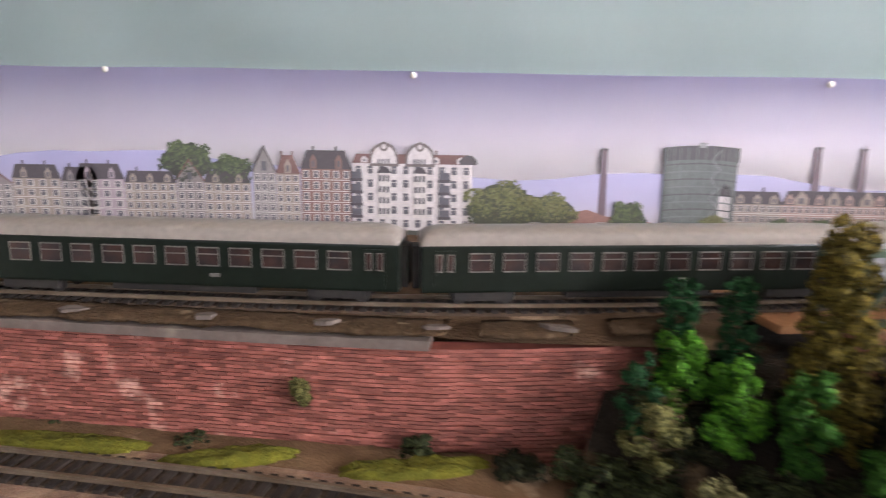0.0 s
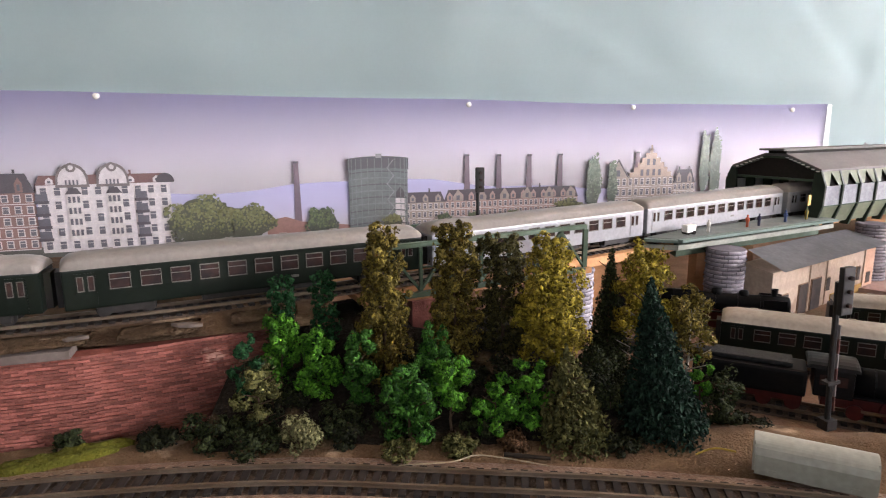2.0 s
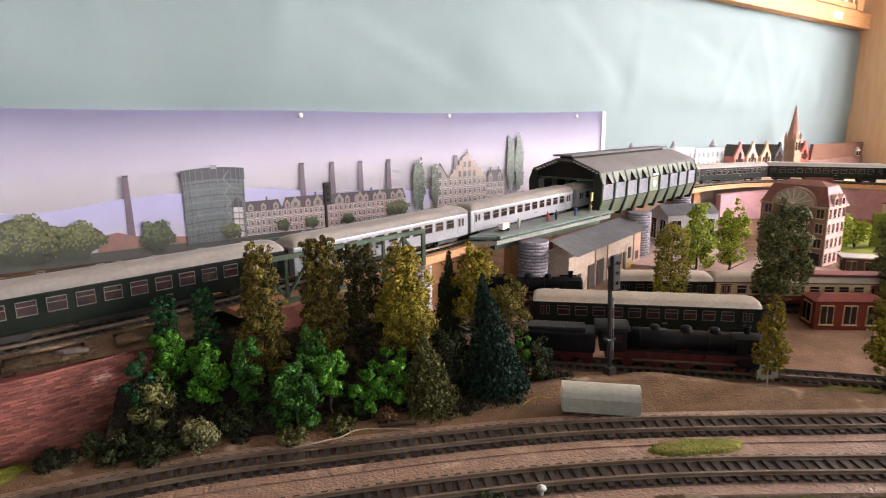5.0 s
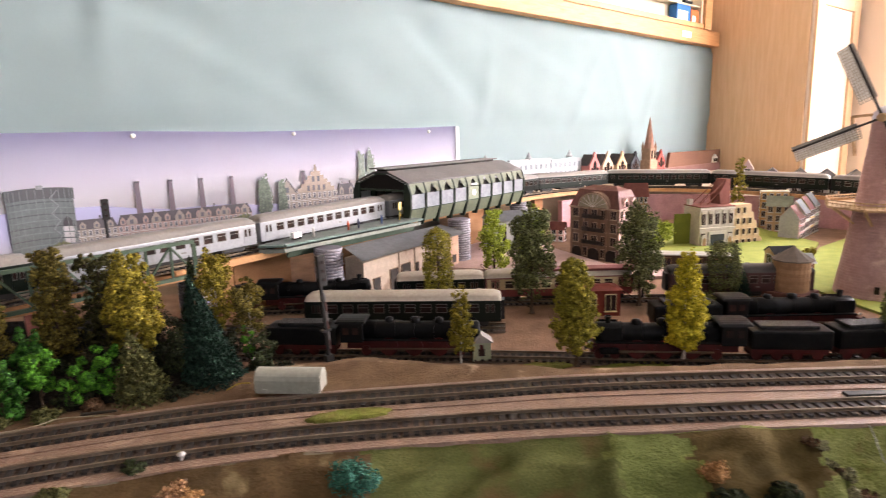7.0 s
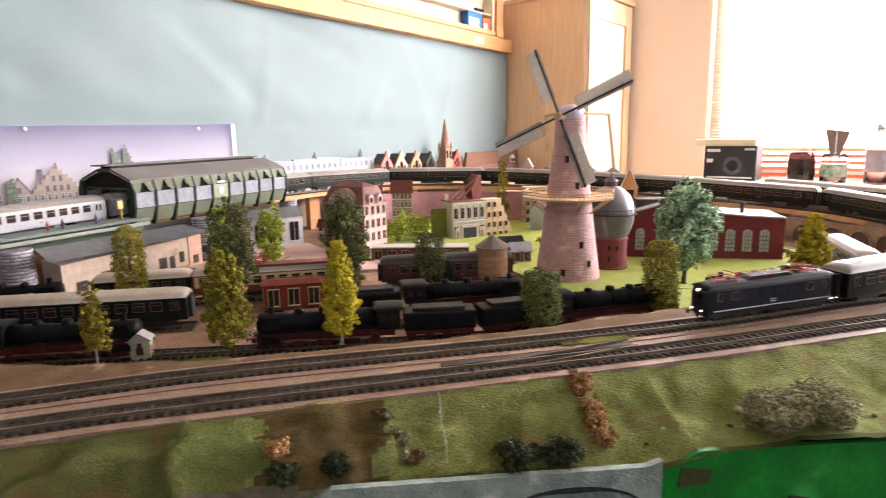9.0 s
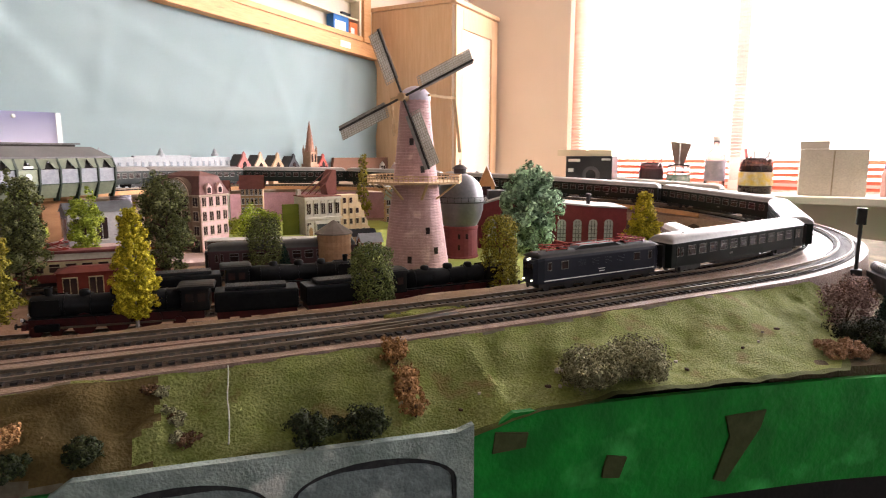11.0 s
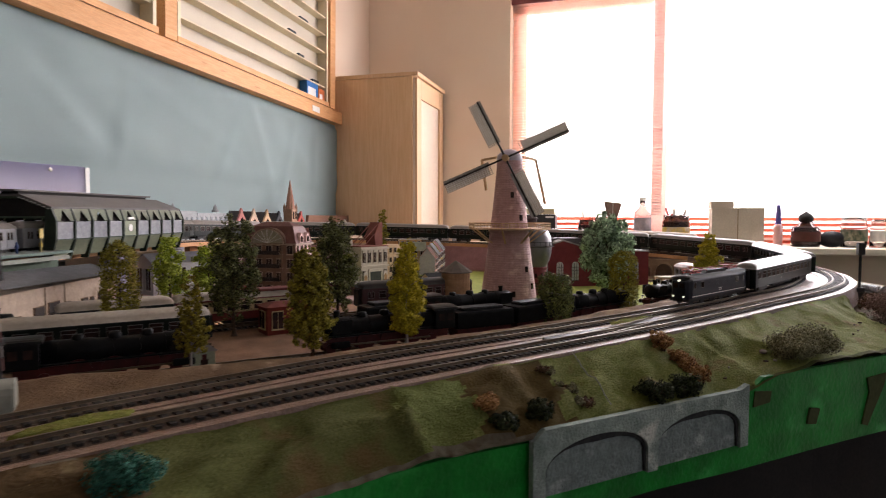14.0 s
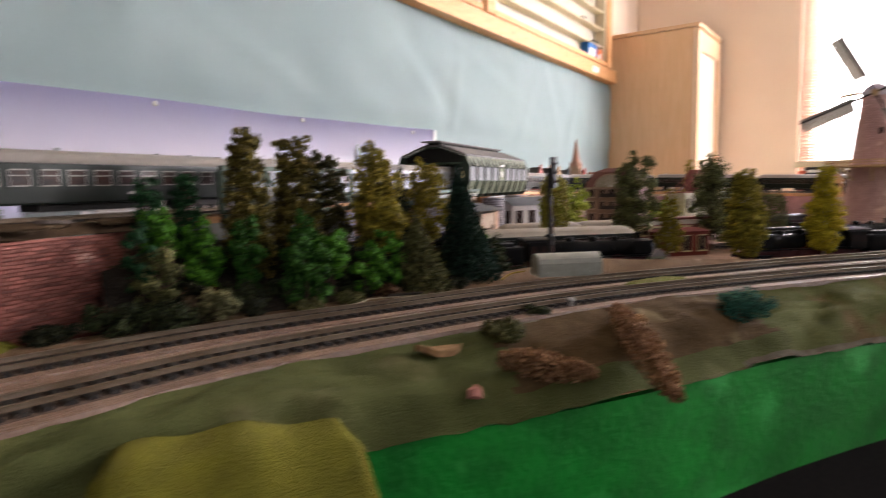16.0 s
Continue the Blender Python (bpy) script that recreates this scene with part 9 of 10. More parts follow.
for z, h in ((0.044, 0.004), (0.084, 0.003)):
    bm = bmesh.new()
    box(bm, -0.0015, 0.0815, -0.0035, 0.0, z, z + h)
    part("cornice", bm, GREYST, pale, "moulded stone band")
bm = bmesh.new()
box(bm, 0.020, 0.060, -0.0040, -0.0005, 0.004, 0.040, None, 0)
box(bm, 0.024, 0.056, -0.0048, -0.0038, 0.006, 0.034, None, 1)
part("shop_front", bm, [GREYST, surface("shop_glass", (0.05, 0.055, 0.06), None, 0.01, 0.2)], pale, "wide dark shop window")
for x in (0.010, 0.070):
    bm = bmesh.new()
    upright(bm, [(x - 0.006, 0.003), (x + 0.006, 0.003), (x + 0.006, 0.028), (x + 0.003, 0.034), (x - 0.003, 0.034), (x - 0.006, 0.028)], -0.0040, -0.0005, None, 0)
    upright(bm, [(x - 0.004, 0.003), (x + 0.004, 0.003), (x + 0.004, 0.024), (x, 0.029), (x - 0.004, 0.024)], -0.0046, -0.0038, None, 1)
    part("door", bm, [GREYST, surface("ochre_door", (0.36, 0.22, 0.10), None, 0.01, 0.6)], pale, "ochre arched door")
for k in range(5):
    bm = bmesh.new()
    x = 0.008 + 0.016 * k
    upright(bm, [(x - 0.0062, 0.077), (x + 0.0062, 0.077), (x + 0.0045, 0.081), (x, 0.083), (x - 0.0045, 0.081)], -0.0032, 0)
    part("window_head", bm, GREYST, pale)
bm = bmesh.new()
box(bm, 0.002, 0.010, 0.040, 0.050, 0.092, 0.104)
part("chimney", bm, GREYST, pale)
broken = thing("broken_brown_roof", "steep broken brown roof standing on the grey house", "roof", pose(1.352, 0.273, 1.0105, 0, 0, -25.6))
bm = bmesh.new()
upright(bm, [(0.060, 0.0), (0.081, 0.0), (0.081, 0.052), (0.072, 0.052), (0.056, 0.022)], 0.018, 0.050)
part("roof_slab", bm, REDROOF, broken)
for x0, z0, x1, z1 in ((0.012, 0.001, 0.070, 0.049), (0.030, 0.001, 0.058, 0.026)):
    bm = bmesh.new()
    bar(bm, (x0, 0.020, z0), (x1, 0.020, z1), 0.0016, 0.0016)
    bar(bm, (x0, 0.046, z0), (x1, 0.046, z1), 0.0016, 0.0016)
    part("rafter", bm, REDROOF, broken)
stepw = thing("stepped_house_front", "yellow stone house with a ruined stepped gable", "house front", pose(1.4245, 0.2385, 0.918, 0, 0, -22))
bm = bmesh.new()
upright(bm, [(0, 0), (0.074, 0), (0.074, 0.018), (0.068, 0.022), (0.066, 0.036), (0.060, 0.040), (0.058, 0.056), (0.052, 0.058), (0.050, 0.074), (0.044, 0.076), (0.043, 0.092), (0, 0.092)], 0, 0.030)
part("wall", bm, YELLOWST, stepw)
STEPTRIM = surface("pale_stone_trim", (0.62, 0.50, 0.33), None, 0.01, 0.8)
for f, num in ((0, 4), (1, 4), (2, 3), (3, 2)):
    for k in range(num):
        bm = bmesh.new()
        x, z = 0.009 + k * 0.0155, 0.012 + f * 0.0225
        box(bm, x - 0.0046, x + 0.0046, -0.0016, 0, z - 0.0065, z + 0.0075, None, 0)
        box(bm, x - 0.0032, x + 0.0032, -0.0022, -0.0014, z - 0.005, z + 0.006, None, 1)
        box(bm, x - 0.0054, x + 0.0054, -0.0028, 0, z - 0.0078, z - 0.0062, None, 0)
        part("window", bm, [STEPTRIM, PANE], stepw)
bm = bmesh.new()
box(bm, -0.017, 0.017, -0.002, 0.002, 0, 0.068, bevel=0.001)
ob = tagged(part("green_card", bm, surface("olive_card", (0.20, 0.22, 0.035), (0.15, 0.17, 0.03), 0.02, 0.95, bump=0.6, fine=0.0016)), "upright olive-green flocked card between the houses", "card")
ob.matrix_world = pose(1.352, 0.312, BASE, 0, 0, -38)
house("red_roofed_house", "ochre house with a red roof behind the hotel", pose(1.345, 0.445, BASE, 0, 0, -48), 0.046, 0.05, 0.098, 0.026, surface("ochre_plaster", (0.47, 0.30, 0.17), None, 0.02, 0.8), REDROOF, 5, 5, 0, "gable", TRIM, 0.003, "red-roofed houses")
house("white_cottage", "narrow white house with a red roof", pose(1.297, 0.478, BASE, 0, 0, -48), 0.032, 0.045, 0.092, 0.022, OFFWHITE, REDROOF, 4, 2, 0, "gable", TRIM, 0.003, "red-roofed houses")
house("pink_cottage", "tiny pink cottage with a red roof beside the road", pose(1.205, 0.545, BASE, 0, 0, -60), 0.030, 0.026, 0.030, 0.014, PINKSTONE, REDROOF, 2, 2, 1, "gable", TRIM, 0.003, "red-roofed houses")
# a row of bright narrow houses, its grey gable towards the yard
PINKFRONT = surface("pink_front", (0.66, 0.34, 0.30), (0.58, 0.29, 0.26), 0.012, 0.75, bump=0.2)
MINTFRONT = surface("mint_front", (0.52, 0.62, 0.48), (0.46, 0.55, 0.42), 0.012, 0.75, bump=0.2)
GOLDFRONT = surface("gold_front", (0.74, 0.54, 0.16), (0.66, 0.47, 0.13), 0.012, 0.75, bump=0.2)
for k, (w, h, wall, roof, lab) in enumerate(((0.040, 0.048, PINKFRONT, REDROOF, "narrow pink house with a red roof"), (0.038, 0.056, OFFWHITE, GREYROOF, "narrow white house with a grey roof"), (0.038, 0.060, GOLDFRONT, REDROOF, "narrow golden yellow house"), (0.036, 0.064, MINTFRONT, GREYROOF, "narrow pale green house"))):
    t = house("narrow_house", lab, pose(1.565 + 0.0385 * k, 0.166 + 0.0046 * k, BASE, 0, 0, 6), w, 0.040, h, 0.026, wall, roof, 3, 3, 0, "gable", TRIM, 0.0015, "row of narrow houses")
    if k == 0:
        bm = bmesh.new()
        upright(bm, [(0.0003, 0.0), (0.0397, 0.0), (0.0397, 0.0475), (0.020, 0.072), (0.0003, 0.0475)], 0.0004, 0.0012, Matrix.Rotation(radians(90), 4, "Z"))
        part("gable_facing", bm, surface("grey_gable", (0.42, 0.43, 0.44), (0.36, 0.37, 0.38), 0.02, 0.8), t, "plain grey gable wall")
house("yellow_town_house", "yellow plaster house with a pale green roof", pose(1.640, 0.268, BASE, 0, 0, -70), 0.050, 0.045, 0.062, 0.020, YELLOWST, surface("pale_green_roof", (0.42, 0.46, 0.34), None, 0.02, 0.7), 3, 3, 2, "gable", TRIM)
house("orange_town_house", "orange house with a flat roof and pale chimneys", pose(1.690, 0.305, BASE, 0, 0, -62), 0.060, 0.030, 0.086, 0.003, surface("orange_plaster", (0.66, 0.40, 0.16), (0.58, 0.34, 0.13), 0.02, 0.8), OFFWHITE, 4, 4, 1, "flat", TRIM)
house("red_shed", "small red brick shed with a pale roof", pose(1.222, 0.038, BASE, 0, 0, -40), 0.034, 0.028, 0.026, 0.012, surface("shed_red", (0.33, 0.11, 0.06), None, 0.02, 0.8), surface("pale_sheet_roof", (0.55, 0.56, 0.58), None, 0.02, 0.4), 1, 2, 1, "gable", TRIM, 0.003)
house("dark_tool_shed", "small shed with a dark tarred roof", pose(1.262, 0.085, BASE, 0, 0, -40), 0.040, 0.034, 0.028, 0.010, YELLOWST, surface("tar_roof", (0.03, 0.03, 0.032), None, 0.02, 0.6), 1, 2, 1, "gable", TRIM, 0.003)
# low flat-roofed station sheds by the yard
low = house("low_yard_office", "long low yard office with a flat pale roof", pose(1.094, 0.262, BASE, 0, 0, -54), 0.178, 0.035, 0.026, 0.002, surface("dark_brown_boards", (0.10, 0.06, 0.04), None, 0.02, 0.8), surface("pale_flat_roof", (0.45, 0.42, 0.36), None, 0.03, 0.7), 1, 7, 1, "flat", surface("lit_window_frame", (0.5, 0.3, 0.12), None, 0.01, 0.6))
house("red_signal_cabin", "dark red wooden yard cabin with cream windows", pose(0.785, 0.155, BASE, 0, 0, -38), 0.080, 0.034, 0.036, 0.005, surface("cabin_red", (0.19, 0.035, 0.022), (0.15, 0.028, 0.018), 0.01, 0.7, bump=0.3), surface("cabin_roof", (0.17, 0.042, 0.030), None, 0.02, 0.7), 1, 3, 1, "hip", surface("cabin_cream", (0.60, 0.50, 0.26), None, 0.01, 0.6))
longroof = thing("long_red_canopy", "long dark red platform canopy over the yard", "canopy", pose(0.800, 0.235, BASE, 0, 0, -40))
bm = bmesh.new()
box(bm, 0, 0.19, -0.012, 0.012, 0.050, 0.0535, bevel=0.001)
part("canopy_roof", bm, surface("canopy_red", (0.20, 0.065, 0.055), (0.16, 0.05, 0.045), 0.02, 0.7), longroof)
for x in (0.02, 0.07, 0.12, 0.17):
    bm = bmesh.new()
    rod(bm, (x, 0, 0), (x, 0, 0.050), 0.0016, 6)
    part("post", bm, UNDER, longroof)
# goods shed under the viaduct
gs = thing("goods_shed", "cream plaster goods shed with a grey sloping roof and dark doors", "shed", pose(0.634, 0.412, BASE, 0, 0, 19))
bm = bmesh.new()
upright(bm, [(0, 0), (0.036, 0), (0.036, 0.066), (0, 0.060)], 0, 0.278, Matrix.Rotation(radians(90), 4, "Z") @ Matrix.Diagonal((1, -1, 1, 1)))
part("wall", bm, CREAMPL, gs)
bm = bmesh.new()
v = [bm.verts.new(c) for c in ((-0.034, -0.028, 0.0715), (0.286, -0.014, 0.0630), (0.284, 0.040, 0.0760), (-0.018, 0.022, 0.0860))]
bm.faces.new(v)
bmesh.ops.solidify(bm, geom=bm.faces[:], thickness=0.002)
part("roof", bm, GREYROOF, gs, "bent grey sheet roof")
for x, w, z0, z1 in ((0.030, 0.008, 0, 0.030), (0.075, 0.010, 0.0, 0.036), (0.108, 0.012, 0.0, 0.038), (0.140, 0.005, 0.018, 0.034), (0.185, 0.0075, 0.015, 0.033), (0.2065, 0.0045, 0.0, 0.032), (0.229, 0.0045, 0.018, 0.036), (0.262, 0.006, 0.010, 0.024)):
    bm = bmesh.new()
    box(bm, x - w - 0.001, x + w + 0.001, -0.0012, 0, z0, z1 + 0.001, None, 0)
    box(bm, x - w, x + w, -0.0018, -0.0011, z0, z1, None, 1)
    part("door" if z0 == 0 else "window", bm, [surface("shed_trim", (0.30, 0.20, 0.13), None, 0.01, 0.8), surface("shed_door", (0.045, 0.04, 0.04), (0.09, 0.07, 0.055), 0.02, 0.6)], gs)
for x0, x1, z0, z1, mt in ((0.152, 0.2015, 0, 0.011, surface("ochre_socle", (0.52, 0.33, 0.10), (0.42, 0.27, 0.10), 0.015, 0.8, bump=0.2)), (0.2115, 0.2465, 0, 0.011, surface("ochre_socle", (0.52, 0.33, 0.10))), (0.248, 0.278, 0, 0.060, surface("salmon_plaster", (0.62, 0.40, 0.28), (0.52, 0.33, 0.23), 0.02, 0.8, bump=0.2))):
    bm = bmesh.new()
    box(bm, x0, x1, -0.0011, 0.0005, z0, z1)
    part("plaster_panel", bm, mt, gs, "salmon plaster bay" if x0 > 0.24 else "ochre socle")
for x in (0.09, 0.135, 0.2465):
    bm = bmesh.new()
    box(bm, x - 0.001, x + 0.001, -0.0015, 0, 0, 0.060)
    part("pilaster", bm, CREAMPL, gs)
house("whitewashed_shed", "whitewashed shed with a grey roof behind the yard", pose(1.030, 0.545, BASE, 0, 0, -20), 0.11, 0.06, 0.066, 0.016, surface("whitewash", (0.62, 0.61, 0.60), (0.54, 0.53, 0.52), 0.02, 0.8, bump=0.3), GREYROOF, 1, 3, 2, "gable", TRIM)
# windmill
mill = thing("windmill", "tall mauve brick windmill with lattice sails and a wooden gallery", "windmill", Matrix.Translation((1.192, -0.085, BASE)))
MILLBRICK = surface("mill_brick", (0.572, 0.364, 0.351), (0.468, 0.286, 0.273), 0.010, 0.5, bump=0.5, fine=0.0018, c3=(0.676, 0.468, 0.442), spots=0.02)
MH = 0.252
prof3 = []
courses = 62
for k in range(courses):
    u0, u1 = k / courses, (k + 1) / courses
    rad = lambda u: 0.0225 + (0.0515 - 0.0225) * (1 - u) ** 1.25
    prof3 += [(rad(u0), MH * u0 + 0.0003), (rad(u1), MH * u1 - 0.0006), (rad(u1) - 0.0006, MH * u1 - 0.0003)]
bm = bmesh.new()
lathe(bm, prof3, None, 28)
part("tower", bm, MILLBRICK, mill)
TIMBER = surface("weathered_timber", (0.585, 0.403, 0.234), (0.468, 0.312, 0.169), 0.01, 0.8, bump=0.3)
bm = bmesh.new()
lathe(bm, [(0.030, 0.128), (0.074, 0.129), (0.074, 0.132), (0.030, 0.132)], None, 8)
gal = part("gallery", bm, TIMBER, mill, "octagonal wooden gallery")
for k in range(8):
    a0, a1 = 6.283 * k / 8, 6.283 * (k + 1) / 8
    p, q = Vector((0.0735 * math.cos(a0), 0.0735 * math.sin(a0), -0.002)), Vector((0.0735 * math.cos(a1), 0.0735 * math.sin(a1), -0.002))
    bm = bmesh.new()
    bar(bm, p + Vector((0, 0, 0.1425)), q + Vector((0, 0, 0.1425)), 0.0016, 0.0016)
    bar(bm, p + Vector((0, 0, 0.1385)), q + Vector((0, 0, 0.1385)), 0.0012, 0.0012)
    for j in range(8):
        c = p.lerp(q, j / 8)
        bar(bm, c + Vector((0, 0, 0.134)), c + Vector((0, 0, 0.1425)), 0.001, 0.001)
    part("railing", bm, TIMBER, gal)
    bm = bmesh.new()
    bar(bm, Vector((math.cos(a0) * 0.033, math.sin(a0) * 0.033, 0.103)), Vector((math.cos(a0) * 0.068, math.sin(a0) * 0.068, 0.1288)), 0.003, 0.002)
    part("brace", bm, TIMBER, gal)
bm = bmesh.new()
lathe(bm, [(0.0225, MH - 0.002), (0.0235, MH + 0.002), (0.022, MH + 0.009), (0.016, MH + 0.015), (0.008, MH + 0.019), (0, MH + 0.0205)], None, 18)
part("cap", bm, surface("mill_cap", (0.50, 0.45, 0.52), (0.42, 0.37, 0.44), 0.01, 0.35, bump=0.2), mill, "grey domed cap", True)
for s1, s2 in (((0.0, -0.024, MH + 0.006), (0.050, -0.040, MH + 0.004)), ((0.0, 0.024, MH + 0.006), (0.020, 0.055, MH + 0.004)), ((0.050, -0.040, MH + 0.004), (0.030, -0.060, 0.175)), ((0.020, 0.055, MH + 0.004), (0.012, 0.045, 0.20)), ((-0.02, 0.0, MH + 0.004), (-0.034, 0, MH + 0.0))):
    bm = bmesh.new()
    bar(bm, s1, s2, 0.0036, 0.0036)
    part("tail_pole", bm, TIMBER, mill)
SAIL = surface("sail_lattice", (0.40, 0.36, 0.30), (0.30, 0.27, 0.22), 0.006, 0.8, bump=0.2)
hub = Vector((-0.031, 0.002, MH + 0.002))
SHAFT = Vector((-0.98, 0.0, 0.20))
for k in range(4):
    ang = radians((61.5, 157.0, 241.5, 337.0)[k])
    u = Vector((0.2 * math.sin(ang), math.cos(ang), math.sin(ang))).normalized()
    w = u.cross(SHAFT).normalized()
    bm = bmesh.new()
    bar(bm, hub - u * 0.01, hub + u * 0.118, 0.0024, 0.0030)
    sp = part("sail_stock", bm, surface("dark_stock", (0.06, 0.055, 0.05), None, 0.01, 0.7), mill)
    bm = bmesh.new()
    for q in (0.0035, 0.007, 0.0105, 0.014, 0.0175):
        bar(bm, hub + u * 0.030 - w * q, hub + u * 0.117 - w * q, 0.0009, 0.0009)
    for j in range(20):
        c = hub + u * (0.030 + 0.00455 * j)
        bar(bm, c, c - w * 0.0175, 0.0009, 0.0007)
    part("sail_lattice", bm, SAIL, sp, "open lattice sail")
    bm = bmesh.new()
    a, b = hub + u * 0.030 + w * 0.001, hub + u * 0.117 + w * 0.001
    off = Vector((-0.003, 0, 0))
    v = [bm.verts.new(c) for c in (a, b, b + w * 0.0045 + off, a + w * 0.0045 + off)]
    bm.faces.new(v)
    bmesh.ops.solidify(bm, geom=bm.faces[:], thickness=0.0006)
    part("leading_board", bm, surface("grey_board", (0.34, 0.32, 0.29), None, 0.01, 0.7), sp)
    bm = bmesh.new()
    a, b = hub + u * 0.034, hub + u * 0.116
    back = Vector((0.0012, 0, 0))
    v = [bm.verts.new(c) for c in (a + back, b + back, b - w * 0.0167 + back, a - w * 0.0167 + back)]
    bm.faces.new(v)
    bmesh.ops.solidify(bm, geom=bm.faces[:], thickness=0.0003)
    part("sail_cloth", bm, surface("sail_cloth", (0.60, 0.57, 0.52), (0.52, 0.49, 0.44), 0.01, 0.85, bump=0.2), sp, "pale sail cloth behind the lattice")
bm = bmesh.new()
rod(bm, hub + Vector((-0.006, 0, 0)), hub + Vector((0.02, 0, 0)), 0.006, 10)
part("hub", bm, TIMBER, mill)
for az, z in ((200, 0.018), (235, 0.060), (230, 0.150), (200, 0.190), (250, 0.030)):
    rr = 0.0225 + 0.029 * (1 - z / MH) ** 1.25
    bm = bmesh.new()
    m = Matrix.Rotation(radians(az), 4, "Z") @ Matrix.Translation((rr, 0, z))
    box(bm, -0.002, 0.0012, -0.003, 0.003, -0.005, 0.005, m)
    part("window", bm, PANE, mill)
# wooden water tower
wt = thing("water_tower", "small tan wooden water tower with a grey conical roof", "water tower", Matrix.Translation((1.079, -0.016, BASE)))
bm = bmesh.new()
box(bm, -0.028, 0.028, -0.028, 0.028, 0, 0.016, bevel=0.0015)
part("plinth", bm, surface("plinth_brick", (0.17, 0.075, 0.055), None, 0.006, 0.85, bump=0.5), wt)
bm = bmesh.new()
lathe(bm, [(0.0235, 0.0165)] + [(0.0235 + 0.0006 * (k % 2), 0.018 + 0.0052 * k) for k in range(8)] + [(0.0235, 0.062)], None, 22)
part("tank", bm, surface("tan_tank", (0.40, 0.24, 0.13), (0.33, 0.19, 0.10), 0.01, 0.75, bump=0.2), wt)
bm = bmesh.new()
lathe(bm, [(0.0275, 0.060), (0.0275, 0.0615), (0.0005, 0.0795)], None, 10)
part("roof", bm, surface("wt_roof", (0.20, 0.16, 0.13), (0.16, 0.13, 0.105), 0.01, 0.75, bump=0.2), wt)
# domed water tower
dt = thing("domed_water_tower", "red brick tower carrying a silver riveted globe tank", "water tower", Matrix.Translation((1.289, -0.112, BASE)))
bm = bmesh.new()
lathe(bm, [(0.0315, 0), (0.0315, 0.006), (0.030, 0.007), (0.029, 0.050), (0.0305, 0.051), (0.0305, 0.055), (0.0285, 0.056)], None, 26)
part("drum", bm, surface("drum_red", (0.22, 0.055, 0.055), (0.17, 0.045, 0.045), 0.02, 0.7, bump=0.2), dt)
bm = bmesh.new()
lathe(bm, [(0.0285, 0.056), (0.0345, 0.068), (0.0385, 0.082), (0.0395, 0.097), (0.0375, 0.112), (0.031, 0.126), (0.020, 0.136), (0.010, 0.1405)], None, 30)
part("globe_tank", bm, surface("globe_silver", (0.20, 0.195, 0.20), (0.16, 0.155, 0.16), 0.02, 0.4, 0.5, bump=0.1), dt, "silver grey globe", True)
bm = bmesh.new()
lathe(bm, [(0.0395, 0.094), (0.044, 0.0945), (0.044, 0.0955), (0.0395, 0.096)], None, 30)
wk = part("walkway", bm, UNDER, dt)
for k in range(24):
    a = 6.283 * k / 24
    bm = bmesh.new()
    rod(bm, (0.0435 * math.cos(a), 0.0435 * math.sin(a), 0.0955), (0.0435 * math.cos(a), 0.0435 * math.sin(a), 0.1035), 0.0004, 5)
    part("baluster", bm, UNDER, wk)
bm = bmesh.new()
lathe(bm, [(0.0431, 0.1031), (0.0439, 0.1031), (0.0439, 0.1039), (0.0431, 0.1039), (0.0431, 0.1031)], None, 30)
part("handrail", bm, UNDER, wk)
bm = bmesh.new()
lathe(bm, [(0.010, 0.140), (0.0105, 0.148), (0.013, 0.1485), (0.006, 0.154), (0.001, 0.1555), (0.0008, 0.163), (0, 0.1635)], None, 12)
part("lantern", bm, surface("lantern_dark", (0.10, 0.08, 0.08), None, 0.01, 0.6), dt)
for az, z in ((205, 0.040), (205, 0.022), (230, 0.040)):
    bm = bmesh.new()
    m = Matrix.Rotation(radians(az), 4, "Z") @ Matrix.Translation((0.0295, 0, z))
    box(bm, -0.002, 0.0012, -0.0018, 0.0018, -0.004, 0.004, m)
    part("window", bm, PANE, dt)
# brick works
MAROON = surface("maroon_brick", (0.20, 0.036, 0.042), (0.16, 0.03, 0.034), 0.01, 0.8, bump=0.4, fine=0.002)
fac = thing("brick_works", "long maroon brick works with tall arched windows", "factory", pose(1.381, -0.103, BASE, 0, 0, -62))
LIGHTPANE = surface("works_pane", (0.48, 0.47, 0.46), (0.36, 0.36, 0.36), 0.006, 0.3)
for x0, x1, zs in ((0.0, 0.135, (0.080, 0.100, 0.080)), (0.1365, 0.266, (0.084, 0.078, 0.075))):
    bm = bmesh.new()
    upright(bm, [(x0, 0), (x1, 0), (x1, zs[2]), ((x0 + x1) / 2, zs[1]), (x0, zs[0])], 0, 0.10)
    part("wall", bm, MAROON, fac)
    bm = bmesh.new()
    xm = (x0 + x1) / 2
    for (xa, za), (xb, zb) in (((x0, zs[0]), (xm, zs[1])), ((xm, zs[1]), (x1, zs[2]))):
        upright(bm, [(xa, za + 0.0005), (xb, zb + 0.0005), (xb, zb + 0.003), (xa, za + 0.003)], -0.001, 0.101)
    part("roof", bm, surface("works_roof", (0.34, 0.30, 0.28), (0.28, 0.25, 0.23), 0.02, 0.6), fac)
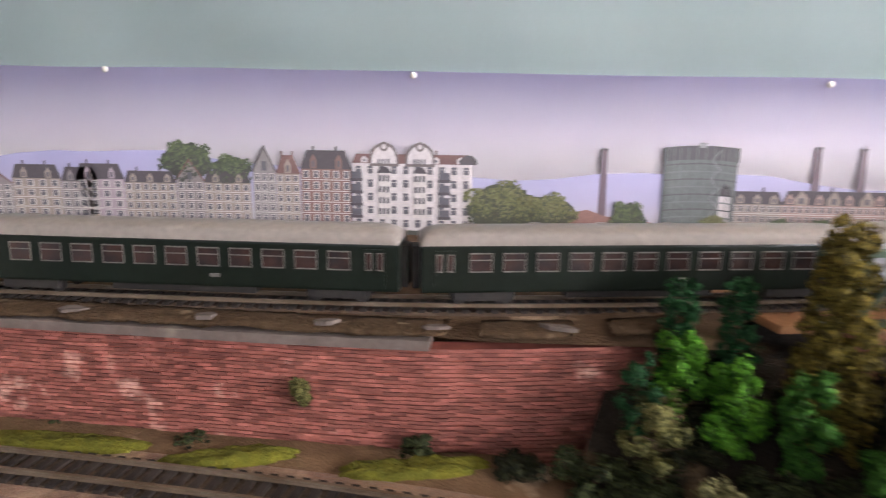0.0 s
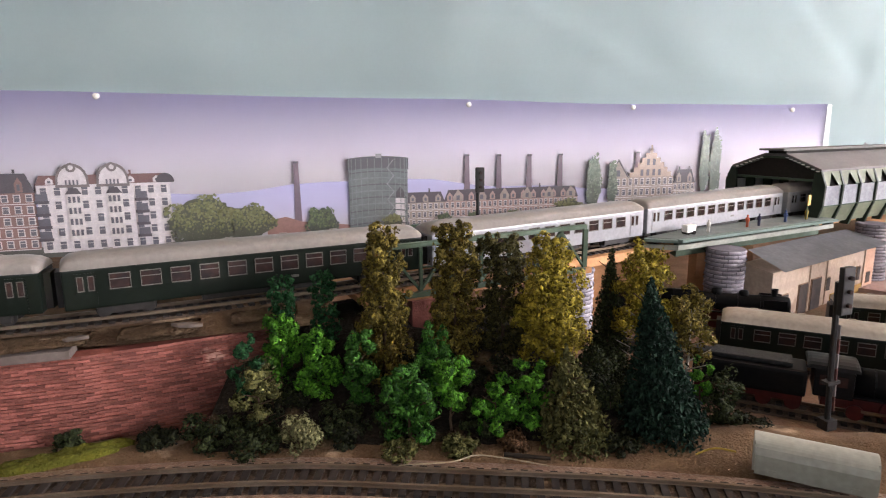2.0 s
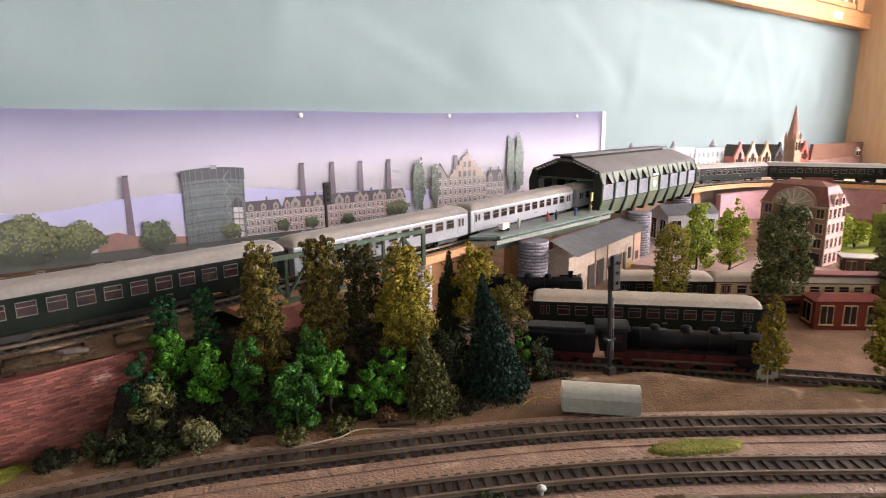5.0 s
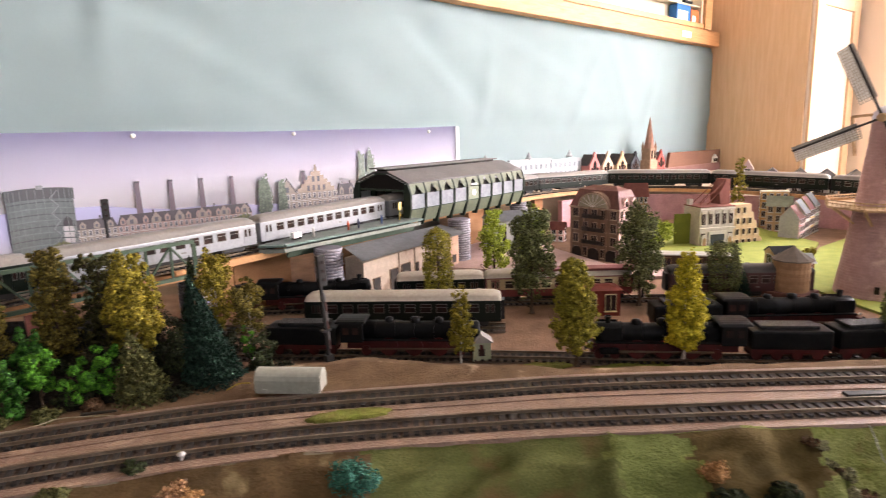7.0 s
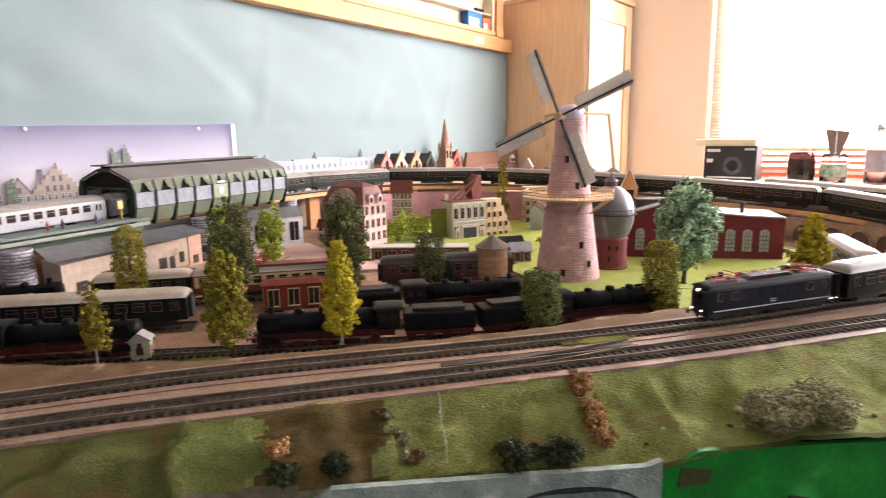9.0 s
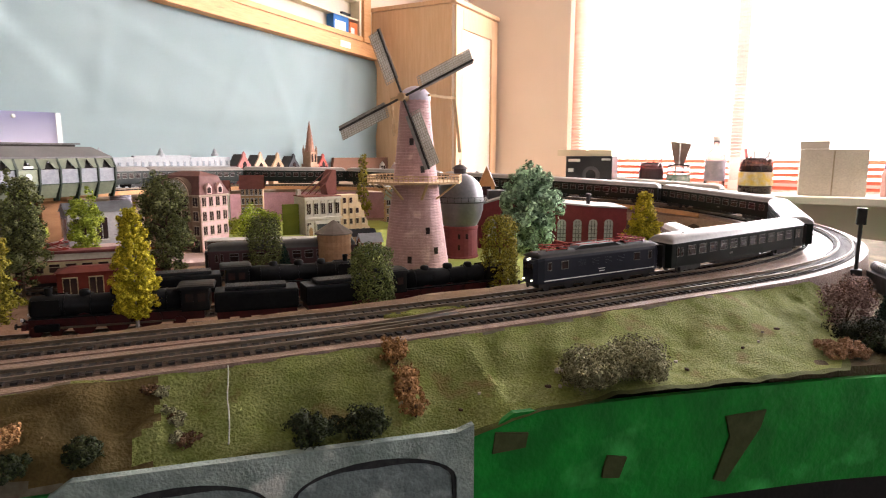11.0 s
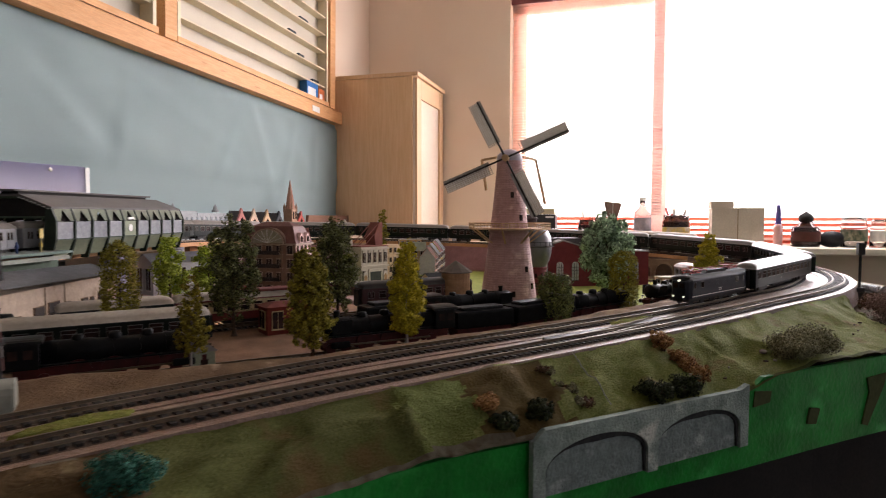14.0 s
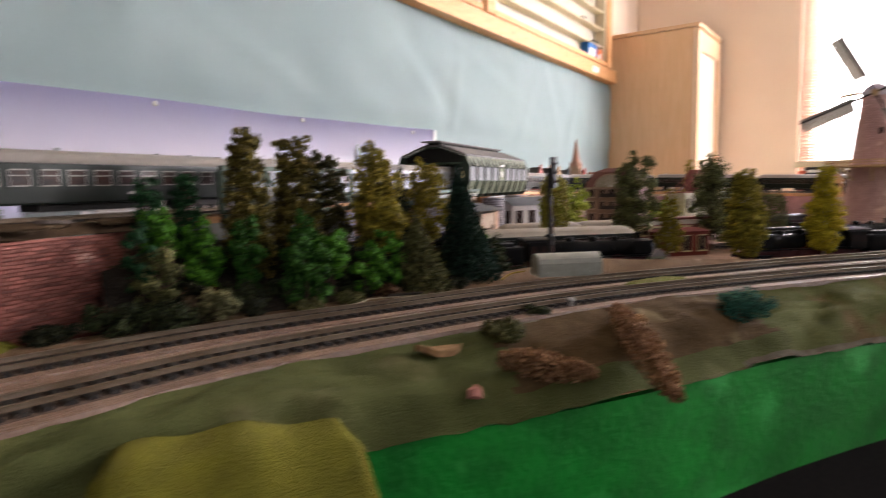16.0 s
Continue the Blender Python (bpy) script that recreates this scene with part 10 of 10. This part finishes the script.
for x in (0.025, 0.060, 0.095, 0.150, 0.178, 0.206, 0.234):
    bm = bmesh.new()
    w, z0, z1 = 0.0075, 0.016, 0.056
    pl = [(x - w, z0)] + [(x - w * math.cos(math.pi * i / 8), z1 - 0.006 + 0.006 * math.sin(math.pi * i / 8)) for i in range(9)] + [(x + w, z0)]
    upright(bm, pl, -0.0014, -0.0002, None, 0)
    for q in (-0.35, 0.35):
        box(bm, x + w * q - 0.0004, x + w * q + 0.0004, -0.0022, -0.0012, z0, z1 - 0.003, None, 1)
    for k in range(5):
        box(bm, x - w, x + w, -0.0022, -0.0012, z0 + 0.007 * k, z0 + 0.007 * k + 0.0008, None, 1)
    part("arched_window", bm, [LIGHTPANE, surface("dark_bar", (0.06, 0.05, 0.05), None, 0.01, 0.6)], fac)
bm = bmesh.new()
lathe(bm, [(0.0035, 0.078), (0.0035, 0.094), (0.0055, 0.095), (0.0055, 0.099), (0.0, 0.101)], Matrix.Translation((0.205, 0.04, 0)), 10)
part("chimney", bm, surface("dark_bar", (0.06, 0.05, 0.05)), fac)
bm = bmesh.new()
box(bm, 0.02, 0.12, 0.03, 0.07, 0.084, 0.105)
part("roof_box", bm, surface("works_roof_dark", (0.08, 0.07, 0.07), None, 0.02, 0.6), fac)
house("works_annexe", "small salmon annexe beside the works", pose(1.470, -0.365, BASE, 0, 0, -62), 0.05, 0.03, 0.022, 0.002, surface("salmon_plaster", (0.52, 0.27, 0.18), None, 0.02, 0.8), OFFWHITE, 1, 2, 1, "flat", TRIM)
kiosk = house("orange_kiosk", "orange kiosk with a white pointed gable", pose(1.648, -0.018, 0.99, 0, 0, 23), 0.035, 0.036, 0.040, 0.040, surface("kiosk_orange", (0.60, 0.33, 0.15), None, 0.02, 0.7), surface("kiosk_white", (0.72, 0.70, 0.66), None, 0.02, 0.6), 1, 1, 1, "gable", surface("dark_bar", (0.06, 0.05, 0.05)))
bm = bmesh.new()
box(bm, 1.62, 1.71, -0.075, 0.02, BASE, 0.9899)
tagged(part("kiosk_plinth", bm, TANSTONE), "tan stone block under the orange kiosk", "plinth")

# ---- back row of the town ----
pal = thing("white_palace_front", "pale flat palace front with rows of windows", "house front", Matrix.Translation((1.262, 0.868, 0.998)))
PALEST = surface("pale_palace", (0.45, 0.465, 0.465), (0.39, 0.405, 0.41), 0.03, 0.7, bump=0.1)
for x0, x1, h in ((0, 0.135, 0.086), (0.136, 0.31, 0.090), (0.311, 0.45, 0.084)):
    bm = bmesh.new()
    box(bm, x0, x1, 0, 0.008, 0, h)
    box(bm, x0, x1, -0.001, 0.009, h - 0.004, h + 0.0015)
    part("wall", bm, PALEST, pal)
for f in range(3):
    for k in range(21):
        bm = bmesh.new()
        x = 0.012 + k * 0.0213
        box(bm, x - 0.0045, x + 0.0045, -0.001, 0, 0.010 + f * 0.025, 0.026 + f * 0.025, None, 0)
        box(bm, x - 0.0032, x + 0.0032, -0.0014, -0.0006, 0.012 + f * 0.025, 0.0245 + f * 0.025, None, 1)
        part("window", bm, [PALEST, surface("palace_pane", (0.24, 0.27, 0.29), None, 0.01, 0.3)], pal)
for x, r in ((0.05, 0.012), (0.22, 0.010), (0.40, 0.010)):
    bm = bmesh.new()
    lathe(bm, [(r, 0.0), (r, 0.006), (r * 0.7, 0.009), (r * 0.5, 0.016), (0, 0.024)], Matrix.Translation((x, 0.006, 0.088)), 12)
    part("roof_turret", bm, PALEST, pal)
for k, (x, w, h, rh, col, nm) in enumerate(((1.738, 0.050, 0.060, 0.042, (0.50, 0.20, 0.175), "red"), (1.805, 0.056, 0.055, 0.046, (0.62, 0.46, 0.33), "tan"), (1.880, 0.052, 0.055, 0.044, (0.55, 0.37, 0.22), "orange"), (1.955, 0.050, 0.055, 0.040, (0.06, 0.06, 0.065), "black"), (2.105, 0.050, 0.055, 0.040, (0.42, 0.09, 0.07), "dark red"))):
    t = thing("gabled_house_front", "narrow %s gabled old town house" % nm, "house", Matrix.Translation((x - w / 2, 0.835, 0.998)), "gabled houses of the back row")
    mt = surface("gable_%d" % k, col, tuple(v * 0.82 for v in col), 0.015, 0.75, bump=0.2)
    bm = bmesh.new()
    upright(bm, [(0, 0), (w, 0), (w, h), (w * 0.62, h + rh * 0.62), (w * 0.62, h + rh * 0.8), (w * 0.5, h + rh), (w * 0.38, h + rh * 0.8), (w * 0.38, h + rh * 0.62), (0, h)], 0, 0.006)
    part("gable_wall", bm, mt, t)
    bm = bmesh.new()
    upright(bm, [(0.001, h), (w - 0.001, h), (w / 2, h + rh * 0.8)], 0.0062, 0.045)
    part("roof", bm, surface("old_dark_roof", (0.10, 0.085, 0.08), None, 0.02, 0.7), t)
    bm = bmesh.new()
    box(bm, 0.001, w - 0.001, 0.0062, 0.045, 0, h - 0.0005)
    part("body", bm, mt, t)
    bm = bmesh.new()
    xm = w / 2
    upright(bm, [(xm - 0.007, h - 0.020), (xm + 0.007, h - 0.020), (xm + 0.007, h + 0.006), (xm, h + 0.014), (xm - 0.007, h + 0.006)], -0.0012, -0.0001)
    part("arched_window", bm, PANE, t)
    for q in (0.22, 0.78):
        for z in (0.015, 0.04):
            bm = bmesh.new()
            box(bm, w * q - 0.004, w * q + 0.004, -0.001, 0, z, z + 0.013)
            part("window", bm, PANE, t)
ch = thing("church", "tan stone church with a tall slender spire", "church", Matrix.Translation((2.052, 0.850, 0.998)))
CHST = surface("church_stone", (0.40, 0.26, 0.17), (0.32, 0.20, 0.13), 0.012, 0.8, bump=0.3)
bm = bmesh.new()
box(bm, -0.021, 0.021, -0.02, 0.02, 0, 0.060)
box(bm, -0.017, 0.017, -0.017, 0.017, 0.060, 0.100)
part("tower", bm, CHST, ch)
bm = bmesh.new()
lathe(bm, [(0.019, 0.1002), (0.017, 0.106), (0.0115, 0.140), (0.005, 0.180), (0.0006, 0.205), (0, 0.206)], Matrix.Rotation(radians(22.5), 4, "Z"), 8)
part("spire", bm, surface("spire_stone", (0.38, 0.20, 0.14), (0.30, 0.16, 0.11), 0.01, 0.8, bump=0.4), ch)
for sx in (-1, 1):
    for sy in (-1, 1):
        bm = bmesh.new()
        lathe(bm, [(0.004, 0.090), (0.004, 0.108), (0.0003, 0.124)], Matrix.Translation((sx * 0.015, sy * 0.015, 0)), 6)
        part("pinnacle", bm, CHST, ch)
for x in (-0.008, 0.008):
    bm = bmesh.new()
    upright(bm, [(x - 0.004, 0.066), (x + 0.004, 0.066), (x + 0.004, 0.088), (x, 0.094), (x - 0.004, 0.088)], -0.0182, -0.0171)
    part("belfry_window", bm, PANE, ch)
hall2 = thing("brown_long_house", "long brown card building with a white dormer", "house")
bm = bmesh.new()
upright(bm, [(2.140, 0.998), (2.530, 0.998), (2.530, 1.026), (2.140, 1.026)], 0.842, 0.858)
part("wall", bm, surface("mauve_brown_card", (0.26, 0.14, 0.12), (0.21, 0.11, 0.095), 0.05, 0.75), hall2)
bm = bmesh.new()
upright(bm, [(2.166, 1.0262), (2.530, 1.0262), (2.530, 1.076), (2.178, 1.078)], 0.845, 0.856)
part("roof", bm, surface("dark_brown_card", (0.19, 0.095, 0.058), (0.155, 0.075, 0.047), 0.1, 0.7), hall2, "plain brown roof")
bm = bmesh.new()
upright(bm, [(2.468, 1.028), (2.500, 1.028), (2.500, 1.046), (2.484, 1.060), (2.468, 1.046)], 0.838, 0.8449, None, 0)
for x in (2.476, 2.492):
    box(bm, x - 0.0055, x + 0.0055, 0.8372, 0.8384, 1.031, 1.044, None, 1)
part("dormer", bm, [OFFWHITE, PANE], hall2, "white dormer")
chapel = house("small_chapel", "tiny pinkish white chapel with a stepped gable beyond the line", pose(2.075, 0.505, 0.998, 0, 0, 23), 0.030, 0.030, 0.042, 0.026, surface("chapel_pink", (0.62, 0.46, 0.45), (0.54, 0.39, 0.38), 0.02, 0.8), OFFWHITE, 2, 1, 1, "gable", TRIM, 0.002)
for k, (x, y) in enumerate(((2.075, 0.420), (2.085, 0.345), (2.085, 0.275), (2.09, 0.205))):
    house("grey_back_house", "small grey gabled house beyond the back line", pose(x, y, 0.998 if y > 0.45 else 0.965, 0, 0, 23), 0.04, 0.052, 0.058, 0.020, surface("grey_house_wall", (0.36, 0.35, 0.35), (0.30, 0.29, 0.29), 0.02, 0.8), GREYROOF, 2, 2, 2, "gable", TRIM, 0.003, "grey houses behind the line")
bm = bmesh.new()
prism(bm, [(1.86, -0.2), (2.16, -0.2), (2.16, 0.448), (1.86, 0.448)], BASE + 0.0002, 0.9648)
setting("terrace_east", bm, surface("terrace_board", (0.42, 0.32, 0.22)), "raised board beyond the back line")

# ---- things on the window sill ----
SX = 2.86
SZ = WZ0
cam_box = thing("camera_carton", "black glossy camera carton printed with a lens", "box", pose(SX, 0.085, SZ, 0, 0, 90))
CB = surface("black_carton", (0.022, 0.022, 0.024), (0.03, 0.03, 0.032), 0.05, 0.35)
bm = bmesh.new()
box(bm, -0.092, 0.092, -0.05, 0.05, 0, 0.128, bevel=0.0015)
part("carton", bm, CB, cam_box)
bm = bmesh.new()
rod(bm, (-0.01, 0.0502, 0.055), (-0.01, 0.0512, 0.055), 0.034, 24)
pr = part("printed_lens", bm, surface("lens_print", (0.10, 0.10, 0.105), None, 0.02, 0.4), cam_box)
bm = bmesh.new()
rod(bm, (-0.01, 0.0514, 0.055), (-0.01, 0.0518, 0.055), 0.020, 24)
part("printed_glass", bm, surface("lens_print_dark", (0.02, 0.02, 0.022), None, 0.02, 0.2), pr)
for x0, x1, z0, z1 in ((0.035, 0.082, 0.106, 0.117), (0.060, 0.082, 0.066, 0.080), (-0.085, -0.05, 0.112, 0.120), (-0.08, 0.08, 0.008, 0.014)):
    bm = bmesh.new()
    box(bm, x0, x1, 0.0502, 0.0508, z0, z1)
    part("printed_bar", bm, WHITE, cam_box, "plain pale lettering bar")
bm = bmesh.new()
box(bm, SX - 0.045, SX + 0.045, -0.002, 0.215, SZ + 0.1285, SZ + 0.153, bevel=0.002)
tagged(part("flat_carton", bm, CREAM), "flat cream carton lying on the camera box", "box")
CLEAR = glass("jar_glass", (0.84, 0.80, 0.78), 0.03)


def jar(y, r, h, fill, label, name="glass_jar", neck=0.75, lid=None, lab=None, x=SX, category="jar"):
    t = thing(name, label, category, Matrix.Translation((x, y, SZ)), "jars and bottles on the sill")
    bm = bmesh.new()
    lathe(bm, [(0, 0), (r * 0.95, 0), (r, 0.004), (r, h * 0.72), (r * neck, h * 0.86), (r * neck, h), (r * neck - 0.0015, h), (r * neck - 0.0015, h * 0.86), (r - 0.002, h * 0.71), (r - 0.002, 0.006), (0, 0.006)], None, 22)
    part("body", bm, fill, t, smooth=True)
    if fill in (BROWNJAR, DARKJAR):
        bm = bmesh.new()
        lathe(bm, [(0, 0.0065), (r - 0.004, 0.0065), (r - 0.004, h * 0.78), (r * 0.5, h * 0.82), (0, h * 0.80)], None, 18)
        part("contents", bm, MUD, t)
    if lid:
        bm = bmesh.new()
        lathe(bm, [(r * neck + 0.002, h - 0.004), (r * neck + 0.002, h + 0.010), (0, h + 0.011)], None, 18)
        part("lid", bm, lid, t)
    if lab:
        bm = bmesh.new()
        lathe(bm, [(r + 0.0006, h * 0.22), (r + 0.0012, h * 0.225), (r + 0.0012, h * 0.60), (r + 0.0006, h * 0.605)], None, 18, 0, 100, 260)
        part("label", bm, lab, t)
    return t


DARKJAR = glass("dark_red_glass", (0.36, 0.13, 0.12), 0.05)
BROWNJAR = glass("brown_glass", (0.30, 0.16, 0.12), 0.05)
MUD = surface("dark_jar_contents", (0.045, 0.020, 0.014), (0.03, 0.015, 0.012), 0.01, 0.6)
LABY = surface("yellow_label", (0.60, 0.42, 0.08), (0.5, 0.48, 0.42), 0.02, 0.6)
LABW = surface("white_label", (0.62, 0.60, 0.56), (0.50, 0.48, 0.45), 0.02, 0.6)
jr = jar(-0.145, 0.046, 0.105, DARKJAR, "dark red jar holding small brushes", "brush_jar", 0.9)
GRN = surface("green_label", (0.08, 0.22, 0.12), (0.5, 0.5, 0.45), 0.02, 0.6)
jb = jar(-0.245, 0.042, 0.100, CLEAR, "glass jar holding paint brushes and a scraper", "brush_jar", 0.95, None, GRN)
for t, n in ((jr, 6), (jb, 5)):
    rs = random.Random(n)
    for k in range(n):
        bm = bmesh.new()
        dx, dy = rs.uniform(-0.03, 0.03), rs.uniform(-0.05, 0.05)
        rod(bm, (dx * 0.3, dy * 0.3, 0.01), (dx, dy, rs.uniform(0.15, 0.20)), 0.0022, 6, 0, 0.0012)
        part("brush", bm, (TIMBER, DARK, WHITE)[k % 3], t)
bm = bmesh.new()
upright(bm, [(-0.014, 0.09), (0.014, 0.09), (0.036, 0.185), (-0.040, 0.175)], -0.003, 0.003, Matrix.Rotation(radians(90), 4, "Z"))
part("paint_card", bm, surface("brown_card", (0.30, 0.20, 0.16), None, 0.02, 0.7), jb)
jar(-0.370, 0.036, 0.190, glass("rosy_plastic", (0.78, 0.60, 0.56), 0.25), "clear plastic bottle with a white cap and label", "bottle", 0.35, WHITE, surface("pale_label", (0.42, 0.36, 0.38), (0.3, 0.26, 0.28), 0.02, 0.5), category="bottle")
jar(-0.505, 0.056, 0.125, BROWNJAR, "brown jar with a yellow label full of tools", "tool_jar", 0.93, None, LABY)
for k in range(6):
    bm = bmesh.new()
    rs = random.Random(k + 3)
    rod(bm, (SX + rs.uniform(-0.02, 0.02), -0.505 + rs.uniform(-0.03, 0.03), SZ + 0.05), (SX + rs.uniform(-0.03, 0.03), -0.505 + rs.uniform(-0.045, 0.045), SZ + rs.uniform(0.13, 0.165)), 0.005, 8)
    tagged(part("paint_tube", bm, (WHITE, LABW, DARKJAR)[k % 3]), "small tube standing in the tool jar", "tube", "tubes in the tool jar")
card = thing("cardboard_box", "plain pale cardboard box with a smaller box on top", "box")
KRAFT = surface("kraft_card", (0.62, 0.54, 0.44), (0.56, 0.48, 0.38), 0.06, 0.8, bump=0.1)
bm = bmesh.new()
box(bm, SX - 0.05, SX + 0.05, -0.832, -0.638, SZ, SZ + 0.155, bevel=0.002)
part("carton", bm, KRAFT, card)
bm = bmesh.new()
box(bm, SX - 0.0508, SX - 0.0501, -0.737, -0.733, SZ + 0.002, SZ + 0.153)
part("seam", bm, surface("card_seam", (0.36, 0.28, 0.19), None, 0.02, 0.8), card)
bm = bmesh.new()
box(bm, SX - 0.04, SX + 0.03, -0.72, -0.635, SZ + 0.1555, SZ + 0.182, bevel=0.002)
tagged(part("small_carton", bm, KRAFT), "small tan carton lying on the box", "box")
sp = thing("spray_bottle", "slim pink spray bottle with a long violet nozzle", "bottle", Matrix.Translation((SX, -0.893, SZ)), "jars and bottles on the sill")
bm = bmesh.new()
lathe(bm, [(0, 0), (0.0165, 0), (0.0175, 0.004), (0.0175, 0.078), (0.012, 0.090), (0, 0.092)], None, 18)
part("body", bm, surface("pale_red_plastic", (0.58, 0.34, 0.32), (0.5, 0.28, 0.27), 0.03, 0.4), sp, smooth=True)
bm = bmesh.new()
lathe(bm, [(0.0125, 0.090), (0.011, 0.110), (0.0075, 0.150), (0.0065, 0.166), (0, 0.167)], None, 14)
part("nozzle", bm, surface("violet_tube", (0.07, 0.05, 0.22), (0.05, 0.04, 0.17), 0.03, 0.3), sp, "long violet nozzle", True)
cj = jar(-0.992, 0.052, 0.100, BROWNJAR, "squat brown jar with a dark label and a round dark stopper", "coffee_jar", 0.55, None, surface("dark_brown_label", (0.075, 0.025, 0.020), None, 0.02, 0.5))
bm = bmesh.new()
lathe(bm, [(0.020, 0.098), (0.026, 0.104), (0.028, 0.114), (0.024, 0.126), (0.012, 0.134), (0.005, 0.137), (0.004, 0.142), (0, 0.143)], None, 18)
part("stopper", bm, DARK, cj, "round dark stopper", True)
bm = bmesh.new()
bmesh.ops.create_icosphere(bm, subdivisions=3, radius=0.045)
bmesh.ops.scale(bm, verts=bm.verts[:], vec=(0.8, 1.1, 0.72))
bmesh.ops.translate(bm, verts=bm.verts[:], vec=(SX, -1.085, SZ + 0.031))
tagged(part("dark_pouch", bm, surface("black_cloth", (0.02, 0.02, 0.022), None, 0.03, 0.8, bump=0.3), smooth=True), "soft black pouch on the sill", "pouch")
jar(-1.160, 0.046, 0.118, CLEAR, "clear glass jar with a dark green label", "glass_jar", 0.92, None, surface("dark_green_label", (0.035, 0.06, 0.035), (0.2, 0.18, 0.12), 0.015, 0.5))
jar(-1.245, 0.030, 0.110, CLEAR, "clear glass jar with a pale label", "glass_jar", 0.9, None, LABW)
jar(-1.318, 0.036, 0.130, surface("orange_tub", (0.72, 0.24, 0.06), (0.6, 0.2, 0.05), 0.03, 0.4), "orange plastic tub with a dark lid", "plastic_tub", 0.95, DARK, LABW)
jar(-1.40, 0.04, 0.11, BROWNJAR, "brown glass jar with a dark lid", "glass_jar", 0.85, DARK)

# the black turnout in the outer line and loose wires beside it
tn = thing("turnout", "black plastic turnout set into the outer line", "turnout")
first = min(range(len(outer_path)), key=lambda i: (outer_path[i].xy - Vector((0.71, -0.225))).length)
tp = outer_path[first:first + 20]
fr = frames_along(tp)
bm = bmesh.new()
sweep(bm, [p + s * 0.022 + Vector((0, 0, -0.0035)) for p, d, s in fr], [(-0.0045, -0.002), (-0.0038, 0.0010), (0.0038, 0.0010), (0.0045, -0.002)])
part("point_machine", bm, UNDER, tn, "flat black point machine")
for off0, off1 in ((0.0087, 0.030), (-0.0087, 0.013)):
    bm = bmesh.new()
    sweep(bm, [p + s * (off0 + (off1 - off0) * (k / (len(fr) - 1)) ** 1.6) + Vector((0, 0, -0.0003)) for k, (p, d, s) in enumerate(fr)], [(-0.0007, -0.002), (-0.0007, 0), (0.0007, 0), (0.0007, -0.002)])
    part("branch_rail", bm, STEEL, tn)

# ---- bricks of the retaining wall, last ----
BL, BH = 0.0088, 0.0023
bm = bmesh.new()
box(bm, -BL / 2 + 0.00004, BL / 2 - 0.00004, -0.0011, 0.0004, 0.0003, BH - 0.0003)
brick_mesh = finish("brick", bm, BRICK)
rest = bmesh.new()
rs = random.Random(5)
made = 0
for row in range(35):
    z = 0.9265 + row * BH
    x = -1.34 + (BL / 2 if row % 2 else 0)
    while x < 0.095:
        y = wall_y(x)
        a = math.atan2(wall_y(x + 0.005) - wall_y(x - 0.005), 0.01)
        m = Matrix.Translation((x, y - rs.uniform(-0.0005, 0.0010), z + 0.0009 * math.sin(x * 31) + rs.uniform(-0.0002, 0.0002))) @ Matrix.Rotation(a + rs.uniform(-0.03, 0.03), 4, "Z") @ Matrix.Rotation(radians(-9), 4, "X")
        if -0.045 < x < 0.04 and made < 300:
            ob = new("brick", brick_mesh)
            ob.parent = brick_wall
            ob.matrix_world = m
            made += 1
        else:
            v = [rest.verts.new(m @ Vector((sx * (BL / 2 - 0.00004), sy, zz))) for zz in (0.0003, BH - 0.0003) for sx, sy in ((-1, -0.0011), (1, -0.0011), (1, 0.0004), (-1, 0.0004))]
            for f in ((4, 5, 6, 7), (3, 2, 1, 0), (0, 1, 5, 4), (1, 2, 6, 5), (3, 0, 4, 7)):
                rest.faces.new([v[i] for i in f])
        x += BL
part("brickwork", rest, BRICKFAR, brick_wall)["kind"] = "stuff"
